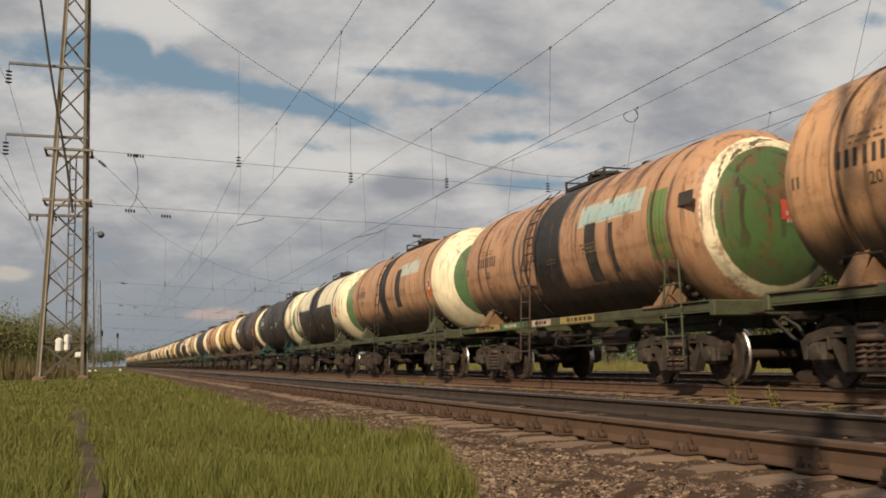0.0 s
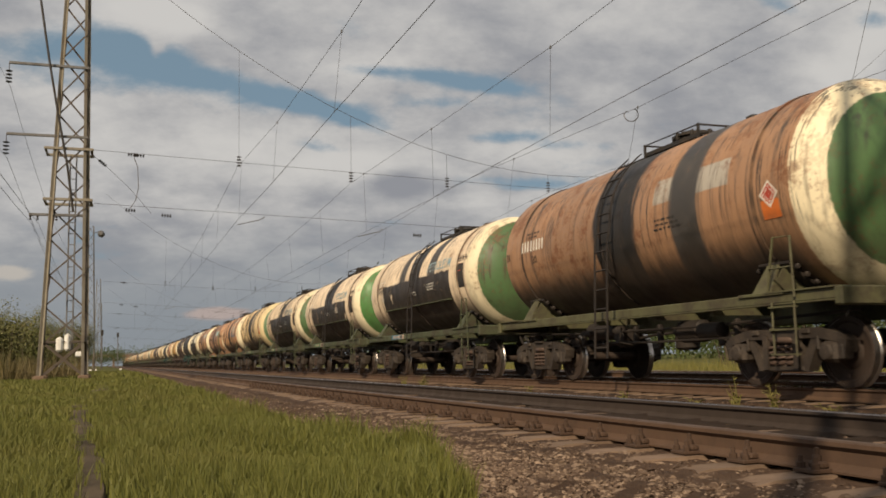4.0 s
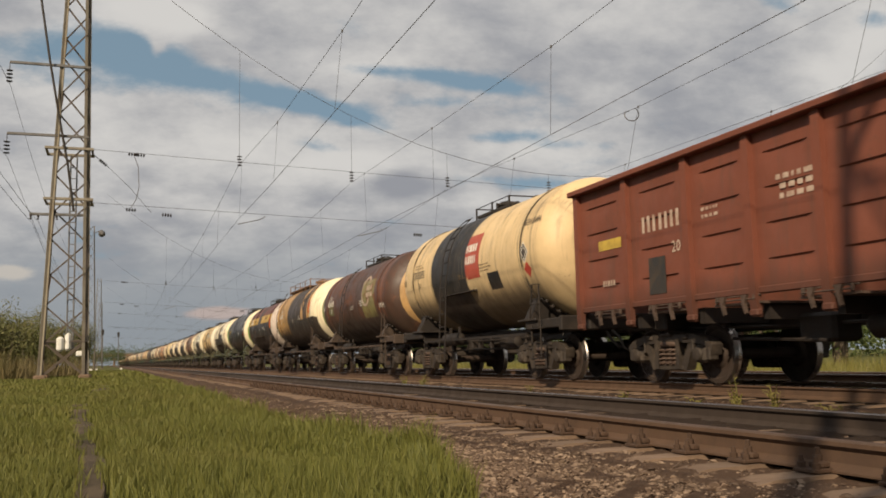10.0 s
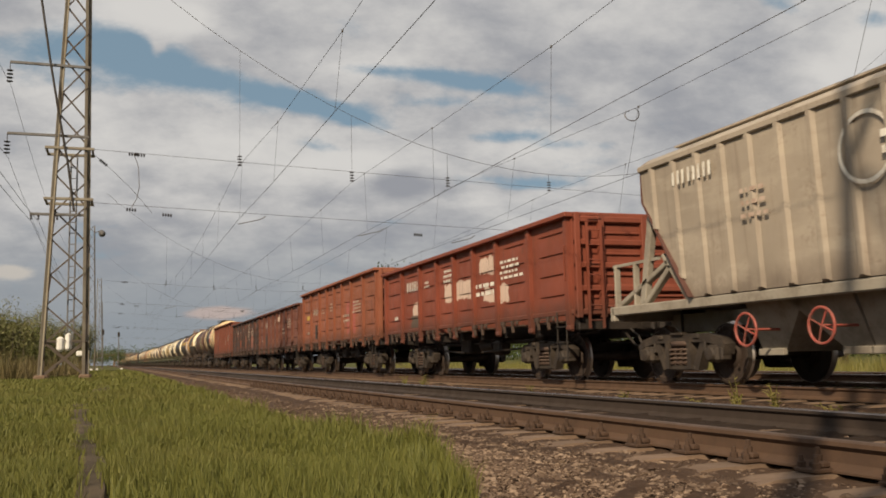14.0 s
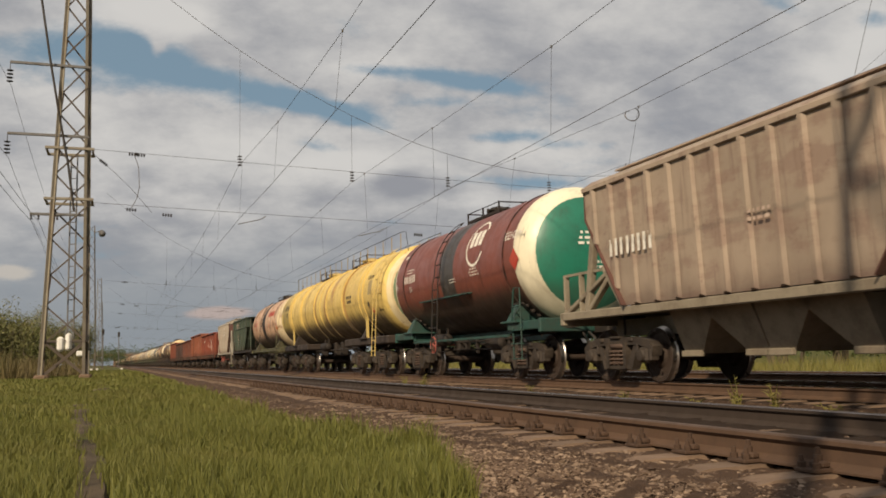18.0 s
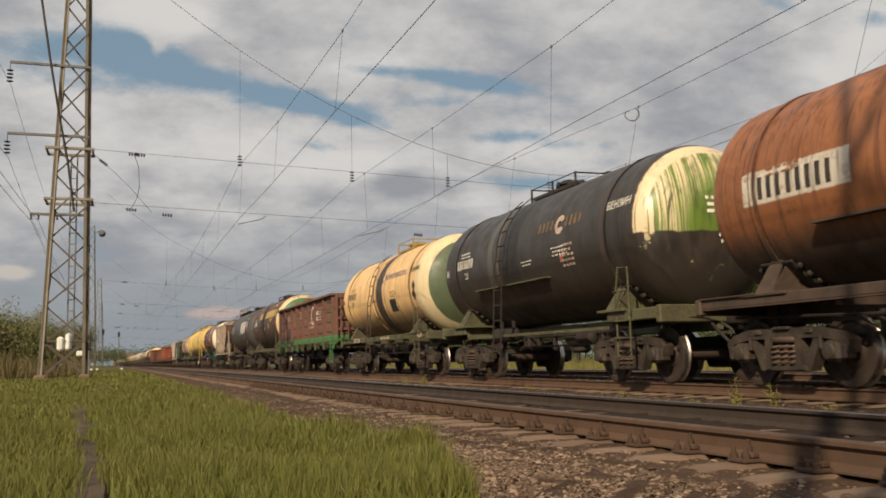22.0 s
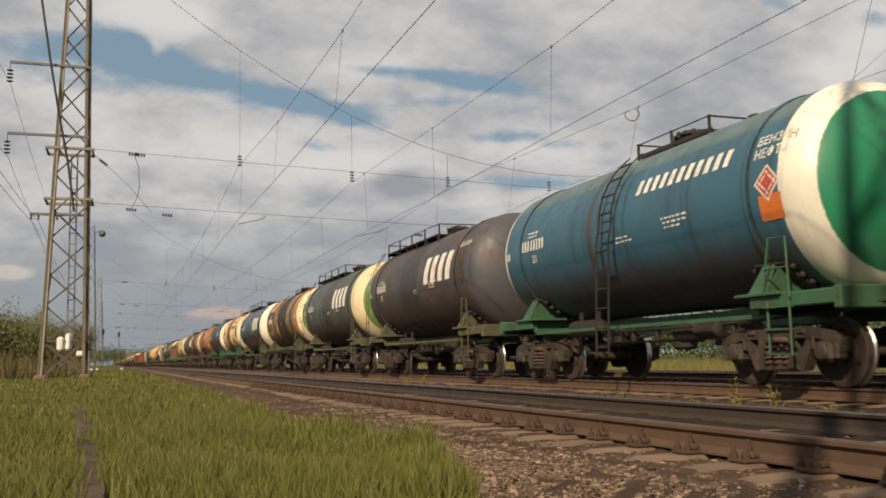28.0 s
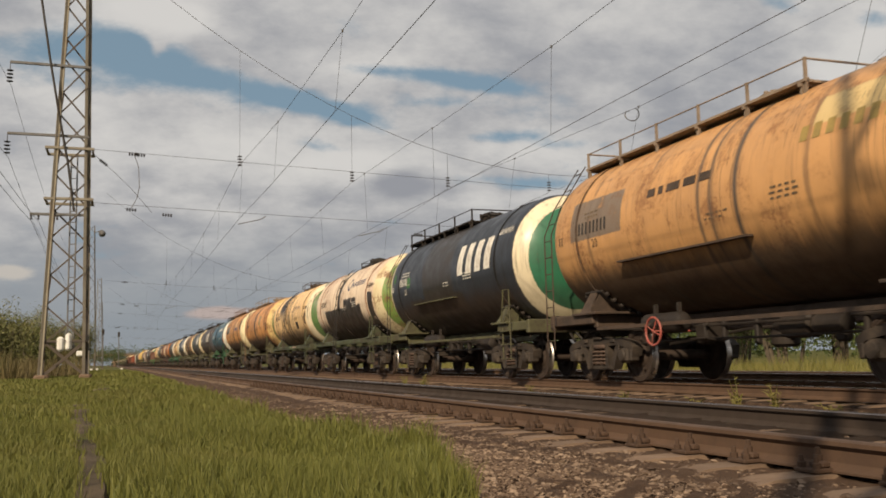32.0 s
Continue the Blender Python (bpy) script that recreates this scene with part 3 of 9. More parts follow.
def rects_geo(rects):
    vs, fs = [], []
    for x, y, w, h in rects:
        n = max(1, int(h / 0.12))
        b = len(vs)
        for i in range(n + 1):
            vs += [(x, y + h * i / n), (x + w, y + h * i / n)]
        fs += [(b + 2 * i, b + 2 * i + 1, b + 2 * i + 3, b + 2 * i + 2) for i in range(n)]
    return vs, fs


def digits(n, h, split=3):
    """A row of n plain bars in place of a running number."""
    rs, x = [], 0.0
    for i in range(n):
        w = h * 0.30
        rs.append((x, 0, w, h))
        x += h * 0.60 + (h * 0.10 if i == split - 1 else 0)
    return rs


def lines(rows, w, h, gap=0.06, seed=1):
    """Rows of small plain bars in place of writing too small to read."""
    rnd = random.Random(seed)
    rs = []
    for r in range(rows):
        x = rnd.uniform(0, w * 0.15)
        while x < w * rnd.uniform(0.75, 1.0):
            ww = rnd.uniform(0.06, 0.2) * w
            rs.append((x, -r * (h + gap), ww, h))
            x += ww + 0.04 * w + 0.02
    return rs


def wrap(geo, y, phi, r, lift=0.006):
    """Bends flat lettering round a tank's near side; y: where it begins, phi: degrees above the axis."""
    vs, fs = geo
    out = []
    for u, v in vs:
        a = radians(phi) + v / r
        out.append((-(r + lift) * math.cos(a), y - u, (r + lift) * math.sin(a)))
    return Geo().add(out, fs).mesh("lettering")


def flat(geo, x, y, z):
    vs, fs = geo
    return Geo().add([(x, y - u, z + v) for u, v in vs], fs).mesh("lettering")


def on_head(geo, x, z, half, r=1.5):
    """Lettering on the domed rear head; reads from -x to +x."""
    vs, fs = geo
    out = []
    for u, v in vs:
        k = min(1.0, ((x + u) ** 2 + (z + v) ** 2) / r ** 2)
        out.append((x + u, -half + 0.72 - 0.72 * math.sqrt(1 - k) - 0.012, z + v))
    return Geo().add(out, fs).mesh("lettering")


def diamond(s):
    vs = [((i - j) / 4 * s, (i + j - 4) / 4 * s) for i in range(5) for j in range(5)]
    return vs, [(5 * i + j, 5 * i + 5 + j, 5 * i + 6 + j, 5 * i + 1 + j) for i in range(4) for j in range(4)]


def frame_a_mesh():
    """Underframe with long side beams."""
    def make():
        g = Geo()
        for s in (-1, 1):
            g.box(s * 1.36, 0, 1.205, 0.09, 10.7, 0.15, 0.015)
            g.box(s * 1.35, 0, 1.125, 0.13, 10.7, 0.02)
            g.box(s * 0.18, 0, 1.05, 0.10, 10.9, 0.32, 0.01)
            g.box(0, s * 5.4, 1.165, 2.9, 0.14, 0.24, 0.02)
            for yy in (2.6, 1.0):
                g.box(0, s * yy, 1.12, 2.6, 0.12, 0.14)
            g.box(0, s * 4.7, 1.285, 2.9, 1.35, 0.02)
        return g.mesh("underframe", 30)
    return shared("frame_a", make)


def frame_b_mesh():
    """Underframe with a centre sill and end platforms only."""
    def make():
        g = Geo()
        for s in (-1, 1):
            g.box(s * 0.20, 0, 1.02, 0.12, 10.9, 0.30, 0.01)
            g.box(s * 1.30, 0, 0.98, 0.045, 7.2, 0.06)
            for e in (-1, 1):
                g.box(s * 1.32, e * 4.55, 1.17, 0.10, 1.75, 0.20, 0.02)
            g.box(0, s * 5.4, 1.15, 2.76, 0.14, 0.30, 0.02)
            g.box(0, s * 4.6, 1.265, 2.7, 1.5, 0.02)
            g.box(0, s * 3.7, 1.12, 2.6, 0.16, 0.24, 0.02)
        return g.mesh("underframe", 30)
    return shared("frame_b", make)


def saddle_mesh(r, za):
    """One side of the cradle under the tank at a pivot: two webs, a bearing plate and a foot plate."""
    def make():
        g = Geo()
        for yy in (-0.16, 0.16):
            arc = [(-(r + 0.02) * math.sin(radians(a)), za - (r + 0.02) * math.cos(radians(a))) for a in (22, 30, 37, 43, 47)]
            g.prism([(-1.40, 1.26), (-0.45, 1.26)] + arc, yy - 0.012, yy + 0.012, "y")
        a1 = radians(47)
        p0 = (-(r + 0.02) * math.sin(a1), za - (r + 0.02) * math.cos(a1))
        g.add([(-1.42, -0.20, 1.26), (-1.42, 0.20, 1.26), (p0[0] - 0.01, 0.10, p0[1] + 0.1), (p0[0] - 0.01, -0.10, p0[1] + 0.1),
               (-1.39, -0.20, 1.26), (-1.39, 0.20, 1.26), (p0[0] + 0.03, 0.10, p0[1] + 0.1), (p0[0] + 0.03, -0.10, p0[1] + 0.1)],
              [(0, 1, 2, 3), (4, 7, 6, 5), (0, 4, 5, 1), (1, 5, 6, 2), (2, 6, 7, 3), (3, 7, 4, 0)])
        g.box(-0.72, 0, 1.27, 1.44, 0.95, 0.05, 0.01)
        return g.mesh("saddle", 30)
    return shared(("saddle", r, za), make)


def cleat_mesh(r, za):
    """Timber bearers and studs between tank and cradle."""
    def make():
        g = Geo()
        for k in range(5):
            a = radians(20 + 6.2 * k)
            g.box(-(r + 0.035) * math.sin(a), 0.0, za - (r + 0.035) * math.cos(a), 0.24, 0.9 - 0.06 * k, 0.05, 0.015, Matrix.Rotation(a, 3, "Y"))
            for s in (-1, 1):
                g.box(-(r + 0.05) * math.sin(a), s * (0.52 - 0.03 * k), za - (r + 0.03) * math.cos(a), 0.08, 0.07, 0.08, 0.02, Matrix.Rotation(a, 3, "Y"))
        return g.mesh("bearer", 30)
    return shared(("cleat", r, za), make)


def corner_steps_mesh():
    """Entry steps and grab rail at an end corner, near side."""
    def make():
        g = Geo()
        for yy in (-0.22, 0.22):
            g.tube([(-1.42, yy, 0.42), (-1.42, yy, 1.15)], 0.018, 5)
        for zz in (0.45, 0.78, 1.08):
            g.box(-1.42, 0, zz, 0.12, 0.46, 0.025)
        return g.mesh("corner_steps", 40)
    return shared("corner_steps", make)


def grab_rail_mesh():
    def make():
        g = Geo()
        g.tube([(-1.44, -0.26, 1.2), (-1.46, -0.26, 2.0), (-1.44, 0.1, 2.02), (-1.42, 0.3, 1.25)], 0.018, 5)
        g.tube([(-1.45, -0.26, 1.6), (-1.45, 0.2, 1.6)], 0.014, 5)
        return g.mesh("grab_rail", 40)
    return shared("grab_rail", make)


def walkway_mesh(length, r, za, rail, full):
    """Top platform with posts and rails, close over the shell."""
    def make():
        g = Geo()
        x = 0.36 if length < 4 else 0.64
        zt = za + (math.sqrt(r * r - (x + 0.17) ** 2) + 0.045 if length < 4 else r - 0.08)
        for s in (-1, 1):
            x = s * abs(x)
            if length < 4:
                g.box(x, 0, zt, 0.36, length, 0.03)
            else:
                for q in range(3):
                    g.box(x + (q - 1) * 0.165, 0, zt, 0.15, length, 0.035)
                for q in range(int(length / 1.1) + 1):
                    yy = -length / 2 + 0.1 + q * (length - 0.2) / int(length / 1.1)
                    g.box(x, yy, zt - 0.045, 0.5, 0.06, 0.05)
                    zs = za + math.sqrt(max(0.01, r * r - (abs(x) + 0.2) ** 2)) - 0.02
                    g.box(x + s * 0.2, yy, (zs + zt) / 2, 0.04, 0.05, zt - zs)
            g.box(x + s * 0.17, 0, zt + 0.01, 0.03, length, 0.07)
            k = max(2, int(length / 1.15) + 1)
            for i in range(k):
                yy = -length / 2 + 0.03 + (length - 0.06) * i / (k - 1)
                g.box(x + s * 0.19, yy, zt + rail / 2 - 0.10, 0.035, 0.045, rail + 0.24)
            g.tube([(x + s * 0.19, -length / 2, zt + rail), (x + s * 0.19, length / 2, zt + rail)], 0.013, 5)
            if full:
                g.tube([(x + s * 0.19, -length / 2, zt + rail * 0.5), (x + s * 0.19, length / 2, zt + rail * 0.5)], 0.013, 5)
        for e in (-1, 1):
            g.tube([(-x - 0.19, e * (length / 2 - 0.03), zt + rail), (x + 0.19, e * (length / 2 - 0.03), zt + rail)], 0.018, 5)
            g.box(0, e * (length / 2 - 0.2), zt + 0.002, 2 * x - 0.1, 0.4, 0.03)
        return g.mesh("walkway", 40)
    return shared(("walkway", length, r, za, rail, full), make)


def end_ladder_mesh(r, za, lean):
    """The straight ladder at a tank's front end, bent in at the top towards the walkway."""
    def make():
        me = ladder_mesh([(-1.46, 0.62), (-1.46, za + 0.2), (-1.36, za + 0.72), (-1.0, za + r - 0.06)], 0.32, 0.020, 0.34)
        for v in me.vertices:
            v.co.y -= max(0.0, v.co.z - za - 0.2) * lean
        return me
    return shared(("end_ladder", r, za, lean), make)


def hatch_mesh(r, za):
    def make():
        g = Geo()
        g.lathe([(za + r - 0.1, 0.36), (za + r + 0.12, 0.36), (za + r + 0.12, 0.41), (za + r + 0.16, 0.41), (za + r + 0.21, 0.25), (za + r + 0.22, 0.05)], "z", 20)
        for k in range(8):
            a = k * math.pi / 4
            g.box(0.40 * math.cos(a), 0.40 * math.sin(a), za + r + 0.12, 0.06, 0.06, 0.14, 0.01)
        g.tube([(0.3, 0, za + r + 0.2), (0, 0.2, za + r + 0.29), (-0.3, 0, za + r + 0.2)], 0.02, 5)
        return g.mesh("hatch", 35)
    return shared(("hatch", r, za), make)


def valve_mesh(r, za):
    def make():
        g = Geo().lathe([(za + r - 0.05, 0.10), (za + r + 0.07, 0.10), (za + r + 0.07, 0.12), (za + r + 0.10, 0.12), (za + r + 0.13, 0.06)], "z", 12)
        return g.mesh("safety_valve", 35)
    return shared(("valve", r, za), make)


def air_tank_mesh():
    def make():
        g = Geo()
        g.lathe([(-0.62, 0.02), (-0.58, 0.12), (-0.5, 0.17), (0.5, 0.17), (0.58, 0.12), (0.62, 0.02)], "y", 18)
        for s in (-1, 1):
            g.box(0.05, s * 0.35, 0.1, 0.06, 0.06, 0.45)
        return g.mesh("air_reservoir", 35)
    return shared("air_tank", make)


def gear_mesh():
    """Brake rigging, cylinder and pipes under the frame."""
    def make():
        g = Geo()
        g.lathe([(-0.35, 0.15), (-0.30, 0.19), (0.25, 0.19), (0.32, 0.1), (0.55, 0.05)], "y", 16, (-0.62, -1.1, 0.86))
        g.tube([(-0.6, -0.6, 0.86), (-0.55, 0.2, 0.84), (-0.2, 2.9, 0.66)], 0.025, 6)
        g.tube([(-0.9, -5.2, 1.0), (-0.9, -2.0, 0.92), (-0.9, 2.0, 0.92), (-0.9, 5.2, 1.0)], 0.022, 6)
        g.box(-0.75, 0.9, 0.82, 0.36, 0.30, 0.30, 0.04)
        g.box(-1.0, 1.9, 0.92, 0.16, 0.40, 0.10, 0.02)
        g.lathe([(0.55, 0.16), (0.60, 0.22), (0.95, 0.24), (1.1, 0.2)], "z", 16, (0, 0, 0))
        g.tube([(-0.2, -2.9, 0.66), (-0.4, -1.8, 0.8), (-0.5, -1.4, 0.86)], 0.025, 6)
        g.lathe([(-0.30, 0.05), (-0.26, 0.13), (0.26, 0.13), (0.30, 0.05)], "y", 14, (-0.95, -2.1, 0.84))
        for yy, zz, h in ((-2.6, 0.86, 0.30), (-0.45, 0.80, 0.42), (0.35, 0.84, 0.34), (2.35, 0.84, 0.30)):
            g.box(-0.85, yy, zz, 0.10, 0.09, h, 0.02)
        g.box(-0.55, -1.85, 0.72, 0.14, 0.22, 0.24, 0.03)
        g.box(-0.5, 1.35, 0.74, 0.20, 0.26, 0.22, 0.03)
        g.tube([(-1.0, -2.9, 0.72), (-1.0, -0.6, 0.70), (-0.95, 0.9, 0.72), (-0.8, 2.9, 0.68)], 0.020, 6)
        g.tube([(-1.15, 0.35, 0.98), (-1.22, 0.35, 0.72), (-0.9, 0.35, 0.66)], 0.018, 6)
        return g.mesh("brake_gear", 35)
    return shared("gear", make)


def hand_wheel_mesh():
    def make():
        g = Geo()
        pts = [(0, 0.23 * math.cos(a), 0.23 * math.sin(a)) for a in (2 * math.pi * k / 20 for k in range(21))]
        g.tube(pts, 0.02, 6)
        for k in range(4):
            a = k * math.pi / 2 + 0.4
            g.tube([(0, 0, 0), (0.02, 0.23 * math.cos(a), 0.23 * math.sin(a))], 0.012, 5)
        g.tube([(0, 0, 0), (0.7, 0, 0)], 0.02, 5)
        return g.mesh("brake_wheel", 40)
    return shared("hand_wheel", make)


def hose_mesh():
    """The brake hose that hangs beside a coupler."""
    def make():
        g = Geo().tube([(-0.36, 0.30, 0.98), (-0.36, 0.05, 0.86), (-0.34, -0.12, 0.62), (-0.28, -0.22, 0.56), (-0.16, -0.26, 0.66)], 0.026, 6)
        return g.mesh("brake_hose", 50)
    return shared("hose", make)


def bracket_mesh(r, za, y0, y1):
    """The narrow running shelf that some shells carry low on the side."""
    def make():
        g = Geo()
        a = radians(-24)
        g.box(-(r + 0.05) * math.cos(a), (y0 + y1) / 2, za + r * math.sin(a), 0.14, y1 - y0, 0.03)
        return g.mesh("side_shelf", 30)
    return shared(("shelf", r, za, y0, y1), make)


def tank_wagon(name, paint, label, style="A", frame=None, marks=(), r=1.5, half=5.36, za=2.72, ladder_y=0.5,
               walk_len=None, shelf=None, rail=None, wheel_red=None, plates=(), top_mat=None, tank_mat=None, saddle_mat=None, group="tank wagons of the goods train"):
    """One four-axle tank wagon; its origin is at the rail's height, midway. marks: (geo, y, phi, material)."""
    w = tagged(new("tank_wagon"), label, "tank wagon", group)
    if not walk_len:
        ladder_y -= 0.6 + 0.4 * SHIFT[0]
    frame = frame or GREEN_FRAME
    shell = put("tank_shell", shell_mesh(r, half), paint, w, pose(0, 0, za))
    for yy in (-3.9, 3.9):
        put("hoop", hoop_mesh(r, yy, 0.10, 0.024), paint, shell)
    if style == "A":
        put("hoop", hoop_mesh(r, round(ladder_y + 0.42, 3), 0.05, 0.02), paint, shell)
    for (geo, yy, phi, mat) in marks:
        yy -= SHIFT[0] if yy < 1.5 else 0.25 * SHIFT[0]
        long = max(u for u, v in geo[0])
        if yy > -3.96 and yy - long < -3.84 and long < 1.6:
            yy = -3.99          # clear of the strap
        tagged(put("lettering", wrap(geo, yy, phi, r), mat, shell), kind="stuff")
    put("underframe", frame_a_mesh() if style == "A" else frame_b_mesh(), frame, w)
    for s in (-1, 1):
        for rz in (0, 180):
            put("saddle", saddle_mesh(r, za), saddle_mat or frame, w, pose(0, s * 3.9, 0, 0, 0, rz))
            put("bearer", cleat_mesh(r, za), STEEL_DARK, w, pose(0, s * 3.9, 0, 0, 0, rz))
        put("coupler", coupler_mesh(), STEEL_DARK, w, pose(0, s * -6.0 * -1, 0, 0, 0, 0 if s < 0 else 180))
        put("brake_hose", hose_mesh(), BLACK, w, pose(0, s * -6.0 * -1, 0, 0, 0, 0 if s < 0 else 180))
        bogie(w, s * 3.9)
    put("corner_steps", corner_steps_mesh(), frame, w, pose(0, -4.35, 0))
    put("grab_rail", grab_rail_mesh(), frame, w, pose(0, -4.35, 0))
    put("hatch", hatch_mesh(r, za), top_mat or BLACK, w, pose(0, ladder_y - 0.6 if not walk_len else -0.4, 0))
    put("safety_valve", valve_mesh(r, za), top_mat or BLACK, w, pose(0, ladder_y - 2.2 if not walk_len else -2.4, 0))
    wl = walk_len or (1.75 if style == "A" else 2.3)
    rail = rail or ((0.18 if style == "A" else 0.24) if not walk_len else 0.32)
    off = ladder_y - 0.6 if not walk_len else ladder_y - walk_len / 2 - 0.35
    put("walkway", walkway_mesh(wl, r, za, rail, False), top_mat or BLACK, w, pose(0, off, 0))
    if walk_len:
        put("ladder", end_ladder_mesh(r, za, 0.55), tank_mat or STEEL_DARK, w, pose(0, half - 0.12, 0))
        put("ladder", end_ladder_mesh(r, za, -0.55), tank_mat or STEEL_DARK, w, pose(0, half - 0.12, 0, 0, 0, 180))
    else:
        for rz in (0, 180):
            put("ladder", tank_ladder_mesh(r, za, 0.45), tank_mat or top_mat or STEEL_DARK, w, pose(0, ladder_y, 0, 0, 0, rz))
    put("brake_gear", gear_mesh(), STEEL_DARK, w)
    put("air_reservoir", air_tank_mesh(), STEEL_DARK, w, pose(-1.15 if style == "B" else -0.8, 1.55, 1.0 if style == "B" else 0.95))
    if shelf:
        put("side_shelf", bracket_mesh(r, za, *shelf), frame, w)
    for k, (yy, length, mat, ink) in enumerate(plates):
        plate = put("sill_plate", Geo().box(-1.410, yy, 1.205, 0.008, length, 0.13, 0.001).mesh("sill_plate"), mat, w)
        put("lettering", flat(rects_geo(lines(1, length * 0.75, 0.07, 0.05, 3 + k)), -1.417, yy + length * 0.38, 1.172), ink, plate)
    if wheel_red is not None:
        put("brake_wheel", hand_wheel_mesh(), wheel_red, w, pose(-1.42, 1.5, 0.86))
    return w


def box_paint(name, base, dirt=(0.09, 0.05, 0.035), worn=0.3, wornc=(0.3, 0.1, 0.05), patches=(), low=None, seed=1.0):
    """Paint of an open wagon's or hopper's walls. patches: (y0, y1, z0, z1, colour, ragged) on the near side."""
    n = Nodes(name)
    x, y, z = n.xyz()
    big = n.noise(0.45, 5, 0.6, seed=seed)
    mid = n.noise(2.0, 5, 0.6, seed=seed + 1)
    fine = n.noise(15, 4, 0.65, seed=seed + 2)
    drip = n.noise(1.0, 5, 0.6, (3, 7.0, 0.6), seed + 3)
    smear = n.noise(1.0, 4, 0.6, (1, 0.7, 3.4), seed + 6)
    col = n.mix(n.ramp(big, 0.35, 0.68), base, tuple(v * 0.78 for v in base))
    col = n.mix(n.m("MULTIPLY", n.ramp(n.m("ADD", n.m("MULTIPLY", smear, 0.6), n.m("MULTIPLY", mid, 0.4)), 0.48, 0.6), worn), col, wornc)
    if low:
        col = n.mix(n.ramp(z, low[0] + 0.01, low[0] - 0.01), col, low[1])
    wob = n.m("MULTIPLY", n.m("SUBTRACT", mid, 0.5), 0.5)
    for (y0, y1, z0, z1, c, rag) in patches:
        yy, zz = n.m("ADD", y, n.m("MULTIPLY", wob, rag)), n.m("ADD", z, n.m("MULTIPLY", wob, rag))
        f = n.m("MULTIPLY", n.ramp(zz, z0 - 0.02, z0 + 0.02), n.ramp(zz, z1 + 0.02, z1 - 0.02))
        f = n.m("MULTIPLY", f, n.m("MULTIPLY", n.ramp(yy, y0 - 0.02, y0 + 0.02), n.ramp(yy, y1 + 0.02, y1 - 0.02)))
        col = n.mix(f, col, c)
    col = n.mix(n.m("MULTIPLY", n.ramp(drip, 0.52, 0.72), 0.45), col, dirt)
    col = n.mix(n.m("MULTIPLY", n.ramp(n.m("ADD", n.m("MULTIPLY", fine, 0.5), n.m("MULTIPLY", mid, 0.5)), 0.56, 0.66), 0.4), col, dirt)
    splash = n.m("MULTIPLY", n.ramp(n.m("ADD", z, n.m("MULTIPLY", wob, 1.2)), 1.75, 1.25), 0.6)
    col = n.mix(splash, col, tuple(v * 0.55 for v in dirt))
    n.bump(n.m("ADD", n.m("MULTIPLY", fine, 0.3), mid), 0.25, 0.02)
    return n.done(col, n.ramp(mid, 0.3, 0.7, (0.55, 0.78)), 0.0, 0.35)


def gondola_paint(name, base, patches=(), **kw):
    """Paint of the panels with their patches, and of the other parts without."""
    return box_paint(name, base, patches=patches, **kw), box_paint(name + "_rest", base, **kw)


GL = 6.60           # half the body's length
GW = 1.53           # half its width to the sheets
GPOST = (-4.70, -2.90, -1.40, 0.0, 1.40, 2.90, 4.70)


def gondola_side_mesh(h):
    """The long sill under the panels of one side."""
    def make():
        return Geo().box(0.0, 0, 1.32, 0.10, 2 * GL, 0.10, 0.015).mesh("side_wall", 30)
    return shared("gside", make)


def gondola_panel_mesh(h, i):
    """The sheet of one bay with its four pressed grooves."""
    def make():
        ys = (-GL,) + GPOST + (GL,)
        a, b = ys[i] + 0.002, ys[i + 1] - 0.002
        m, hw = (a + b) / 2, (b - a) * 0.23
        zs = [(1.34, 0.0)]
        for k in range(4):
            zz = 1.32 + (h - 1.32) * (0.16 + 0.215 * k)
            zs += [(zz - 0.09, 0.0), (zz + 0.010, 0.031), (zz + 0.040, 0.031), (zz + 0.06, 0.0)]
        zs.append((h, 0.0))
        cols = ((a, 0), (m - hw - 0.14, 0), (m - hw, 1), (m + hw, 1), (m + hw + 0.10, 0), (b, 0))
        w, n = len(zs), len(cols)
        vs = [(-0.015 + x * f, y, z) for y, f in cols for z, x in zs]
        vs += [(0.045, y, z) for y, f in cols for z, x in zs]
        fs = []
        for side in (0, n * w):
            for p in range(n - 1):
                for j in range(w - 1):
                    q = side + p * w + j
                    fs.append((q, q + 1, q + w + 1, q + w))
        for j in range(w - 1):
            for p in (0, n - 1):
                q = p * w + j
                fs.append((q, q + 1, q + 1 + n * w, q + n * w))
        g = Geo().add(vs, fs)
        return g.mesh("panel", 30)
    return shared(("gpanel", h, i), make)


def gondola_post_mesh(h):
    def make():
        g = Geo()
        g.prism([(-0.06, 0.96), (-0.10, 1.16), (-0.10, h - 0.02), (0.0, h - 0.02), (0.0, 0.96)], -0.075, 0.075, "y")
        g.box(-0.05, 0, 1.02, 0.10, 0.19, 0.10, 0.02)
        return g.mesh("post", 30)
    return shared(("gpost", h), make)


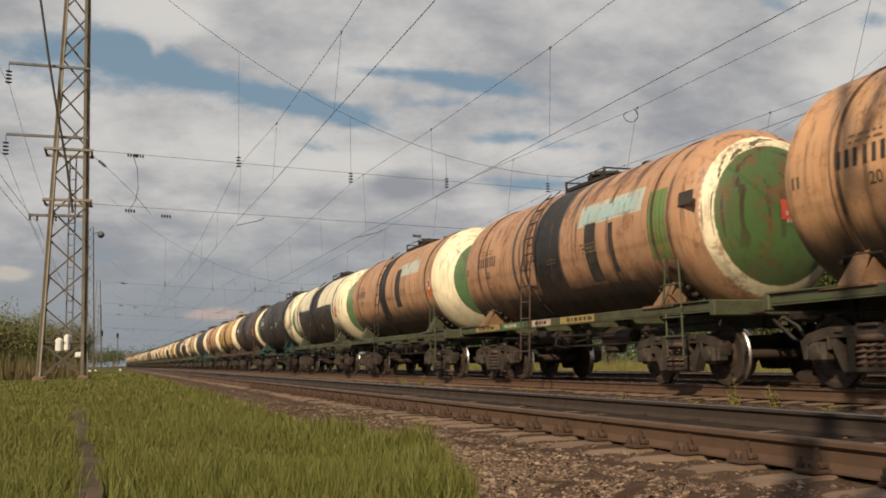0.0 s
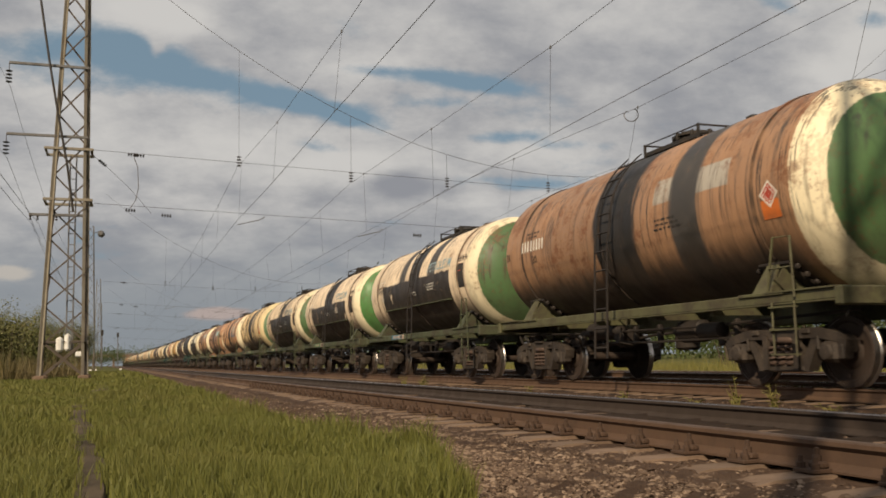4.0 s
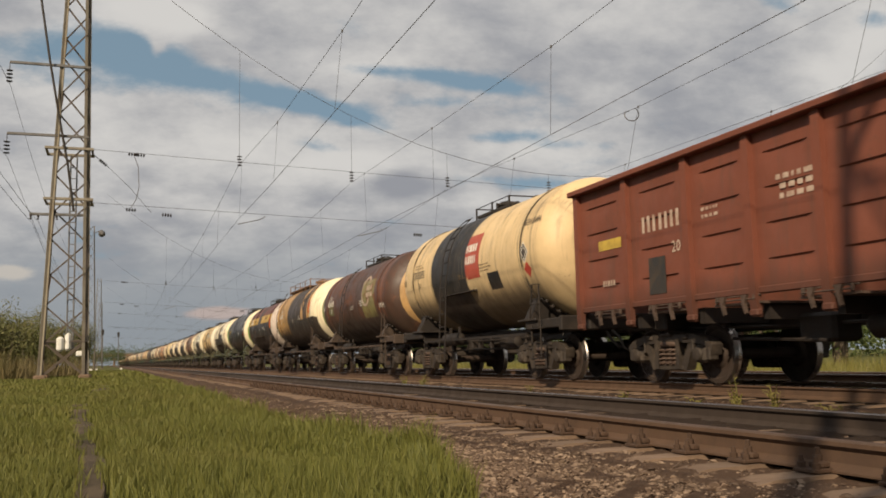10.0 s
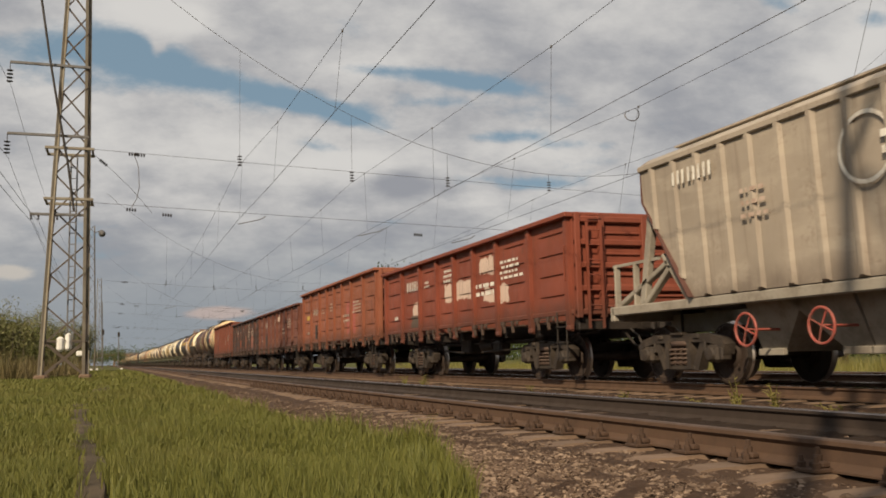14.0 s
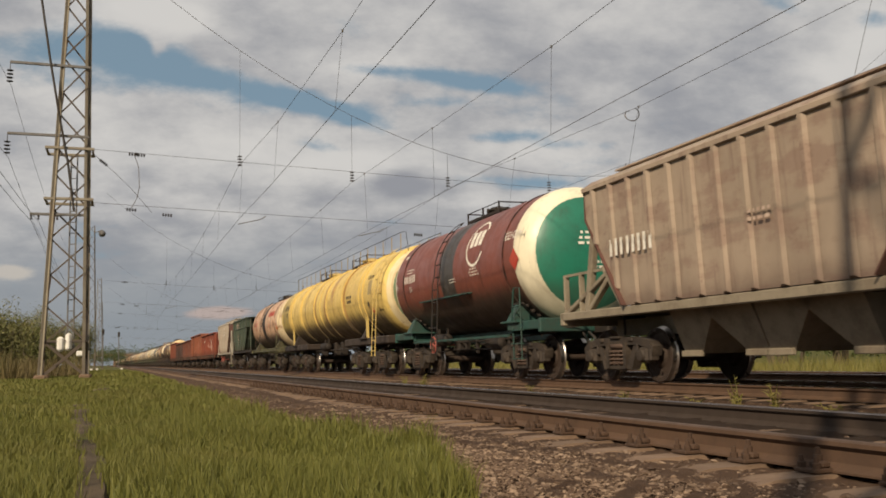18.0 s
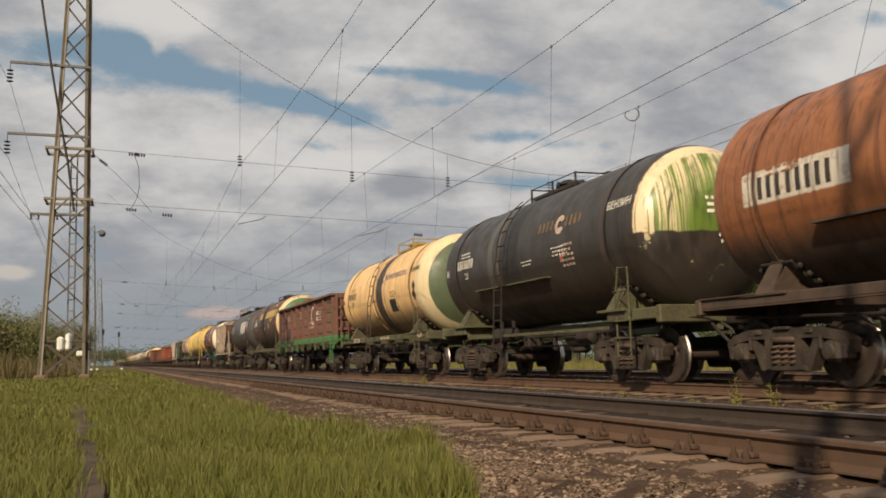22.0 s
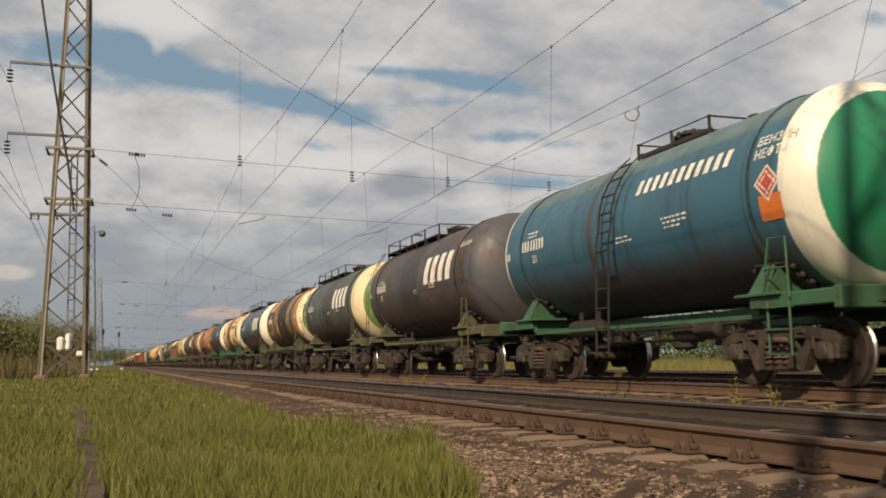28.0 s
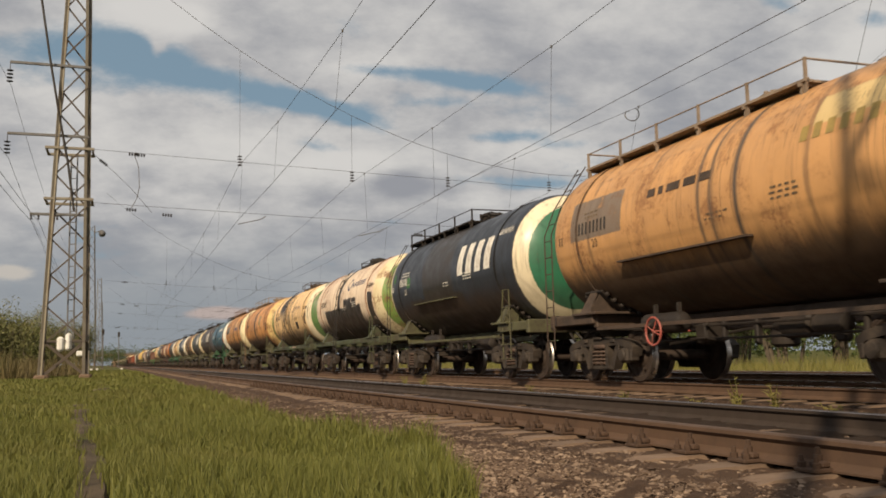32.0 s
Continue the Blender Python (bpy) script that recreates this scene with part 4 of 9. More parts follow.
def gondola_end_mesh(h):
    def make():
        g = Geo()
        g.box(0, 0, (1.25 + h) / 2, 3.06, 0.04, h - 1.25)
        for xx in (-1.47, -0.95, 0.0, 0.95, 1.47):
            g.box(xx, -0.07, (1.20 + h) / 2, 0.12, 0.11, h - 1.20, 0.012)
        for k in range(5):
            g.box(0, -0.06, 1.32 + (h - 1.45) * k / 4, 3.06, 0.09, 0.12, 0.02)
        for k in range(9):
            zz = 1.42 + (h - 1.6) * k / 8
            g.box(-0.48, -0.035, zz, 0.8, 0.05, 0.06, 0.02), g.box(0.48, -0.035, zz, 0.8, 0.05, 0.06, 0.02)
        for xx in (-1.32, -1.02):
            g.box(xx, -0.20, (1.0 + h) / 2 - 0.1, 0.05, 0.03, h - 1.2)
        for k in range(8):
            g.tube([(-1.32, -0.2, 1.15 + 0.29 * k), (-1.02, -0.2, 1.15 + 0.29 * k)], 0.014, 5)
        return g.mesh("end_wall", 30)
    return shared(("gend", h), make)


def gondola_rail_mesh(h):
    def make():
        g = Geo()
        for s in (-1, 1):
            g.box(s * (GW + 0.06), 0, h - 0.04, 0.24, 2 * GL + 0.1, 0.10, 0.015)
            g.box(0, s * GL, h - 0.04, 3.06, 0.16, 0.10, 0.02)
        return g.mesh("top_rail", 30)
    return shared(("grail", h), make)


def gondola_hatch_mesh():
    """One drop door of the floor with its hinge and locking hooks, near side."""
    def make():
        g = Geo()
        g.box(-0.04, 0, 1.262, 0.04, 1.0, 0.02, 0.006)
        for s in (-1, 1):
            g.prism([(s * 0.24 - 0.06, 1.27), (s * 0.24 + 0.06, 1.27), (s * 0.24 + 0.05, 1.16), (s * 0.24 - 0.01, 1.00), (s * 0.24 - 0.04, 1.02), (s * 0.24 - 0.01, 1.15)], -0.13, -0.08)
            g.box(-0.08, s * 0.42, 1.225, 0.05, 0.05, 0.10, 0.012)
        g.tube([(-0.10, -0.45, 1.21), (-0.10, 0.45, 1.21)], 0.011, 5)
        g.box(0.65, 0, 1.16, 1.4, 1.05, 0.03)
        return g.mesh("floor_door", 30)
    return shared("ghatch", make)


def gondola_frame(w):
    """Centre sill, end beams, bolsters and cross beams under an open wagon, each a part."""
    def sill():
        return Geo().box(0, 0, 1.0, 0.46, 12.8, 0.34, 0.01).mesh("centre_sill", 30)
    put("centre_sill", shared("gsill", sill), STEEL_DARK, w)
    for s in (-1, 1):
        put("end_beam", shared("gendbeam", lambda: Geo().box(0, 0, 1.12, 2.9, 0.2, 0.30, 0.02).mesh("end_beam", 30)), STEEL_DARK, w, pose(0, s * 6.5, 0))
        put("bolster", shared("gbolster", lambda: Geo().box(0, 0, 1.02, 2.5, 0.36, 0.30, 0.03).mesh("bolster", 30)), STEEL_DARK, w, pose(0, s * 4.33, 0))
    for yy in GPOST:
        put("cross_beam", shared("gcross", lambda: Geo().box(0, 0, 1.05, 2.8, 0.12, 0.24).mesh("cross_beam")), STEEL_DARK, w, pose(0, yy, 0))


def gondola_gear_mesh():
    """Brake cylinder, valves and pipes under an open wagon."""
    def make():
        g = Geo()
        g.box(-0.7, 1.0, 0.80, 0.5, 0.7, 0.4, 0.05)
        g.box(-0.8, -1.2, 0.72, 0.3, 0.5, 0.35, 0.05)
        g.lathe([(-0.4, 0.15), (0.35, 0.18), (0.5, 0.06)], "y", 14, (-0.7, -0.2, 0.8))
        g.tube([(-0.8, -6.2, 0.95), (-0.8, -2, 0.85), (-0.8, 2, 0.85), (-0.8, 6.2, 0.95)], 0.025, 6)
        for s in (-1, 1):
            g.tube([(-1.1, s * 0.6, 0.62), (-0.8, s * 3.0, 0.7)], 0.025, 6)
        return g.mesh("brake_gear", 30)
    return shared("ggear", make)


def gondola_ladder_mesh():
    def make():
        g = Geo()
        for yy in (-0.2, 0.2):
            g.tube([(-0.06, yy, 0.42), (-0.06, yy, 1.35)], 0.018, 5)
        for zz in (0.45, 0.75, 1.05):
            g.box(-0.06, 0, zz, 0.08, 0.42, 0.025)
        return g.mesh("corner_steps", 40)
    return shared("gladder", make)


def gondola(paints, label, h=3.57, frame=None, marks=(), sill=None, top_mat=None):
    paint, rest = paints
    w = tagged(new("open_wagon"), label, "open wagon", "open wagons of the goods train")
    for s in (-1, 1):
        side = put("side_wall", gondola_side_mesh(h), paint, w, pose(s * GW, 0, 0, 0, 0, 0 if s < 0 else 180))
        for i in range(8):
            put("panel", gondola_panel_mesh(h, i), paint, side)
        for yy in GPOST + (-GL + 0.12, GL - 0.12):
            put("post", gondola_post_mesh(h), rest, side, pose(0, yy, 0))
        for k in range(7):
            yy = -5.4 + 1.8 * k
            put("floor_door", gondola_hatch_mesh(), HOOK, side, pose(0, yy, 0))
        if s < 0:
            for (geo, yy, zz, mat) in marks:
                tagged(put("lettering", flat(geo, -0.024, yy, zz), mat, side), kind="stuff")
        put("end_wall", gondola_end_mesh(h), rest, w, pose(0, s * GL, 0, 0, 0, 0 if s < 0 else 180))
        put("coupler", coupler_mesh(), STEEL_DARK, w, pose(0, s * 6.95, 0, 0, 0, 0 if s < 0 else 180))
        put("brake_hose", hose_mesh(), BLACK, w, pose(0, s * 6.95, 0, 0, 0, 0 if s < 0 else 180))
        bogie(w, s * 4.325)
    put("top_rail", gondola_rail_mesh(h), top_mat or rest, w)
    gondola_frame(w)
    put("brake_gear", gondola_gear_mesh(), STEEL_DARK, w)
    put("corner_steps", gondola_ladder_mesh(), sill or STEEL_DARK, w, pose(-GW, -GL + 0.45, 0))
    put("grab_rail", shared("ggrab", lambda: Geo().tube([(-0.05, -0.3, 1.9), (-0.12, -0.3, 1.95), (-0.12, -0.3, 2.6), (-0.05, -0.3, 2.65)], 0.014, 5).mesh("grab_rail", 40)), sill or rest, w, pose(-GW, -GL + 0.45, 0))
    put("corner_steps", gondola_ladder_mesh(), sill or rest, w, pose(GW, GL - 0.45, 0, 0, 0, 180))
    return w


def hopper_side_mesh(top, bot, z0, z1, nrib):
    """A leaning side of a hopper body: sheet and pressed vertical ribs. top, bot: half lengths."""
    def make():
        g = Geo()
        lean = 0.10
        zt = z1 - 0.55
        xm = lean * 0.55 / (z1 - z0)
        ring = [(0.0, -top, z1), (0.0, top, z1), (xm, top, zt), (lean, bot, z0), (lean, -bot, z0), (xm, -top, zt)]
        back = [(x + 0.03, y, z) for x, y, z in ring]
        g.add(ring + back, [(0, 1, 2, 5), (5, 2, 3, 4), (6, 11, 8, 7), (11, 10, 9, 8)] + [(k, (k + 1) % 6, (k + 1) % 6 + 6, k + 6) for k in range(6)])
        for i in range(nrib):
            t = -1 + 2 * (i + 0.5) / nrib
            yt = top * t * 0.985
            zlow = z0
            if abs(yt) > bot:
                zlow = z0 + (zt - z0) * (abs(yt) - bot) / (top - bot)
            k = (z1 - zlow) / (z1 - z0)
            x1 = lean * k
            w = 0.09
            g.add([(-0.005, yt - w, z1), (-0.05, yt - w * 0.4, z1), (-0.05, yt + w * 0.4, z1), (-0.005, yt + w, z1),
                   (x1 - 0.005, yt - w, zlow), (x1 - 0.05, yt - w * 0.4, zlow + 0.03), (x1 - 0.05, yt + w * 0.4, zlow + 0.03), (x1 - 0.005, yt + w, zlow)],
                  [(0, 1, 5, 4), (1, 2, 6, 5), (2, 3, 7, 6), (0, 3, 2, 1), (4, 5, 6, 7)])
        g.box(0.0, 0, z1, 0.10, 2 * top, 0.10, 0.015)
        return g.mesh("side_wall", 30)
    return shared(("hside", top, bot, z0, z1, nrib), make)


def hopper_end_mesh(top, bot, z0, z1, width):
    """The slanting end sheet of a hopper, its upper upright part and cross ribs."""
    def make():
        g = Geo()
        zt = z1 - 0.55
        d = 0.02
        g.prism([(-top, z1), (-top, zt), (-bot, z0), (-bot + 0.03, z0), (-top + 0.03, zt), (-top + 0.03, z1)], -width, width)
        arc = [(-width, z1)] + [(width * math.sin(radians(a)), z1 - 0.02 + 0.42 * math.cos(radians(a))) for a in range(-75, 76, 15)] + [(width, z1)]
        g.prism(arc, -top, -top + 0.04, "y")
        return g.mesh("end_wall", 30)
    return shared(("hend", top, bot, z0, z1, width), make)


def hopper_roof_mesh(top, z1, width):
    def make():
        g = Geo()
        sec = [(width * math.sin(radians(a)), z1 - 0.02 + 0.42 * math.cos(radians(a))) for a in range(-90, 91, 15)]
        g.prism(sec, -top - 0.05, top + 0.05, "y")
        for k in range(4):
            g.lathe([(z1 + 0.36, 0.3), (z1 + 0.50, 0.3), (z1 + 0.53, 0.2)], "z", 14, (0, -top * 0.75 + top * 0.5 * k, 0))
        g.box(-0.75, 0, z1 + 0.40, 0.4, 2 * top * 0.96, 0.03)
        return g.mesh("roof", 30)
    return shared(("hroof", top, z1, width), make)


def hopper_frame_mesh(half, bot, open_end):
    def make():
        g = Geo()
        for s in (-1, 1):
            g.box(s * 1.40, 0, 1.25, 0.10, 2 * half, 0.16, 0.02)
            g.box(s * 0.18, 0, 1.02, 0.10, 2 * half, 0.32)
            g.box(0, s * half, 1.2, 2.9, 0.14, 0.26, 0.02)
            g.box(0, s * (half - 0.9), 1.32, 2.8, 1.7, 0.025)
        return g.mesh("underframe", 30)
    return shared(("hframe", half, bot, open_end), make)


def hopper_brace_mesh(top, bot, half, z0, z1):
    """Struts that carry a hopper's overhanging end, with the end handrail and ladder."""
    def make():
        out = []
        zt = z1 - 0.55
        for s in (-1, 1):
            x = s * 1.34

            def bar(a, b, w=0.13):
                g = Geo()
                v = Vector((0, b[0] - a[0], b[1] - a[1]))
                rot = Matrix.Rotation(-math.atan2(v.y, v.z), 3, "X")
                g.box(x, (a[0] + b[0]) / 2, (a[1] + b[1]) / 2, 0.12, w, v.length, 0.015, rot)
                out.append(("strut", g.mesh("strut", 30)))

            bar((-top + 0.05, zt), (-half + 0.95, 1.32), 0.16)
            bar((-half + 0.1, 1.32), (-bot - 0.55, 2.05), 0.09)
            bar((-half + 1.0, 1.32), (-bot - 0.25, 2.2), 0.10)
            bar((-bot - 0.2, 1.3), (-half + 1.6, 2.1), 0.08)
            bar((-half + 0.05, 2.05), (-half + 0.05, 1.3), 0.05)
            bar((-half + 0.7, 2.05), (-half + 0.7, 1.3), 0.05)
            out.append(("end_rail", Geo().box(x, -half + 0.7, 2.06, 0.05, 1.5, 0.05).mesh("end_rail")))
        g = Geo()
        for xx in (-0.95, -0.55):
            g.tube([(xx, -top - 0.12, z1 + 0.40), (xx, -top - 0.12, zt), (xx, -half + 0.5, 1.35)], 0.02, 5)
        for k in range(8):
            t = k / 7
            g.tube([(-0.95, -top - 0.12, zt - 0.1 + 1.2 * t), (-0.55, -top - 0.12, zt - 0.1 + 1.2 * t)], 0.013, 5)
        g.tube([(-0.95, -top - 0.12, z1 + 0.40), (-0.95, -top + 0.5, z1 + 0.44), (-0.95, -top + 0.9, z1 + 0.35)], 0.018, 5)
        return out + [("end_ladder", g.mesh("end_ladder", 30))]
    return shared(("hbrace", top, bot, half, z0, z1), make)


def hopper_chute_mesh():
    def make():
        g = Geo()
        for s in (-1, 1):
            g.add([(-1.05, s * 0.45 - 0.62, 1.2), (1.05, s * 0.45 - 0.62, 1.2), (1.05, s * 0.45 + 0.62, 1.2), (-1.05, s * 0.45 + 0.62, 1.2),
                   (-0.75, s * 0.85 - 0.24, 0.48), (0.75, s * 0.85 - 0.24, 0.48), (0.75, s * 0.85 + 0.24, 0.48), (-0.75, s * 0.85 + 0.24, 0.48)],
                  [(0, 3, 2, 1), (4, 5, 6, 7), (0, 1, 5, 4), (1, 2, 6, 5), (2, 3, 7, 6), (3, 0, 4, 7)])
            g.box(-0.78, s * 0.85, 0.48, 0.08, 0.54, 0.10, 0.01)
        return g.mesh("discharge_chute", 30)
    return shared("chute", make)


def hopper(paint, end_paint, label, marks=(), wheels=False, top=4.10, bot=2.9, half=5.4, z0=1.34, z1=3.55, nrib=13, width=1.55, frame=None, roof=True):
    w = tagged(new("hopper_wagon"), label, "hopper wagon", "hopper wagons of the goods train")
    for s in (-1, 1):
        side = put("side_wall", hopper_side_mesh(top, bot, z0, z1, nrib), paint, w, pose(s * width, 0, 0, 0, 0, 0 if s < 0 else 180))
        if s < 0:
            for (geo, yy, zz, mat) in marks:
                xx = 0.10 * (z1 - zz) / (z1 - z0) - 0.014
                put("lettering", flat(geo, xx - 0.045, yy, zz), mat, side)
        put("end_wall", hopper_end_mesh(top, bot, z0, z1, width), end_paint, w, pose(0, 0, 0, 0, 0, 0 if s < 0 else 180))
        for kind, me in hopper_brace_mesh(top, bot, half, z0, z1):
            put(kind, me, frame or end_paint, w, pose(0, 0, 0, 0, 0, 0 if s < 0 else 180))
        put("coupler", coupler_mesh(), STEEL_DARK, w, pose(0, s * (half + 0.6), 0, 0, 0, 0 if s < 0 else 180))
        put("brake_hose", hose_mesh(), BLACK, w, pose(0, s * (half + 0.6), 0, 0, 0, 0 if s < 0 else 180))
        put("discharge_chute", hopper_chute_mesh(), frame or STEEL_DARK, w, pose(0, s * 1.1, 0))
        bogie(w, s * (half - 1.55))
        if wheels:
            put("brake_wheel", hand_wheel_mesh(), DULL_RED, w, pose(-1.46, 0.9 + s * 0.75, 0.80))
    if roof:
        put("roof", hopper_roof_mesh(top, z1, width), paint, w)
    put("underframe", hopper_frame_mesh(half, bot, False), frame or end_paint, w)
    put("corner_steps", corner_steps_mesh(), frame or end_paint, w, pose(0, -half + 0.6, 0))
    return w


def green_hopper(paint, label, marks=()):
    """Covered ballast hopper with open end platforms under a roof shelf."""
    w = tagged(new("hopper_wagon"), label, "hopper wagon", "hopper wagons of the goods train")
    half, width, z1 = 4.95, 1.5, 3.55
    top, bot = 3.7, 2.1
    g = Geo()
    g.prism([(-top, z1), (-top, 2.9), (-bot, 1.35), (bot, 1.35), (top, 2.9), (top, z1)], -width, -width + 0.04)
    g.prism([(-top, z1), (-top, 2.9), (-bot, 1.35), (bot, 1.35), (top, 2.9), (top, z1)], width - 0.04, width)
    for i in range(6):
        yy = -3.2 + 6.4 * i / 5
        lo = 1.35 if abs(yy) < bot else 1.35 + (abs(yy) - bot) / (top - bot) * 1.55
        g.box(-width - 0.03, yy, (lo + z1) / 2, 0.08, 0.16, z1 - lo, 0.015)
    g.box(-width - 0.03, 0, z1 - 0.05, 0.12, 2 * top, 0.12, 0.02)
    g.box(-width - 0.03, 0, 2.9, 0.08, 2 * top, 0.10, 0.02)
    body = put("hopper_body", g.mesh("hopper_body", 30), paint, w)
    for (geo, yy, zz, mat) in marks:
        put("lettering", flat(geo, -width - 0.045, yy, zz), mat, body)
    for s in (-1, 1):
        g = Geo()
        g.prism([(-top, z1), (-top, 2.9), (-bot, 1.35), (-bot + 0.04, 1.35), (-top + 0.04, 2.9), (-top + 0.04, z1)], -width, width)
        put("end_wall", g.mesh("end_wall", 30), paint, w, pose(0, 0, 0, 0, 0, 0 if s < 0 else 180))
        g = Geo()
        for x in (-1.42, 1.42):
            g.box(x, -half + 0.15, 2.35, 0.09, 0.09, 2.2, 0.02)
            g.box(x, -half + 0.75, 2.1, 0.05, 1.2, 0.05)
            g.box(x, -half + 1.0, 2.0, 0.07, 0.07, 1.6, 0.01, Matrix.Rotation(radians(38), 3, "X"))
        g.box(0, -half + 0.6, z1 - 0.06, 3.0, 1.5, 0.05, 0.01)
        g.tube([(-1.42, -half + 0.1, 2.15), (1.42, -half + 0.1, 2.15)], 0.02, 5)
        put("end_shelter", g.mesh("end_shelter", 30), paint, w, pose(0, 0, 0, 0, 0, 0 if s < 0 else 180))
        put("coupler", coupler_mesh(), STEEL_DARK, w, pose(0, s * (half + 0.55), 0, 0, 0, 0 if s < 0 else 180))
        put("brake_hose", hose_mesh(), BLACK, w, pose(0, s * (half + 0.55), 0, 0, 0, 0 if s < 0 else 180))
        bogie(w, s * 2.9)
        put("brake_wheel", hand_wheel_mesh(), BROWN_FRAME, w, pose(-1.0, s * (half - 0.8), 1.75))
    put("underframe", hopper_frame_mesh(half, bot, True), STEEL_DARK, w)
    put("discharge_chute", hopper_chute_mesh(), STEEL_DARK, w)
    return w


def long_stay_mesh(r, za):
    """A flat plate that hangs from the shell's flank to the frame."""
    def make():
        g = Geo()
        pts = [(-(r + 0.03) * math.sin(radians(a)), za - (r + 0.03) * math.cos(radians(a))) for a in (86, 74, 64)] + [(-1.36, 1.95), (-1.34, 1.26)]
        for a, b in zip(pts, pts[1:]):
            g.add([(a[0], -0.15, a[1]), (a[0], 0.15, a[1]), (b[0], 0.15, b[1]), (b[0], -0.15, b[1]),
                   (a[0] + 0.03, -0.15, a[1]), (a[0] + 0.03, 0.15, a[1]), (b[0] + 0.03, 0.15, b[1]), (b[0] + 0.03, -0.15, b[1])],
                  [(0, 3, 2, 1), (4, 5, 6, 7), (0, 4, 7, 3), (1, 2, 6, 5), (0, 1, 5, 4), (3, 7, 6, 2)])
        return g.mesh("stay", 30)
    return shared(("stay", r, za), make)


def long_tank(paint, label, marks=()):
    """The eight-axle tank wagon."""
    r, half, za = 1.54, 10.45, 2.80
    w = tagged(new("tank_wagon"), label, "tank wagon", "tank wagons of the goods train")
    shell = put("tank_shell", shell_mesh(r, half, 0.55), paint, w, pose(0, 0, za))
    for yy, ww, tt in ((-7.46, 0.07, 0.045), (-7.2, 0.42, 0.018), (-6.94, 0.07, 0.045), (-4.55, 0.07, 0.045), (-4.25, 0.07, 0.045), (-1.3, 0.09, 0.04), (0.0, 0.07, 0.03),
                       (1.3, 0.09, 0.04), (4.25, 0.07, 0.045), (4.55, 0.07, 0.045), (6.94, 0.07, 0.045), (7.2, 0.42, 0.018), (7.46, 0.07, 0.045)):
        put("hoop", hoop_mesh(r, yy, ww, tt), paint, shell)
    for (geo, yy, phi, mat) in marks:
        put("lettering", wrap(geo, yy, phi, r), mat, shell)
    for s in (-1, 1):
        for rz in (0, 180):
            put("saddle", saddle_mesh(r, za), DARK_FRAME, w, pose(0, s * 6.9, 0, 0, 0, rz))
        g = Geo()
        g.box(0, 0, 1.16, 2.7, 6.2, 0.28, 0.04)
        g.box(0, 0, 0.98, 0.7, 5.0, 0.2, 0.04)
        put("span_bolster", g.mesh("span_bolster", 30), DARK_FRAME, w, pose(0, s * 6.9, 0))
        for k in (-1, 1):
            bogie(w, s * 6.9 + k * 1.6)
        put("coupler", coupler_mesh(), STEEL_DARK, w, pose(0, s * 10.55, 0, 0, 0, 0 if s < 0 else 180))
        put("brake_hose", hose_mesh(), BLACK, w, pose(0, s * 10.55, 0, 0, 0, 0 if s < 0 else 180))
        put("hatch", hatch_mesh(r, za), paint, w, pose(0, s * 3.2, 0))
        put("walkway", walkway_mesh(2.4, r, za, 0.32, False), DARK_FRAME, w, pose(0, s * 3.2, 0))
        for rz in (0, 180):
            put("stay", long_stay_mesh(r, za), paint, w, pose(0, s * 7.35, 0, 0, 0, rz))
    rail, post = Geo(), Geo()
    rail.tube([(-0.7, -9.6, za + r + 0.46), (-0.7, 9.6, za + r + 0.46)], 0.011, 5)
    rail.tube([(-0.7, 9.6, za + r + 0.46), (-0.62, 9.9, za + r + 0.44), (-0.6, 10.1, za + r - 0.25)], 0.011, 5)
    rail.tube([(-0.7, -9.6, za + r + 0.46), (-0.62, -9.9, za + r + 0.44), (-0.6, -10.1, za + r - 0.25)], 0.011, 5)
    post.box(0, 0, 0.17, 0.018, 0.020, 0.62)
    rail, post = rail.mesh("handrail", 40), post.mesh("post")
    for s in (-1, 1):
        bar = put("handrail", rail, STEEL_DARK, w, pose(0, 0, 0, 0, 0, 0 if s < 0 else 180))
        for k in range(18):
            put("post", post, OLD_YELLOW, bar, pose(-0.69, -9.5 + 19.0 * k / 17, za + r - 0.05))
    put("ladder", tank_ladder_mesh(r, za, 0.62), paint, w, pose(0, -9.88, 0))
    put("air_reservoir", air_tank_mesh(), STEEL_DARK, w, pose(-1.0, 1.3, 1.12))
    put("air_reservoir", air_tank_mesh(), STEEL_DARK, w, pose(-0.4, -2.3, 1.0, 0, 90, 0))
    g = Geo()
    for yy in (-3.6, -0.6, 0.7, 3.4):
        g.box(-0.6, yy, 1.0, 0.3, 0.35, 0.6, 0.05)
    g.tube([(-0.9, -4, 0.95), (-0.9, 4, 0.95)], 0.03, 6)
    g.box(0, 0, 1.2, 0.5, 9.0, 0.2, 0.02)
    put("brake_gear", g.mesh("brake_gear", 30), STEEL_DARK, w)
    return w

# ---------------------------------------------------------------- ground and tracks
def ground_mat():
    n = Nodes("meadow_soil")
    a, b, c = n.noise(0.35, 5, 0.6, world=True), n.noise(3.0, 5, 0.6, seed=1, world=True), n.noise(40, 4, 0.7, seed=2, world=True)
    col = n.mix(n.ramp(a, 0.35, 0.65), (0.075, 0.082, 0.022), (0.120, 0.115, 0.034))
    col = n.mix(n.ramp(b, 0.5, 0.7), col, (0.085, 0.07, 0.035))
    col = n.mix(n.m("MULTIPLY", c, 0.5), col, (0.045, 0.05, 0.018))
    n.bump(c, 0.6, 0.03)
    return n.done(col, 0.95, 0, 0.1)


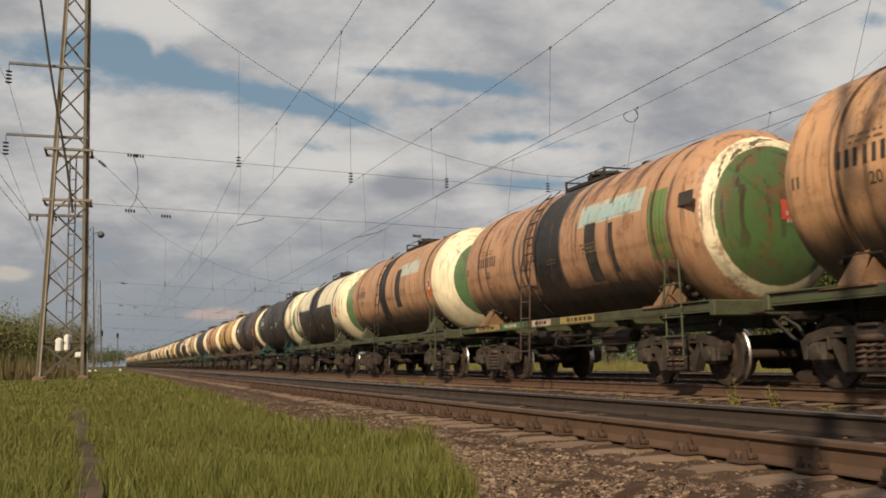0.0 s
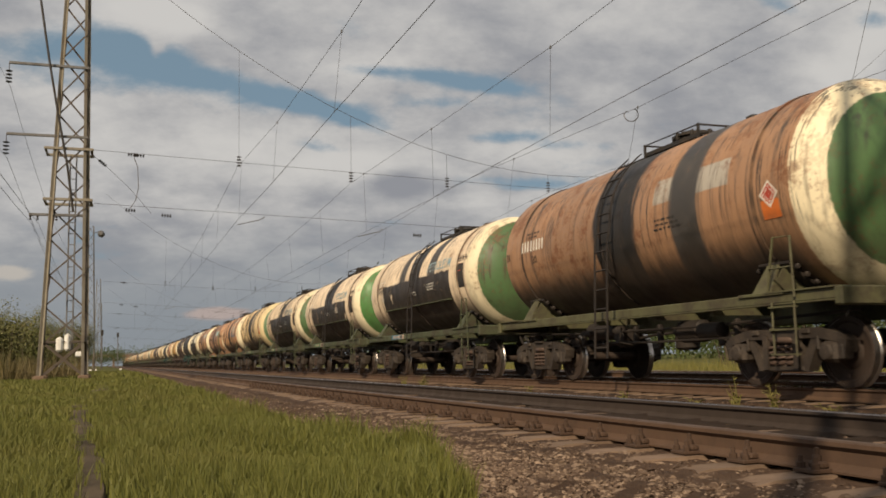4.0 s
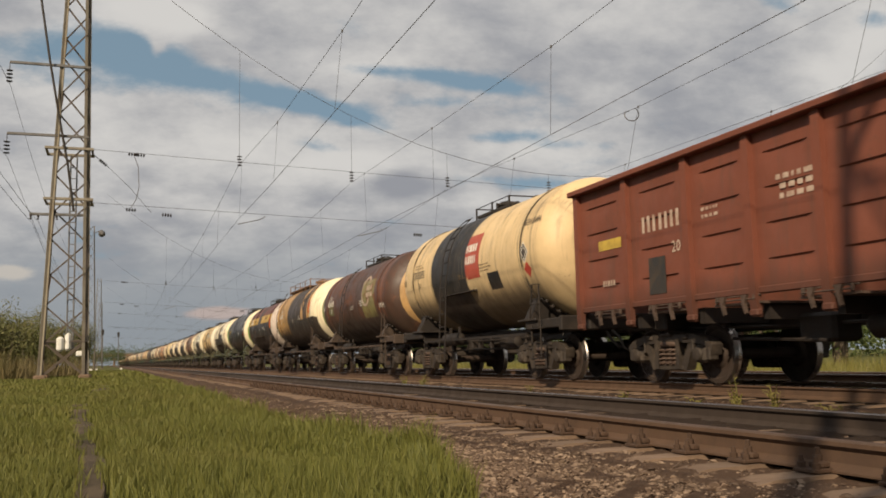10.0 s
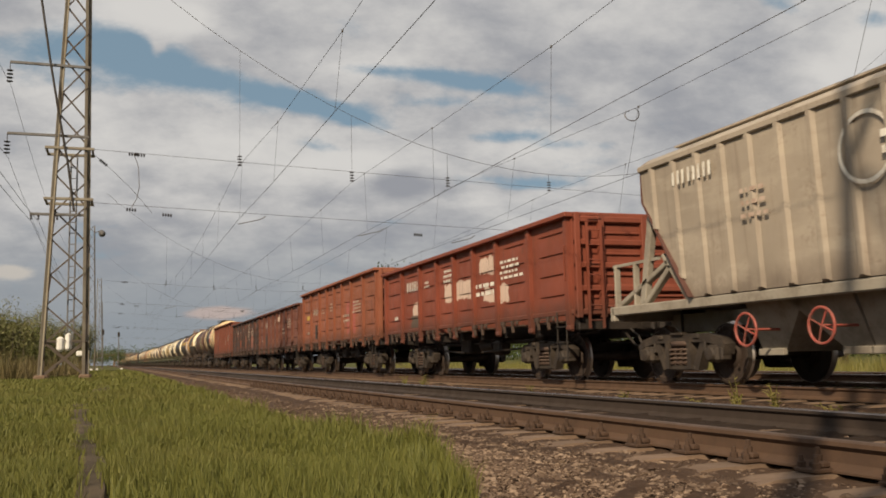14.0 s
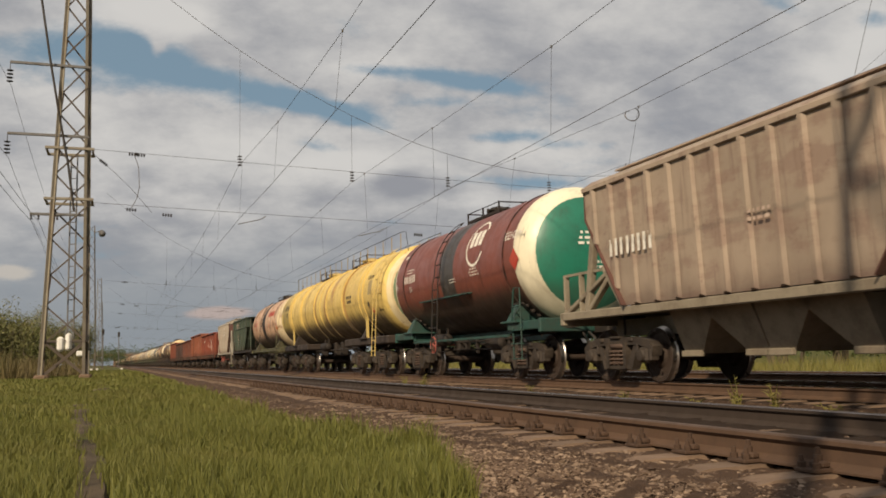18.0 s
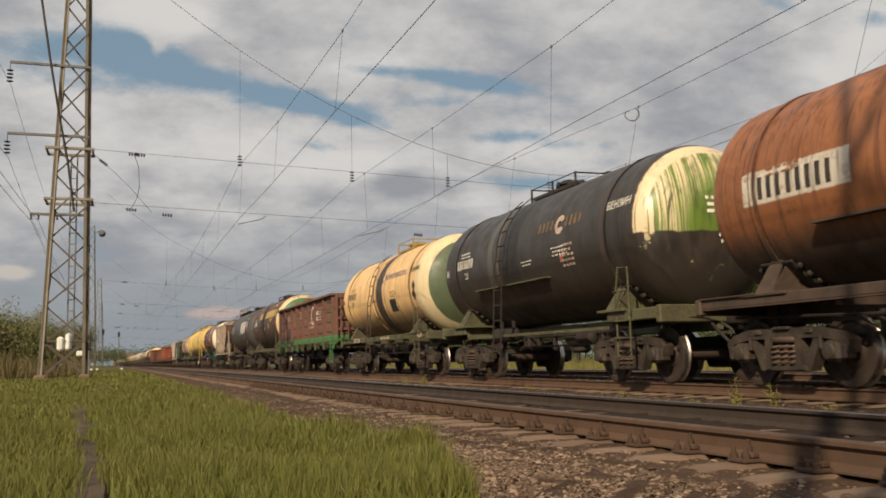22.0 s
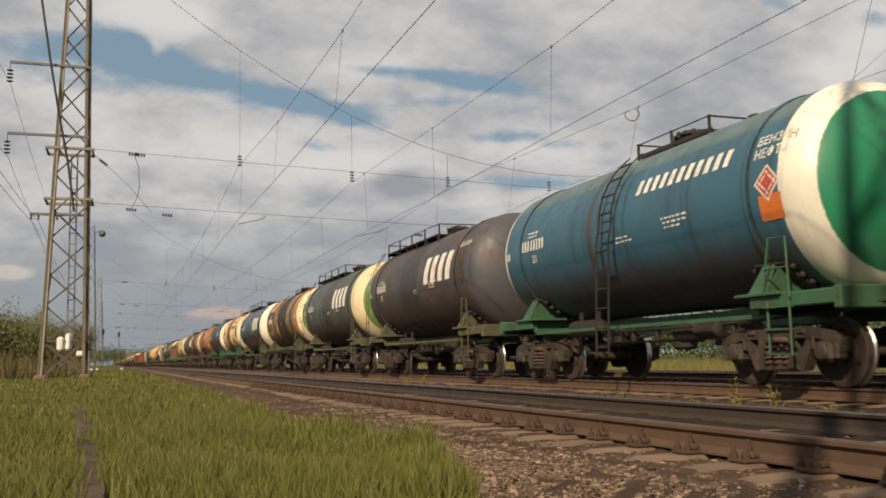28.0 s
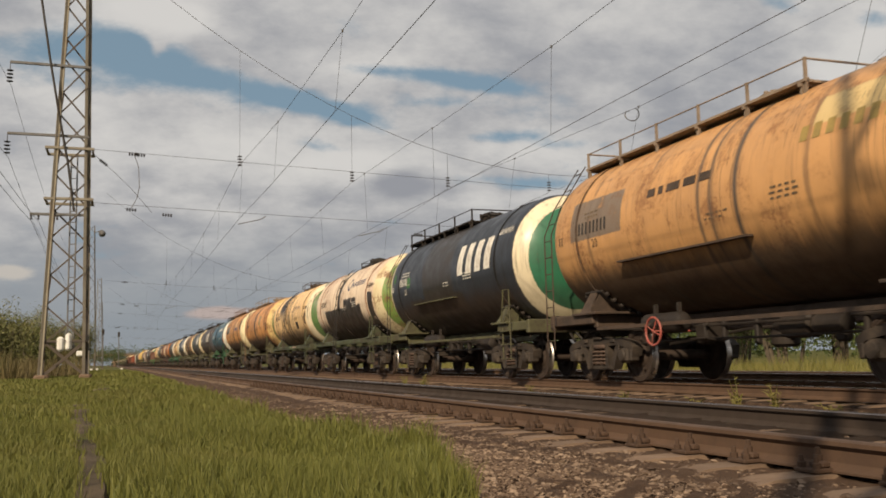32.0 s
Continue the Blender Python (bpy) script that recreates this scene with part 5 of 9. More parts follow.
def ballast_mat():
    n = Nodes("ballast")
    a, b, c = n.noise(0.8, 5, 0.6, world=True), n.noise(9.0, 5, 0.6, seed=1, world=True), n.noise(60, 4, 0.7, seed=2, world=True)
    col = n.mix(n.ramp(a, 0.35, 0.65), (0.118, 0.072, 0.046), (0.084, 0.051, 0.033))
    col = n.mix(n.ramp(b, 0.5, 0.72), col, (0.145, 0.096, 0.066))
    col = n.mix(n.m("MULTIPLY", c, 0.55), col, (0.045, 0.03, 0.021))
    wx = n.xyz()[0]
    # darker bed between the near track's rails
    dark_bed = n.m("MULTIPLY", n.ramp(wx, X1 + 0.05, X1 + 0.2), n.ramp(wx, X1 + 1.6, X1 + 1.45))
    # under the train its shade is painted into the bed
    dark_bed = n.m("ADD", dark_bed, n.m("MULTIPLY", n.ramp(wx, TRACK_B - 1.5, TRACK_B - 1.3), n.ramp(wx, TRACK_B + 1.5, TRACK_B + 1.3)))
    col = n.mix(n.m("MULTIPLY", dark_bed, 0.8), col, (0.030, 0.021, 0.016))
    n.bump(n.m("ADD", b, c), 0.9, 0.03)
    return n.done(col, 0.95, 0, 0.15)


def soil_mat():
    n = Nodes("trodden_soil")
    a, c = n.noise(4.0, 5, 0.6, world=True), n.noise(50, 4, 0.7, seed=2, world=True)
    col = n.mix(n.ramp(a, 0.35, 0.65), (0.13, 0.10, 0.07), (0.085, 0.068, 0.045))
    col = n.mix(n.m("MULTIPLY", c, 0.5), col, (0.05, 0.04, 0.028))
    n.bump(c, 0.6, 0.02)
    return n.done(col, 0.95, 0, 0.1)


GROUND, BALLAST, SOIL = ground_mat(), ballast_mat(), soil_mat()


def stone_mat():
    n = Nodes("crushed_stone")
    r = n.nt.nodes.new("ShaderNodeNewGeometry").outputs["Random Per Island"]
    c = n.noise(30, 4, 0.6, world=True)
    col = n.mix(n.m("POWER", r, 2.2), (0.078, 0.049, 0.033), (0.36, 0.262, 0.185))
    col = n.mix(n.m("MULTIPLY", c, 0.5), col, (0.10, 0.07, 0.05))
    n.bump(c, 0.4, 0.01)
    return n.done(col, 0.9, 0, 0.2)


def blade_mat(name, c0, c1, c2):
    n = Nodes(name)
    r = n.nt.nodes.new("ShaderNodeNewGeometry").outputs["Random Per Island"]
    a = n.noise(0.5, 4, 0.6, world=True)
    col = n.mix(r, c0, c1)
    col = n.mix(n.ramp(a, 0.45, 0.7, (0.0, 0.6)), col, c2)
    m = n.done(col, 0.6, 0, 0.25)
    n.b.inputs["Transmission Weight"].default_value = 0.0
    n.b.inputs["Subsurface Weight"].default_value = 0.0
    return m


STONE = stone_mat()
BLADE = blade_mat("grass_blades", (0.086, 0.096, 0.021), (0.144, 0.142, 0.031), (0.140, 0.124, 0.036))
RAIL_SIDE = plain("rail_rust", (0.112, 0.066, 0.040), 0.7, 0.2, (0.055, 0.034, 0.024), 0.5, 3.0, 0.2)
RAIL_TOP = plain("rail_running_face", (0.30, 0.26, 0.24), 0.24, 1.0, (0.12, 0.08, 0.06), 0.35, 4.0, 0.05)
RAIL_DARK = plain("rail_dark_side", (0.050, 0.035, 0.026), 0.75, 0.2, (0.03, 0.022, 0.018), 0.5, 3.0, 0.2)
RAIL_DULL = plain("rail_dull_head", (0.12, 0.078, 0.055), 0.5, 0.4, (0.06, 0.04, 0.03), 0.5, 3.0, 0.1)
CONCRETE = plain("sleeper_concrete", (0.205, 0.138, 0.092), 0.9, 0.0, (0.098, 0.062, 0.040), 0.85, 5.0, 0.4, per=0.5)
FASTEN = plain("rusty_fastening", (0.082, 0.048, 0.030), 0.8, 0.2, (0.035, 0.024, 0.018), 0.5, 12.0, 0.3, per=0.3)


def ballast_edge(y):
    y = max(y, 2.6)
    return 2.15 - 0.8 / y - 0.137 * max(0.0, 6.0 - y) ** 1.46 - 0.38 * min(1.0, max(0.0, (y - 6.3) / 2.5)) + 0.12 * math.exp(-((y - 6.3) / 0.4) ** 2)


def gz(x, y):
    """Height of the ground."""
    z = 0.055 + bend(y)[1]
    xb = x - bend(y)[0]
    if xb < 2.2:
        z += min(0.14, max(0.0, (y - 14.0) * 0.008)) * (1 - max(0.0, min(1.0, (xb - 0.6) / 1.6)))
    if ballast_edge(y) - 0.05 < xb < 16.6:
        z = -0.16 + bend(y)[1]
    elif xb >= 16.6:
        z = -0.06 + bend(y)[1]
    return z


def ground():
    xs = [-900, -400, -200, -100, -60, -35, -20, -12, -8, -5, -3.5] + [-2.6 + 0.14 * k for k in range(40)] + [3.2, 4.5, 7.2, 9.8, 12, 14.8, 17, 19, 22, 27, 35, 50, 80, 150, 300, 700, 1200]
    ys = [-400, -150, -60, -25, -12, -6, -2, 0] + [1.0 + 0.6 * k for k in range(50)] + [33, 36, 40, 45, 50, 56, 63, 70, 80, 90, 105, 120, 140, 160, 200, 260, 350, 500, 800, 1300, 2500]
    rnd = random.Random(3)
    vs, fs = [], []
    for y in ys:
        for x in xs:
            k = 0.03 if (-3 < x < 2.5 and 1 < y < 40) else 0.0
            vs.append((x + bend(y)[0], y, gz(x + bend(y)[0], y) + rnd.uniform(-k, k)))
    w = len(xs)
    for j in range(len(ys) - 1):
        for i in range(w - 1):
            fs.append((j * w + i, j * w + i + 1, (j + 1) * w + i + 1, (j + 1) * w + i))
    ob = put("ground", Geo().add(vs, fs).mesh("ground", 60), GROUND)
    tagged(ob, "grassy level ground beside the railway tracks", "ground", kind="structure")


ground()
YS = [-120, -60, -30, -15, -8, -4, 0, 4, 8, 12, 16, 20, 25, 30, 35] + [40 + 6 * k for k in range(20)] + [170, 200, 240, 300, 380, 480, 600, 800]


def swept(sec, x0, ys=YS, z0=0.0, mi=None):
    """A section [(x, z)] carried along the line."""
    g = Geo()
    n = len(sec)
    vs, fs, ms = [], [], []
    for y in ys:
        bx, bz, h = bend(y)
        vs += [(x0 + bx + u, y, z0 + bz + v) for u, v in sec]
    for j in range(len(ys) - 1):
        for i in range(n):
            k = (i + 1) % n
            fs.append((j * n + i, j * n + k, (j + 1) * n + k, (j + 1) * n + i))
            ms.append(mi[i] if mi else 0)
    fs += [tuple(range(n)), tuple(len(vs) - n + i for i in range(n))]
    ms += [0, 0]
    g.v, g.f, g.m = vs, fs, ms
    return g


def ballast():
    """One bed under the three tracks, its near edge ragged into the grass."""
    rnd = random.Random(5)
    ys = [-60, -20, -8, -3, 0] + [1 + 0.125 * k for k in range(92)] + [12.5 + 0.25 * k for k in range(46)] + [24 + k for k in range(30)] + [56 + 5 * k for k in range(25)] + [190, 220, 260, 320, 400, 520, 700]
    vs, fs = [], []
    cols = [0, 0.12, 0.3] + [0.42 + 0.1 * k for k in range(17)] + [2.2, 2.8, 3.6, 4.2, 4.6, 4.9, 5.2, 5.6, 6.0, 6.4, 7.0, 8.4, 10, 11.6, 13.3, 14.2]
    for y in ys:
        bx, bz, h = bend(y)
        e = ballast_edge(y) if y > 0 else 1.2
        row = []
        for i, c in enumerate(cols):
            x = e + (16.9 - e) * (c / 14.2)
            d = x - X1
            z = ZA - 0.035 if x < X1 + 2.6 else -0.035
            if i == 0:
                z = ZA - 0.12
            elif i == 1:
                z = ZA - 0.05
            if X1 - 0.75 < x < X1 + 2.2 or TRACK_B - 1.55 < x < TRACK_B + 1.5 or x > TRACK_C - 1.5:
                z -= 0.040
            if abs(x - TRACK_B) < 1.5:
                z = -0.032
            if X1 - 0.75 < x < X1 + 2.2:
                z = ZA - 0.026 if x < X1 + 0.05 else ZA + 0.002
            jit = (0.010 if abs(x - X1 + 0.4) < 0.4 or abs(x - TRACK_B) < 1.5 else 0.024) if y < 12.5 else 0.016 if y < 40 else 0.0
            row.append((x + bx + (rnd.uniform(-0.14, 0.14) if i < 2 and y < 60 else 0), y, z + bz + rnd.uniform(-jit, jit)))
        vs += row
    w = len(cols)
    for j in range(len(ys) - 1):
        for i in range(w - 1):
            fs.append((j * w + i, j * w + i + 1, (j + 1) * w + i + 1, (j + 1) * w + i))
    ob = put("ballast_bed", Geo().add(vs, fs).mesh("ballast_bed", 60), BALLAST)
    tagged(ob, "brown crushed-stone ballast bed under the railway tracks", "ballast", kind="structure")


ballast()
RAIL = [(-0.075, 0.0), (-0.075, 0.012), (-0.03, 0.03), (-0.012, 0.05), (-0.010, 0.118), (-0.03, 0.138), (-0.037, 0.145), (-0.036, 0.170), (-0.028, 0.180),
        (0.028, 0.180), (0.036, 0.170), (0.037, 0.145), (0.03, 0.138), (0.010, 0.118), (0.012, 0.05), (0.03, 0.03), (0.075, 0.012), (0.075, 0.0)]
RAIL_MI = [0, 0, 0, 0, 0, 0, 0, 1, 1, 1, 0, 0, 0, 0, 0, 0, 0, 0]


def sleeper_mesh():
    g = Geo()
    prof = [(-1.35, -0.10), (-1.31, -0.040), (-1.16, -0.014), (-0.5, -0.004), (-0.3, -0.05), (0.3, -0.05), (0.5, -0.004), (1.16, -0.014), (1.31, -0.040), (1.35, -0.10)]
    vs, fs = [], []
    for x, z in prof:
        vs += [(x, -0.13, -0.14), (x, -0.10, z), (x, 0.10, z), (x, 0.13, -0.14)]
    for i in range(len(prof) - 1):
        for j in range(3):
            fs.append((i * 4 + j, i * 4 + j + 1, i * 4 + j + 5, i * 4 + j + 4))
    fs += [(0, 1, 2, 3), tuple(len(vs) - 4 + j for j in range(4))]
    return g.add(vs, fs).mesh("sleeper", 30)


def fasten_mesh():
    """Base plate, clips and bolts on one side of a rail."""
    g = Geo()
    g.box(-0.108, 0, 0.005, 0.12, 0.15, 0.020, 0.004)
    g.box(-0.075, 0, 0.030, 0.055, 0.10, 0.036, 0.010)
    g.lathe([(0.015, 0.026), (0.044, 0.026), (0.048, 0.022), (0.076, 0.022), (0.078, 0.013), (0.112, 0.012)], "z", 8, (-0.082, 0, 0))
    for s in (-1, 1):
        g.lathe([(0.012, 0.021), (0.042, 0.021), (0.044, 0.013), (0.074, 0.011)], "z", 8, (-0.138, s * 0.052, 0))
    return g.mesh("rail_fastening", 35)


def track(x0, tag, y_near, y_far, fast, z0=0.0, ks=1.0):
    bed = tagged(new("track_" + tag), "railway track of steel rails on concrete sleepers in brown ballast", "railway track", kind="structure")
    for s in (-1, 1):
        side, face = (RAIL_SIDE, RAIL_TOP) if z0 == 0 else (RAIL_SIDE, RAIL_DULL) if s < 0 else (RAIL_DARK, RAIL_TOP)
        put("rail", swept([(u * (0.9 if ks < 1 else 1), v * ks) for u, v in RAIL], x0 + s * 0.76, z0=z0, mi=RAIL_MI).mesh("rail", 30), [side, face], bed)
    sm, fm = shared("sleeper", sleeper_mesh), shared("fasten", fasten_mesh)
    far = Geo()
    ss = 0.537
    y = 6.98 - ss * 60
    k = 0
    rnd = random.Random(11)
    while y < 230:
        bx, bz, h = bend(y)
        m = pose(x0 + bx, y + rnd.uniform(-0.012, 0.012), z0 + bz + rnd.uniform(-0.008, 0.004), 0, 0, -math.degrees(h) + rnd.uniform(-0.5, 0.5))
        if y_near < y < y_far:
            sl = put("sleeper", sm, CONCRETE, bed, m)
            if fast and y < 24:
                for px, rz in ((-0.76, 0), (-0.76, 180)):
                    put("rail_fastening", fm, FASTEN, sl, pose(px, 0, 0.0, 0, 0, rz))
        else:
            far.box(x0 + bx, y, z0 + bz - 0.06, 2.7, 0.24, 0.11)
        y += ss
    if far.v:
        tagged(put("far_sleepers", far.mesh("far_sleepers"), CONCRETE, bed), kind="stuff")
    return bed


track(TRACK_A, "near", -2.0, 60.0, True, ZA, 0.152 / 0.18)
track(TRACK_B, "train", 2.0, 45.0, False)
track(TRACK_C, "back", 6.0, 40.0, False)


def path_x(y):
    """Where the footpath runs."""
    return -0.05 - 0.044 * (y - 4.2) + 0.066 * max(0.0, y - 14.0) + 0.022 * math.sin(1.9 * y + 1.0) + 0.012 * math.sin(5.3 * y)


def path_strip():
    g = Geo()
    rnd = random.Random(4)
    vs, fs = [], []
    pts = [(path_x(y) + 0.02 * math.sin(y * 2.3), y) for y in (1.7 + 0.3 * k for k in range(83))]
    for i, (x, y) in enumerate(pts):
        w = 0.022 + 0.0058 * y + 0.02 * rnd.random()
        z = gz(x, y) + 0.030 + rnd.uniform(-0.035, 0.018)
        vs += [(x - w * 1.4, y, z - 0.06), (x - w, y, z), (x + w, y, z + rnd.uniform(-0.01, 0.01)), (x + w * 1.4, y, z - 0.06)]
    for i in range(len(pts) - 1):
        for j in range(3):
            fs.append((i * 4 + j, i * 4 + j + 1, i * 4 + j + 5, i * 4 + j + 4))
    g.add(vs, fs)
    ob = put("footpath", g.mesh("footpath", 60), SOIL)
    tagged(ob, "narrow trodden brown footpath through the grass", "path", kind="structure")


path_strip()


def grass():
    rng = np.random.default_rng(7)
    zones = [(-9.0, 2.6, 260, 0.125, 0.012), (2.6, 6.0, 6400, 0.135, 0.0031), (6.0, 11.0, 4200, 0.14, 0.0043), (11.0, 20.0, 1300, 0.14, 0.0080), (20.0, 38.0, 300, 0.105, 0.018), (38.0, 90.0, 30, 0.12, 0.055)]
    V, F = [], []
    base = 0
    for y0, y1, dens, h, w in zones:
        xl, xr = (-0.13 * y1 - 0.4, 3.0) if y0 > 0 else (-5.0, 1.6)
        n = int(dens * (xr - xl) * (y1 - y0))
        x, y = rng.uniform(xl, xr, n), rng.uniform(y0, y1, n)
        edge = np.array([ballast_edge(t) for t in y]) + rng.normal(0, 0.12, n) - 0.10
        patchy = np.sin(x * 3.1 + np.sin(y * 1.3)) * 0.5 + np.sin(y * 1.7 + x * 0.9) * 0.5
        keep = (x < edge) & (np.abs(x - np.array([path_x(t) for t in y])) > np.where(y < 14, rng.uniform(0.032, 0.105 + 0.016 * np.clip(y, 0, None), n) + 0.022 * np.sin(7.1 * y + np.sin(3.3 * y)), np.where(y < 25, rng.uniform(-0.2, 0.14, n), -1.0)))
        keep &= (x > -0.125 * y - 0.5) | (y < 2.6)
        x, y, patchy, edge = x[keep], y[keep], patchy[keep], edge[keep]
        n = len(x)
        z = np.array([gz(a, b) for a, b in zip(x, y)]) - 0.01
        bx = np.array([bend(b)[0] for b in y])
        tuft = np.clip(np.sin(y * 5.3 + np.sin(y * 2.1)) + 0.4, 0, 1) * np.exp(-((edge - x) / 0.30) ** 2)
        hh = h * (0.75 + 0.35 * patchy + 0.6 * tuft) * rng.uniform(0.5, 1.35, n)
        a = rng.uniform(0, 2 * np.pi, n)
        lean = rng.uniform(0.05, 0.48, n) * hh
        d = rng.uniform(0, 2 * np.pi, n)
        ww = w * rng.uniform(0.6, 1.3, n)
        p0 = np.stack([x + bx - np.cos(a) * ww, y - np.sin(a) * ww, z], 1)
        p1 = np.stack([x + bx + np.cos(a) * ww, y + np.sin(a) * ww, z], 1)
        m0 = np.stack([x + bx - np.cos(a) * ww * 0.7 + np.cos(d) * lean * 0.35, y - np.sin(a) * ww * 0.7 + np.sin(d) * lean * 0.35, z + hh * 0.6], 1)
        m1 = np.stack([x + bx + np.cos(a) * ww * 0.7 + np.cos(d) * lean * 0.35, y + np.sin(a) * ww * 0.7 + np.sin(d) * lean * 0.35, z + hh * 0.6], 1)
        tp = np.stack([x + bx + np.cos(d) * lean, y + np.sin(d) * lean, z + hh], 1)
        V.append(np.stack([p0, p1, m1, m0, tp], 1).reshape(-1, 3))
        i = base + 5 * np.arange(n)
        F.append((i, n))
        base += 5 * n
    verts = np.concatenate(V)
    faces = []
    for i, n in F:
        q = np.stack([i, i + 1, i + 2, i + 3], 1).tolist()
        t = np.stack([i + 3, i + 2, i + 4], 1).tolist()
        faces += q + t
    me = bpy.data.meshes.new("grass")
    me.from_pydata(verts.tolist(), [], faces)
    ob = put("grass", me, BLADE)
    tagged(ob, "short green meadow grass beside the track", "grass", kind="stuff")


grass()


def stones():
    """Loose ballast stones along the near track's shoulder."""
    rng = random.Random(17)
    shapes = []
    for k in range(8):
        pts = []
        for v in ((-1, 0, 0), (1, 0, 0), (0, -1, 0), (0, 1, 0), (0, 0, -0.7), (0, 0, 0.8), (0.6, 0.6, 0.4), (-0.6, 0.5, 0.35), (0.5, -0.6, 0.4), (-0.55, -0.6, 0.4)):
            s = rng.uniform(0.75, 1.2)
            pts.append((v[0] * s, v[1] * s, v[2] * s))
        fs = [(5, 6, 7), (5, 7, 9), (5, 9, 8), (5, 8, 6), (6, 1, 3), (6, 3, 7), (7, 3, 0), (7, 0, 9), (9, 0, 2), (9, 2, 8), (8, 2, 1), (8, 1, 6),
              (1, 4, 3), (3, 4, 0), (0, 4, 2), (2, 4, 1)]
        shapes.append((pts, fs))
    V, F = [], []

    def one(x, y, z, s):
        pts, fs = rng.choice(shapes)
        rot = Euler((rng.uniform(-0.6, 0.6), rng.uniform(-0.6, 0.6), rng.uniform(0, 6.3))).to_matrix()
        b = len(V)
        for p in pts:
            q = rot @ Vector((p[0] * s * 1.15, p[1] * s, p[2] * s * 0.75))
            V.append((x + q.x, y + q.y, z + q.z))
        F.extend((b + i, b + j, b + k) for i, j, k in fs)

    for y0, y1, dens in ((2.4, 6.0, 1150), (6.0, 11.0, 620), (11.0, 22.0, 150), (22.0, 40.0, 30)):
        area = 2.4 * (y1 - y0)
        for _ in range(int(area * dens)):
            y = rng.uniform(y0, y1)
            e = ballast_edge(y)
            x = e - 0.15 + (X1 - 0.5 - e) * rng.random() ** 1.35
            z = ZA - 0.035
            one(x, y, z, rng.uniform(0.006, 0.015) if rng.random() < 0.95 else rng.uniform(0.016, 0.026))
    for y0, y1, dens in ((3.0, 16.0, 55), (16, 30, 18)):
        for _ in range(int(4.4 * (y1 - y0) * dens)):
            y, x = rng.uniform(y0, y1), rng.uniform(X1 + 0.1, TRACK_B - 1.45)
            one(x, y, ZA - 0.012 if x < X1 + 2.2 else (ZA - 0.035 if x < X1 + 2.6 else -0.035), rng.uniform(0.010, 0.024))
    for _ in range(7500):
        y, x = rng.uniform(2.4, 13.0), X1 - 0.12 - 0.75 * rng.random() ** 0.7
        one(x, y, ZA - 0.030, rng.uniform(0.005, 0.013) if rng.random() < 0.93 else rng.uniform(0.016, 0.030))
    me = bpy.data.meshes.new("loose_stones")
    me.from_pydata(V, [], F)
    ob = put("loose_stones", me, STONE)
    tagged(ob, "loose crushed ballast stones lying beside the rail", "gravel", kind="stuff")


stones()

# ---------------------------------------------------------------- plants
LEAF = blade_mat("leaves_fresh", (0.036, 0.054, 0.015), (0.070, 0.088, 0.024), (0.060, 0.074, 0.021))
LEAF_BROWN = blade_mat("leaves_dull", (0.10, 0.105, 0.040), (0.18, 0.175, 0.065), (0.18, 0.135, 0.065))
STRAW = blade_mat("tall_grass_blades", (0.10, 0.105, 0.022), (0.20, 0.175, 0.050), (0.15, 0.125, 0.04))
LEAF_PALE = blade_mat("leaves_pale", (0.085, 0.10, 0.030), (0.17, 0.18, 0.055), (0.12, 0.11, 0.04))
DRY = blade_mat("dry_stalk_blades", (0.105, 0.085, 0.036), (0.19, 0.145, 0.068), (0.10, 0.10, 0.030))
BARK = plain("bark", (0.10, 0.078, 0.055), 0.9, 0, (0.05, 0.04, 0.03), 0.6, 6.0, 0.5)


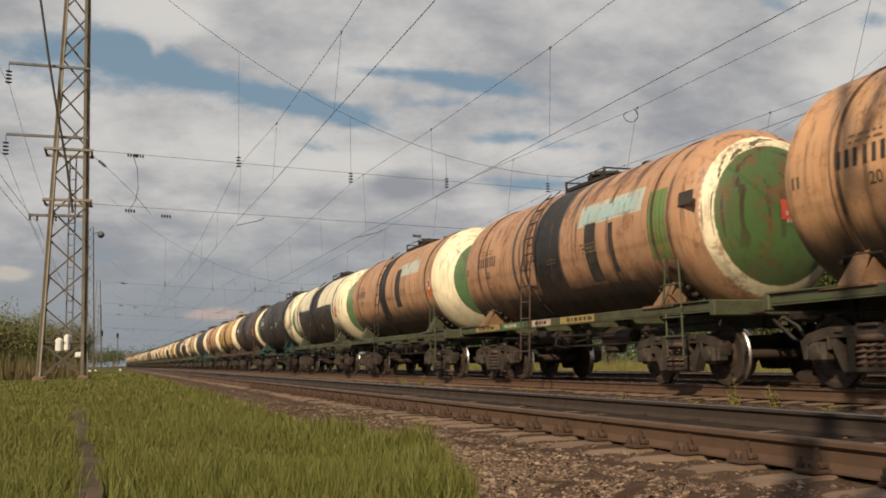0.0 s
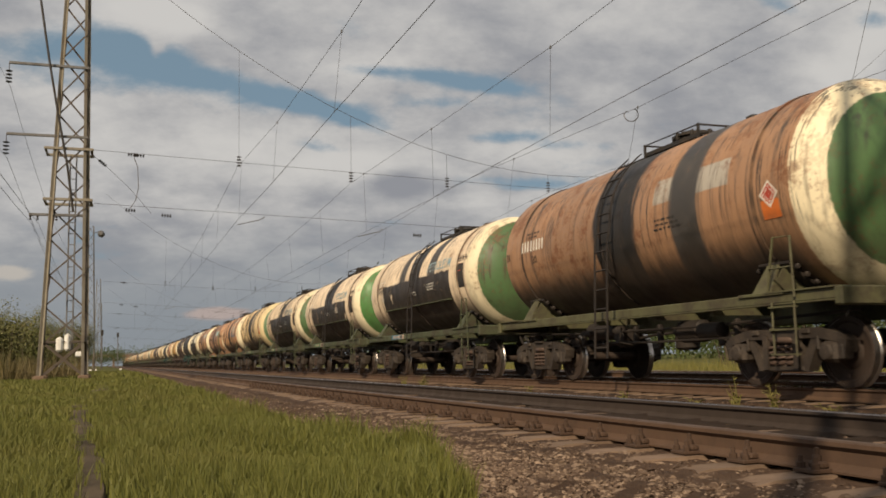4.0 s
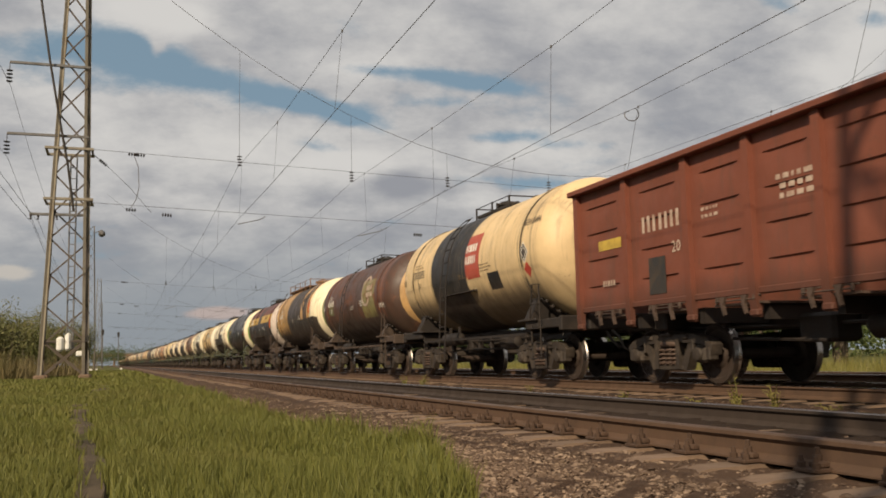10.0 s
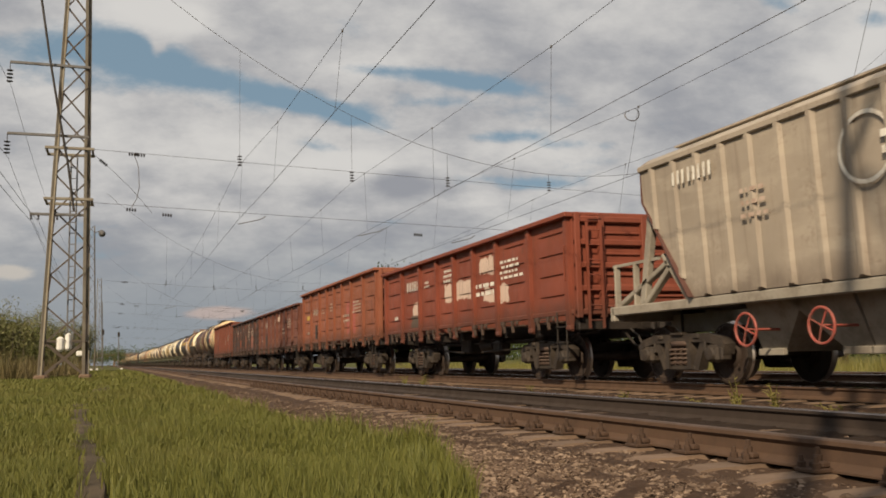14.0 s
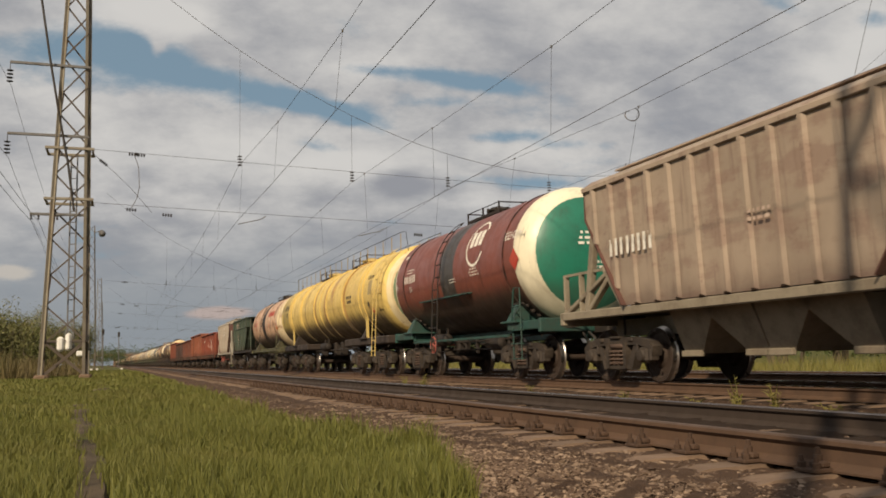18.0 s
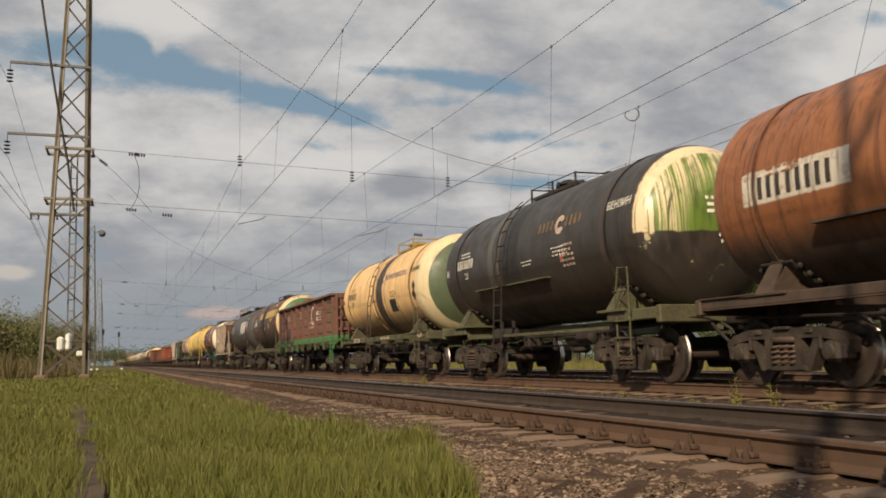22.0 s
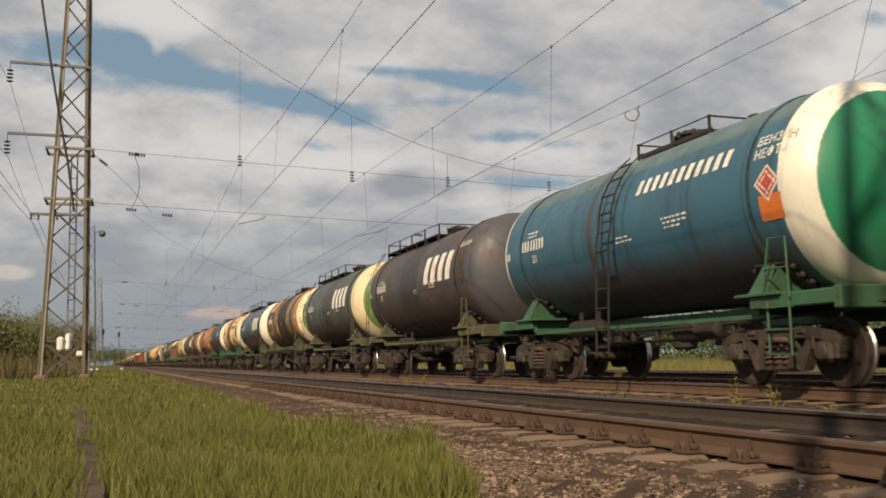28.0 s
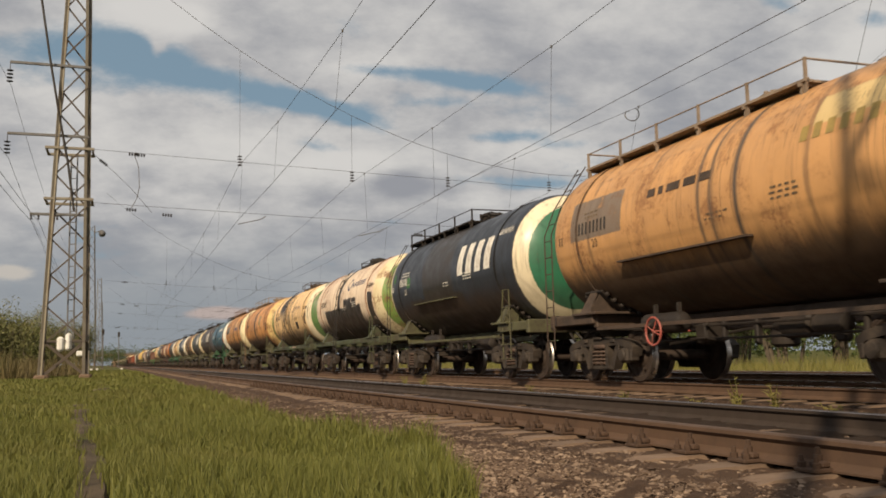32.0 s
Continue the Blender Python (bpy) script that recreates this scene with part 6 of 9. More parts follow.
def bush(name, x, y, z, w, h, leaves, mat, label, cat, size=0.10, trunks=6, seed=1):
    """Several tapered stems with side branches, and a crown of single leaves in loose clumps."""
    rnd = random.Random(seed)
    top = tagged(new(name), label, cat, "trees and bushes beside the line")
    top.matrix_basis = pose(x, y, z)
    g = Geo()
    tips = []
    for k in range(trunks):
        a = rnd.uniform(0, 2 * math.pi)
        r = rnd.uniform(0.0, 0.55) * w / 2
        p0 = Vector((r * math.cos(a) * 0.5, r * math.sin(a) * 0.5, -0.2))
        p2 = Vector((r * math.cos(a) * 1.6, r * math.sin(a) * 1.6, h * rnd.uniform(0.6, 0.95)))
        p1 = (p0 + p2) / 2 + Vector((rnd.uniform(-0.2, 0.2), rnd.uniform(-0.2, 0.2), h * 0.08))
        g.tube([p0, p1, p2], [0.035 * h / 2.5 + 0.02, 0.025 * h / 2.5 + 0.012, 0.008], 6)
        for j in range(7):
            t = rnd.uniform(0.25, 1.0)
            q = p0.lerp(p1, t * 2) if t < 0.5 else p1.lerp(p2, t * 2 - 1)
            b = q + Vector((rnd.uniform(-1, 1) * w * 0.30, rnd.uniform(-1, 1) * w * 0.30, rnd.uniform(0.05, 0.30) * h))
            g.tube([q, (q + b) / 2 + Vector((0, 0, 0.05 * h)), b], [0.014, 0.010, 0.004], 5)
            tips += [b, (q + b) / 2]
        tips.append(p2)
    put("trunk", g.mesh("trunk", 60), BARK, top)
    V, F = [], []
    for _ in range(leaves):
        c = rnd.choice(tips)
        p = c + Vector((rnd.gauss(0, 0.13) * w * 0.6, rnd.gauss(0, 0.13) * w * 0.6, rnd.gauss(0, 0.09) * h))
        p.z = max(p.z, 0.02)
        s = size * rnd.uniform(0.6, 1.4)
        m = Euler((rnd.uniform(-1.2, 1.2), rnd.uniform(-1.2, 1.2), rnd.uniform(0, 6.3))).to_matrix()
        b = len(V)
        for u, v in ((0, -1), (0.55, -0.1), (0, 1), (-0.55, -0.1)):
            q = m @ Vector((u * s, v * s, 0.12 * s * abs(u)))
            V.append(tuple(p + q))
        F.append((b, b + 1, b + 2, b + 3))
    me = bpy.data.meshes.new("crown")
    me.from_pydata(V, [], F)
    put("crown", me, mat, top)
    return top


B1 = "leafy green shrub with thin stems beside the line"
B2 = "dull brownish-green shrub growing in the meadow"
for k, (x, y, w, h, mat, lab) in enumerate([
        (-4.6, 42, 2.6, 2.6, LEAF_BROWN, B2), (-6.4, 44, 3.0, 2.9, LEAF_BROWN, B2), (-3.7, 48, 2.4, 2.5, LEAF_PALE, B1), (-8.6, 47, 3.4, 3.1, LEAF_BROWN, B2),
        (-5.4, 54, 3.2, 3.2, LEAF_PALE, B1), (-3.4, 66, 2.6, 3.0, LEAF_BROWN, B2), (-2.5, 76, 2.2, 3.6, LEAF_BROWN, B2), (-4.6, 72, 3.0, 3.8, LEAF_BROWN, B2), (-11, 52, 3.6, 3.3, LEAF_PALE, B1)]):
    bush("shrub", x, y, gz(x, y), w, h, 9500, mat, lab, "shrub", 0.042, 11, 20 + k)
for k, (x, y, w, h) in enumerate([(27, 13, 3.2, 2.4), (24.5, 20, 4.0, 5.2), (26.5, 26, 4.4, 5.6), (28, 31, 4.4, 6.3), (24.8, 30.5, 4.2, 5.6), (26, 35, 3.4, 3.6), (30, 41, 4.2, 3.0), (28, 50, 4.0, 3.5), (31, 60, 4.4, 3.6), (29, 8, 3.4, 2.8)]):
    bush("shrub", x, y, -0.1, w, h, 7000 if h < 4 else 20000, LEAF, B1, "shrub", 0.040 if h < 4 else 0.06, 7, 50 + k)
for k, (x, y, w, h) in enumerate([(26, 92, 4.5, 9.5), (29, 97, 4.2, 8.8), (34, 104, 5.0, 9.0)]):
    bush("tree", x, y, bend(y)[1], w, h, 2600, LEAF, "tall green deciduous tree behind the tracks", "tree", 0.17, 4, 80 + k)


def tall_grass():
    """The strip of uncut yellowish grass behind the far track."""
    rng = np.random.default_rng(19)
    n = 30000
    x, y = 17.2 + 8.5 * rng.random(n) ** 1.3, 4 + 66 * rng.random(n) ** 1.25
    h = rng.uniform(0.25, 0.75, n) * (0.8 + 0.3 * np.sin(x * 1.1) * np.sin(y * 0.6 + x))
    a, d, w = rng.uniform(0, 6.283, n), rng.uniform(0, 6.283, n), rng.uniform(0.006, 0.016, n)
    bx = np.array([bend(b)[0] for b in y])
    z = np.array([bend(b)[1] for b in y]) - 0.10
    lean = 0.35 * h
    V = np.stack([np.stack([x + bx - np.cos(a) * w, y - np.sin(a) * w, z], 1), np.stack([x + bx + np.cos(a) * w, y + np.sin(a) * w, z], 1),
                  np.stack([x + bx + np.cos(d) * lean, y + np.sin(d) * lean, z + h], 1)], 1).reshape(-1, 3)
    me = bpy.data.meshes.new("tall_grass")
    me.from_pydata(V.tolist(), [], (3 * np.arange(n)[:, None] + np.arange(3)).tolist())
    tagged(put("tall_grass", me, STRAW), "uncut yellowish-green grass behind the tracks", "grass", kind="stuff")


tall_grass()


def dry_stalks():
    """Last year's brown stalks that stand round the foot of the shrubs in the meadow."""
    rng = np.random.default_rng(23)
    n = 16000
    x, y = -3.0 - 9.0 * rng.random(n), 37.5 + 14 * rng.random(n) ** 1.4
    x += np.where(y > 46, 1.6, 0.0)
    h = rng.uniform(0.5, 1.35, n) * (0.8 + 0.35 * np.sin(x * 1.9) * np.sin(y * 0.9 + x))
    a, d, w = rng.uniform(0, 6.283, n), rng.uniform(0, 6.283, n), rng.uniform(0.008, 0.020, n)
    z = np.array([gz(p, q) for p, q in zip(x, y)]) - 0.05
    lean = 0.30 * h
    V = np.stack([np.stack([x - np.cos(a) * w, y - np.sin(a) * w, z], 1), np.stack([x + np.cos(a) * w, y + np.sin(a) * w, z], 1),
                  np.stack([x + np.cos(d) * lean, y + np.sin(d) * lean, z + h], 1)], 1).reshape(-1, 3)
    me = bpy.data.meshes.new("dry_stalks")
    me.from_pydata(V.tolist(), [], (3 * np.arange(n)[:, None] + np.arange(3)).tolist())
    tagged(put("dry_stalks", me, DRY), "brown dry stalks standing round the shrubs in the meadow", "dry grass", kind="stuff")


dry_stalks()


def weeds():
    """Single stalks growing between the tracks."""
    rnd = random.Random(31)
    g = Geo()
    for (x, y, h, n) in ((6.9, 9.4, 0.48, 9), (7.1, 8.9, 0.40, 10), (6.7, 9.9, 0.2, 6), (7.0, 7.9, 0.22, 6), (7.2, 12.5, 0.22, 6), (6.8, 15, 0.25, 6), (7.3, 22.5, 0.35, 10), (7.0, 23.2, 0.3, 10)):
        for _ in range(n):
            a, l = rnd.uniform(0, 6.3), rnd.uniform(0.4, 1.0) * h
            d = Vector((math.cos(a), math.sin(a), 0)) * l * rnd.uniform(0.1, 0.5)
            p = Vector((x + rnd.uniform(-0.06, 0.06), y + rnd.uniform(-0.06, 0.06), -0.05))
            g.tube([p, p + d * 0.4 + Vector((0, 0, l * 0.6)), p + d + Vector((0, 0, l))], [0.006, 0.005, 0.002], 4)
            for j in range(5):
                q = p + d * (j / 5) + Vector((0, 0, l * (0.3 + 0.14 * j)))
                e = Vector((rnd.uniform(-1, 1), rnd.uniform(-1, 1), 0.4)) * 0.05
                g.add([tuple(q), tuple(q + e + Vector((0.012, 0, 0))), tuple(q + e * 1.8), tuple(q + e - Vector((0.012, 0, 0)))], [(0, 1, 2, 3)])
    ob = put("weeds", g.mesh("weeds"), STRAW)
    tagged(ob, "thin green weeds growing in the ballast between the tracks", "weeds", kind="stuff")


weeds()

# ---------------------------------------------------------------- masts and overhead line
LATTICE = plain("lattice_rust", (0.095, 0.075, 0.058), 0.75, 0.0, (0.08, 0.06, 0.045), 0.5, 2.0, 0.2)
MAST = plain("mast_paint", (0.245, 0.220, 0.170), 0.7, 0.0, (0.13, 0.09, 0.06), 0.55, 1.5, 0.2)
GALV = plain("dull_galvanised", (0.17, 0.165, 0.16), 0.6, 0.5, (0.08, 0.07, 0.06), 0.5, 3.0)
WIRE = plain("weathered_wire", (0.12, 0.11, 0.10), 0.55, 0.6, (0.04, 0.035, 0.03), 0.5, 3.0, 0.0)
PORCELAIN = plain("dark_insulator", (0.045, 0.04, 0.038), 0.3, 0.0, (0.09, 0.08, 0.07), 0.3, 8.0, 0.05)
WHITE_BOX = plain("white_enamel", (0.72, 0.71, 0.66), 0.5, 0.0, (0.4, 0.36, 0.3), 0.4, 4.0)


def angle_bar(g, a, b, w=0.09, t=0.012):
    """An L-section between two points."""
    a, b = Vector(a), Vector(b)
    d = (b - a)
    q = d.to_track_quat("Z", "X").to_matrix()
    m = (a + b) / 2
    for ox, oy, sx, sy in ((w / 2, 0, w, t), (0, w / 2, t, w)):
        vs = []
        for zz in (-d.length / 2, d.length / 2):
            for xx, yy in ((-sx / 2, -sy / 2), (sx / 2, -sy / 2), (sx / 2, sy / 2), (-sx / 2, sy / 2)):
                vs.append(tuple(m + q @ Vector((xx + ox, yy + oy, zz))))
        g.add(vs, [(0, 3, 2, 1), (4, 5, 6, 7), (0, 1, 5, 4), (1, 2, 6, 5), (2, 3, 7, 6), (3, 0, 4, 7)])


def mast(x0, x1, xt0, xt1, y, depth, zb, zt, panels, label, thick=1.0):
    """A four-legged lattice mast. x0, x1: feet on the field and track side; xt0, xt1: the same at the top."""
    top = tagged(new("lattice_mast"), label, "mast", "overhead line masts")
    cx = (x0 + x1) / 2
    top.matrix_basis = pose(cx, y, zb)
    h = zt - zb

    def corner(sx, sy, t):
        a, b = (x0, xt0) if sx < 0 else (x1, xt1)
        dep = depth * (1 - 0.58 * t)
        return Vector((a + (b - a) * t - cx, sy * dep / 2, h * t))

    for sx in (-1, 1):
        for sy in (-1, 1):
            g = Geo()
            angle_bar(g, corner(sx, sy, 0), corner(sx, sy, 1), 0.11 * thick * -sx, 0.016 * thick)
            put("leg", g.mesh("leg"), MAST, top)
    ts = [0.0]
    for k in range(panels):
        ts.append(1 - (1 - ts[-1]) * (1 - 1.25 / (panels - k * 0.35 + 0.6)) if False else (k + 1) / panels)
    ts = [1 - (1 - t) ** 1.18 for t in ts]
    faces = [((-1, -1), (1, -1)), ((-1, 1), (1, 1)), ((-1, -1), (-1, 1)), ((1, -1), (1, 1))]
    for fi, (p, q) in enumerate(faces):
        g = Geo()
        for k in range(panels):
            a, b = ts[k], ts[k + 1]
            if k < 1:
                mid = (corner(*p, (a + b) / 2) + corner(*q, (a + b) / 2)) / 2
                for c in (corner(*p, a), corner(*q, a), corner(*p, b), corner(*q, b)):
                    angle_bar(g, c, mid, 0.06 * thick, 0.009 * thick)
                angle_bar(g, corner(*p, b), corner(*q, b), 0.06 * thick, 0.009)
            elif k % 2 == fi % 2:
                angle_bar(g, corner(*p, a), corner(*q, b), 0.055 * thick, 0.009 * thick)
            else:
                angle_bar(g, corner(*q, a), corner(*p, b), 0.055 * thick, 0.009 * thick)
        put("lattice", g.mesh("lattice"), LATTICE, top)
    for sx in (-1, 1):
        for sy in (-1, 1):
            c = corner(sx, sy, 0)
            put("footing", Geo().box(c.x, c.y, -0.10, 0.42, 0.42, 0.4, 0.05).mesh("footing", 30), CONCRETE, top)
    return top


def insulator_geo(g, p, d, n=4, r=0.085, pitch=0.11):
    """A string of n sheds from p along d."""
    p, d = Vector(p), Vector(d).normalized()
    q = d.to_track_quat("Z", "X").to_matrix()
    for k in range(n):
        vs, prof = [], [(0.0, 0.025), (0.02, r), (0.045, r * 0.9), (0.07, 0.03)]
        b = len(g.v)
        for s, rr in prof:
            for j in range(10):
                a = 2 * math.pi * j / 10
                vs.append(tuple(p + q @ Vector((rr * math.cos(a), rr * math.sin(a), s + k * pitch))))
        fs = [(i * 10 + j, i * 10 + (j + 1) % 10, (i + 1) * 10 + (j + 1) % 10, (i + 1) * 10 + j) for i in range(3) for j in range(10)]
        g.add(vs, fs)
    return p + d * n * pitch


def arm(parent, x_from, x_to, y, z, mat, name="cross_arm", w=0.09):
    g = Geo()
    g.box((x_from + x_to) / 2, y, z, abs(x_to - x_from), w, w * 1.1, 0.01)
    return put(name, g.mesh(name, 30), mat, parent)


M1 = mast(-2.63, -1.10, -1.93, -1.30, 38.0, 1.6, 0.28, 17.0, 15, "tall tan-painted steel lattice mast standing in the grass")
CX1 = (-2.63 - 1.10) / 2


def dress_mast():
    """Cross-arms, insulators, clamps, cabinet and cable of the near mast; poses in its own space."""
    zb = 0.28
    for (z, xt) in ((12.12, -3.98), (9.38, -4.0)):
        a = arm(M1, -1.15 - CX1, xt - CX1, -0.55, z - zb, GALV)
        g = Geo()
        g.tube([(xt - CX1, -0.55, z - zb), (xt - CX1, -0.55, z - zb - 0.3)], 0.015, 5)
        insulator_geo(g, (xt - CX1, -0.55, z - zb - 0.3), (0, 0, -1), 4, 0.12, 0.14)
        put("insulator_string", g.mesh("insulator_string", 60), PORCELAIN, a)
    a = arm(M1, -1.15 - CX1, -3.15 - CX1, -0.6, 6.35 - zb, GALV)
    for xx in (-3.1, -2.85, -2.2):
        g = Geo()
        insulator_geo(g, (xx - CX1, -0.6, 6.3 - zb), (0, 0, -1), 2, 0.05, 0.09)
        put("insulator_string", g.mesh("insulator_string", 60), PORCELAIN, a)
    for z in (8.9, 6.95):
        g = Geo()
        for yy in (-0.62, 0.62):
            g.box(0.05, yy, z - zb, 1.75, 0.10, 0.10, 0.01)
        for xx in (-0.78, 0.86):
            g.box(xx, 0, z - zb, 0.08, 1.3, 0.08, 0.01)
        put("collar", g.mesh("collar", 30), MAST, M1)
    # counterweight guide, cable down the mast, white cabinets at its foot
    g = Geo()
    for xx in (0.10, 0.32):
        g.tube([(xx, -0.4, 1.0), (xx, -0.4, 8.4)], 0.03, 6)
    for k in range(18):
        g.box(0.21, -0.4, 1.2 + 0.42 * k, 0.24, 0.03, 0.03)
    put("ladder", g.mesh("ladder", 40), GALV, M1)
    g = Geo()
    g.tube([(-1.25, -0.9, 15.5), (-0.72, -0.8, 12.0), (-0.34, -0.75, 9.8), (0.0, -0.72, 8.0), (0.25, -0.7, 6.2)], 0.045, 6)
    put("cable", g.mesh("cable", 60), BLACK, M1)
    for b in ((-0.10, -0.75, 1.22, 0.26, 0.25, 0.55, 0.08), (0.17, -0.72, 1.30, 0.22, 0.22, 0.66, 0.08), (0.58, -0.7, 0.86, 0.26, 0.2, 0.20, 0.04)):
        put("cabinet", Geo().box(*b).mesh("cabinet", 30), WHITE_BOX, M1)


dress_mast()


def jumpers():
    """The slack jumper cable and the stay with its insulator beside the near mast."""
    g = Geo().tube([(0.5, 37.9, 8.9), (0.68, 37.9, 8.4), (0.72, 37.9, 7.6), (0.62, 37.9, 7.1), (0.42, 37.9, 6.75)], 0.014, 5)
    ob = put("jumper_cable", g.mesh("jumper_cable", 60), WIRE)
    tagged(ob, "slack dark jumper cable hanging between the span cables", "overhead cable", "overhead wires over the tracks")
    g = Geo().tube([(-1.2, 37.9, 9.0), (-0.75, 37.9, 8.62)], 0.010, 5)
    end = insulator_geo(g, (-0.75, 37.9, 8.62), (0.75, 0, -0.62), 4, 0.07, 0.09)
    g.tube([tuple(end), (0.4, 37.9, 7.55), (1.2, 37.9, 6.6)], 0.008, 5)
    ob = put("stay_wire", g.mesh("stay_wire", 60), WIRE)
    tagged(ob, "thin stay wire with an insulator beside the mast", "overhead wire", "overhead wires over the tracks")


jumpers()


def wire_pts(x0, pts, n=6):
    """A hanging wire through supports (y, z, sag to the next)."""
    out = []
    for (y0, z0, s), (y1, z1, _) in zip(pts, pts[1:]):
        for k in range(n):
            t = k / n
            y = y0 + (y1 - y0) * t
            bx, bz, h = bend(y)
            out.append((x0 + bx, y, z0 + (z1 - z0) * t - 4 * s * t * (1 - t) + bz))
    y, z, _ = pts[-1]
    bx, bz, h = bend(y)
    out.append((x0 + bx, y, z + bz))
    return out


def at_y(pts, y):
    for a, b in zip(pts, pts[1:]):
        if a[1] <= y <= b[1]:
            t = (y - a[1]) / (b[1] - a[1])
            return tuple(a[i] + (b[i] - a[i]) * t for i in range(3))
    return pts[-1]


SPAN = [-22.0, 38.0, 98.0, 158.0, 218.0, 278.0]


def overhead(x_m, x_c, near_m, near_c, z_m, z_c, sag, drop_from=12.0, step=8.7):
    """Messenger, contact wire and droppers over one track; near_m, near_c: (y, z) in the nearest span."""
    mess = [(x_m, y, z) for y, z in near_m[:-1]] + wire_pts(x_m, [(y, near_m[-1][1] if y < 40 else z_m, sag) for y in SPAN[1:]], 12)
    cont = [(x_c, y, z) for y, z in near_c[:-1]] + wire_pts(x_c, [(y, near_c[-1][1] if y < 40 else z_c, 0.06) for y in SPAN[1:]], 8)
    top = put("overhead_wire", Geo().tube(cont, 0.007, 5).mesh("contact_wire", 60), WIRE)
    tagged(top, "thin dark overhead contact wire above the track", "overhead wire", "overhead wires over the tracks")
    put("messenger_wire", Geo().tube(mess, 0.0065, 5).mesh("messenger_wire", 60), WIRE, top)
    y = drop_from
    while y < 150:
        a, b = at_y(mess, y), at_y(cont, y + 0.8)
        put("dropper", Geo().tube([a, b], 0.0045, 4).mesh("dropper", 60), WIRE, top)
        g = Geo().box(*a, 0.03, 0.06, 0.06)
        put("clamp", g.mesh("clamp"), GALV, top)
        y += step
    return top


overhead(4.54, 4.54, [(-22, 8.7), (-4, 7.95), (10, 7.78), (17.5, 7.86), (19.3, 7.84), (28, 7.98), (38, 8.62)],
         [(-22, 6.1), (13, 6.16), (20, 6.24), (29.7, 6.28), (38, 6.42)], 8.6, 6.3, 0.80, 10.6, 8.7)
overhead(9.29, 9.59, [(-22, 8.4), (0, 7.75), (15.75, 7.74), (18.7, 7.72), (26.9, 7.89), (38, 8.18)],
         [(-22, 5.9), (10.7, 5.85), (19.4, 5.86), (27.7, 5.84), (38, 5.94)], 8.15, 5.88, 0.48, 10.1, 8.6)
overhead(13.6, 13.6, [(-22, 8.2), (5, 7.5), (13.84, 7.48), (22.1, 7.51), (32.2, 7.93), (38, 8.08)],
         [(-22, 5.7), (13, 5.63), (20, 5.66), (38, 5.7)], 8.1, 5.66, 0.68, 13.5, 8.6)
overhead(18.5, 18.5, [(-22, 8.2), (8, 7.6), (38, 8.1)], [(-22, 5.7), (38, 5.7)], 8.1, 5.7, 0.6, 14.0, 8.6)


def cross_span(y, detail):
    """The bearing cable and two fixing cables across the tracks, with insulators."""
    bx, bz, _ = bend(y)
    xl, xr = -1.2 + bx, (41.0 if detail else 25.5) + bx

    def bear(x):
        u = (x - bx - 19.5) / 20.7
        return 8.9 + 8.9 * u * u + bz
    pts = [(xl + (xr - xl) * k / 40, y, bear(xl + (xr - xl) * k / 40)) for k in range(41)]
    top = put("cross_span_cable", Geo().tube(pts, 0.010, 5).mesh("bearing_cable", 60), WIRE)
    tagged(top, "sagging steel cross-span cable with insulators over the tracks", "overhead cable", "overhead wires over the tracks")
    for z0, z1, nm in ((9.05, 8.1, "upper_fixing_cable"), (6.95, 6.05, "lower_fixing_cable")):
        p = [(xl + (xr - xl) * k / 12, y, (z0 + (z1 - z0) * min(1.0, k / 8)) + bz - 0.1 * math.sin(math.pi * k / 12)) for k in range(13)]
        put(nm, Geo().tube(p, 0.008, 5).mesh(nm, 60), WIRE, top)
    for xm, zm in ((4.60, 8.6), (9.29, 8.15), (13.6, 8.1), (18.5, 8.1)):
        xm += bx
        zt = bear(xm)
        g = Geo()
        g.tube([(xm, y, zt), (xm, y, zm + bz + 0.48)], 0.008, 4)
        insulator_geo(g, (xm, y, zm + bz + 0.05), (0, 0, 1), 4, 0.10, 0.12)
        put("insulator_string", g.mesh("insulator_string", 60), PORCELAIN, top)
    for xx, zz in ((0.3, 8.93), (0.55, 8.92), (0.25, 6.72), (1.6, 6.55), (12.0, 6.0)):
        g = Geo()
        insulator_geo(g, (xx + bx, y, zz + bz), (1, 0, -0.06), 4, 0.08, 0.10)
        put("insulator_string", g.mesh("insulator_string", 60), PORCELAIN, top)
    # registration arms that hold the contact wires
    for xm, z in ((4.55, 6.25), (9.55, 5.88), (13.7, 5.66)):
        g = Geo()
        g.tube([(xm + bx, y, z + bz), (xm + 0.9 + bx, y, z + bz + 0.22), (xm + 1.1 + bx, y, z + bz + 0.35)], 0.018, 5)
        put("registration_arm", g.mesh("registration_arm", 60), GALV, top)


for yy in SPAN[1:5]:
    cross_span(yy, yy < 40)

for k, yy in enumerate(SPAN[2:5]):
    bx, bz, _ = bend(yy)
    far_mast = mast(-3.2 + bx, -1.95 + bx, -2.85 + bx, -2.3 + bx, yy, 1.4, 0.15 + bz, 14.5, 13, "slender tan steel lattice mast farther along the line", 0.55)
    if k == 0:
        g = Geo().tube([(0.3, -0.3, 13.6), (1.0, -0.4, 13.9)], 0.04, 6)
        lamp_arm = put("lamp_arm", g.mesh("lamp_arm", 40), GALV, far_mast)
        g = Geo().lathe([(-0.25, 0.14), (-0.1, 0.26), (0.2, 0.34), (0.24, 0.30)], "y", 14, (1.0, -0.5, 13.55))
        put("floodlight", g.mesh("floodlight", 40), GALV, lamp_arm)
mast(41.0, 42.5, 41.3, 42.1, 38.0, 1.6, -0.05, 17.0, 12, "steel lattice mast on the far side of the tracks", 0.9)
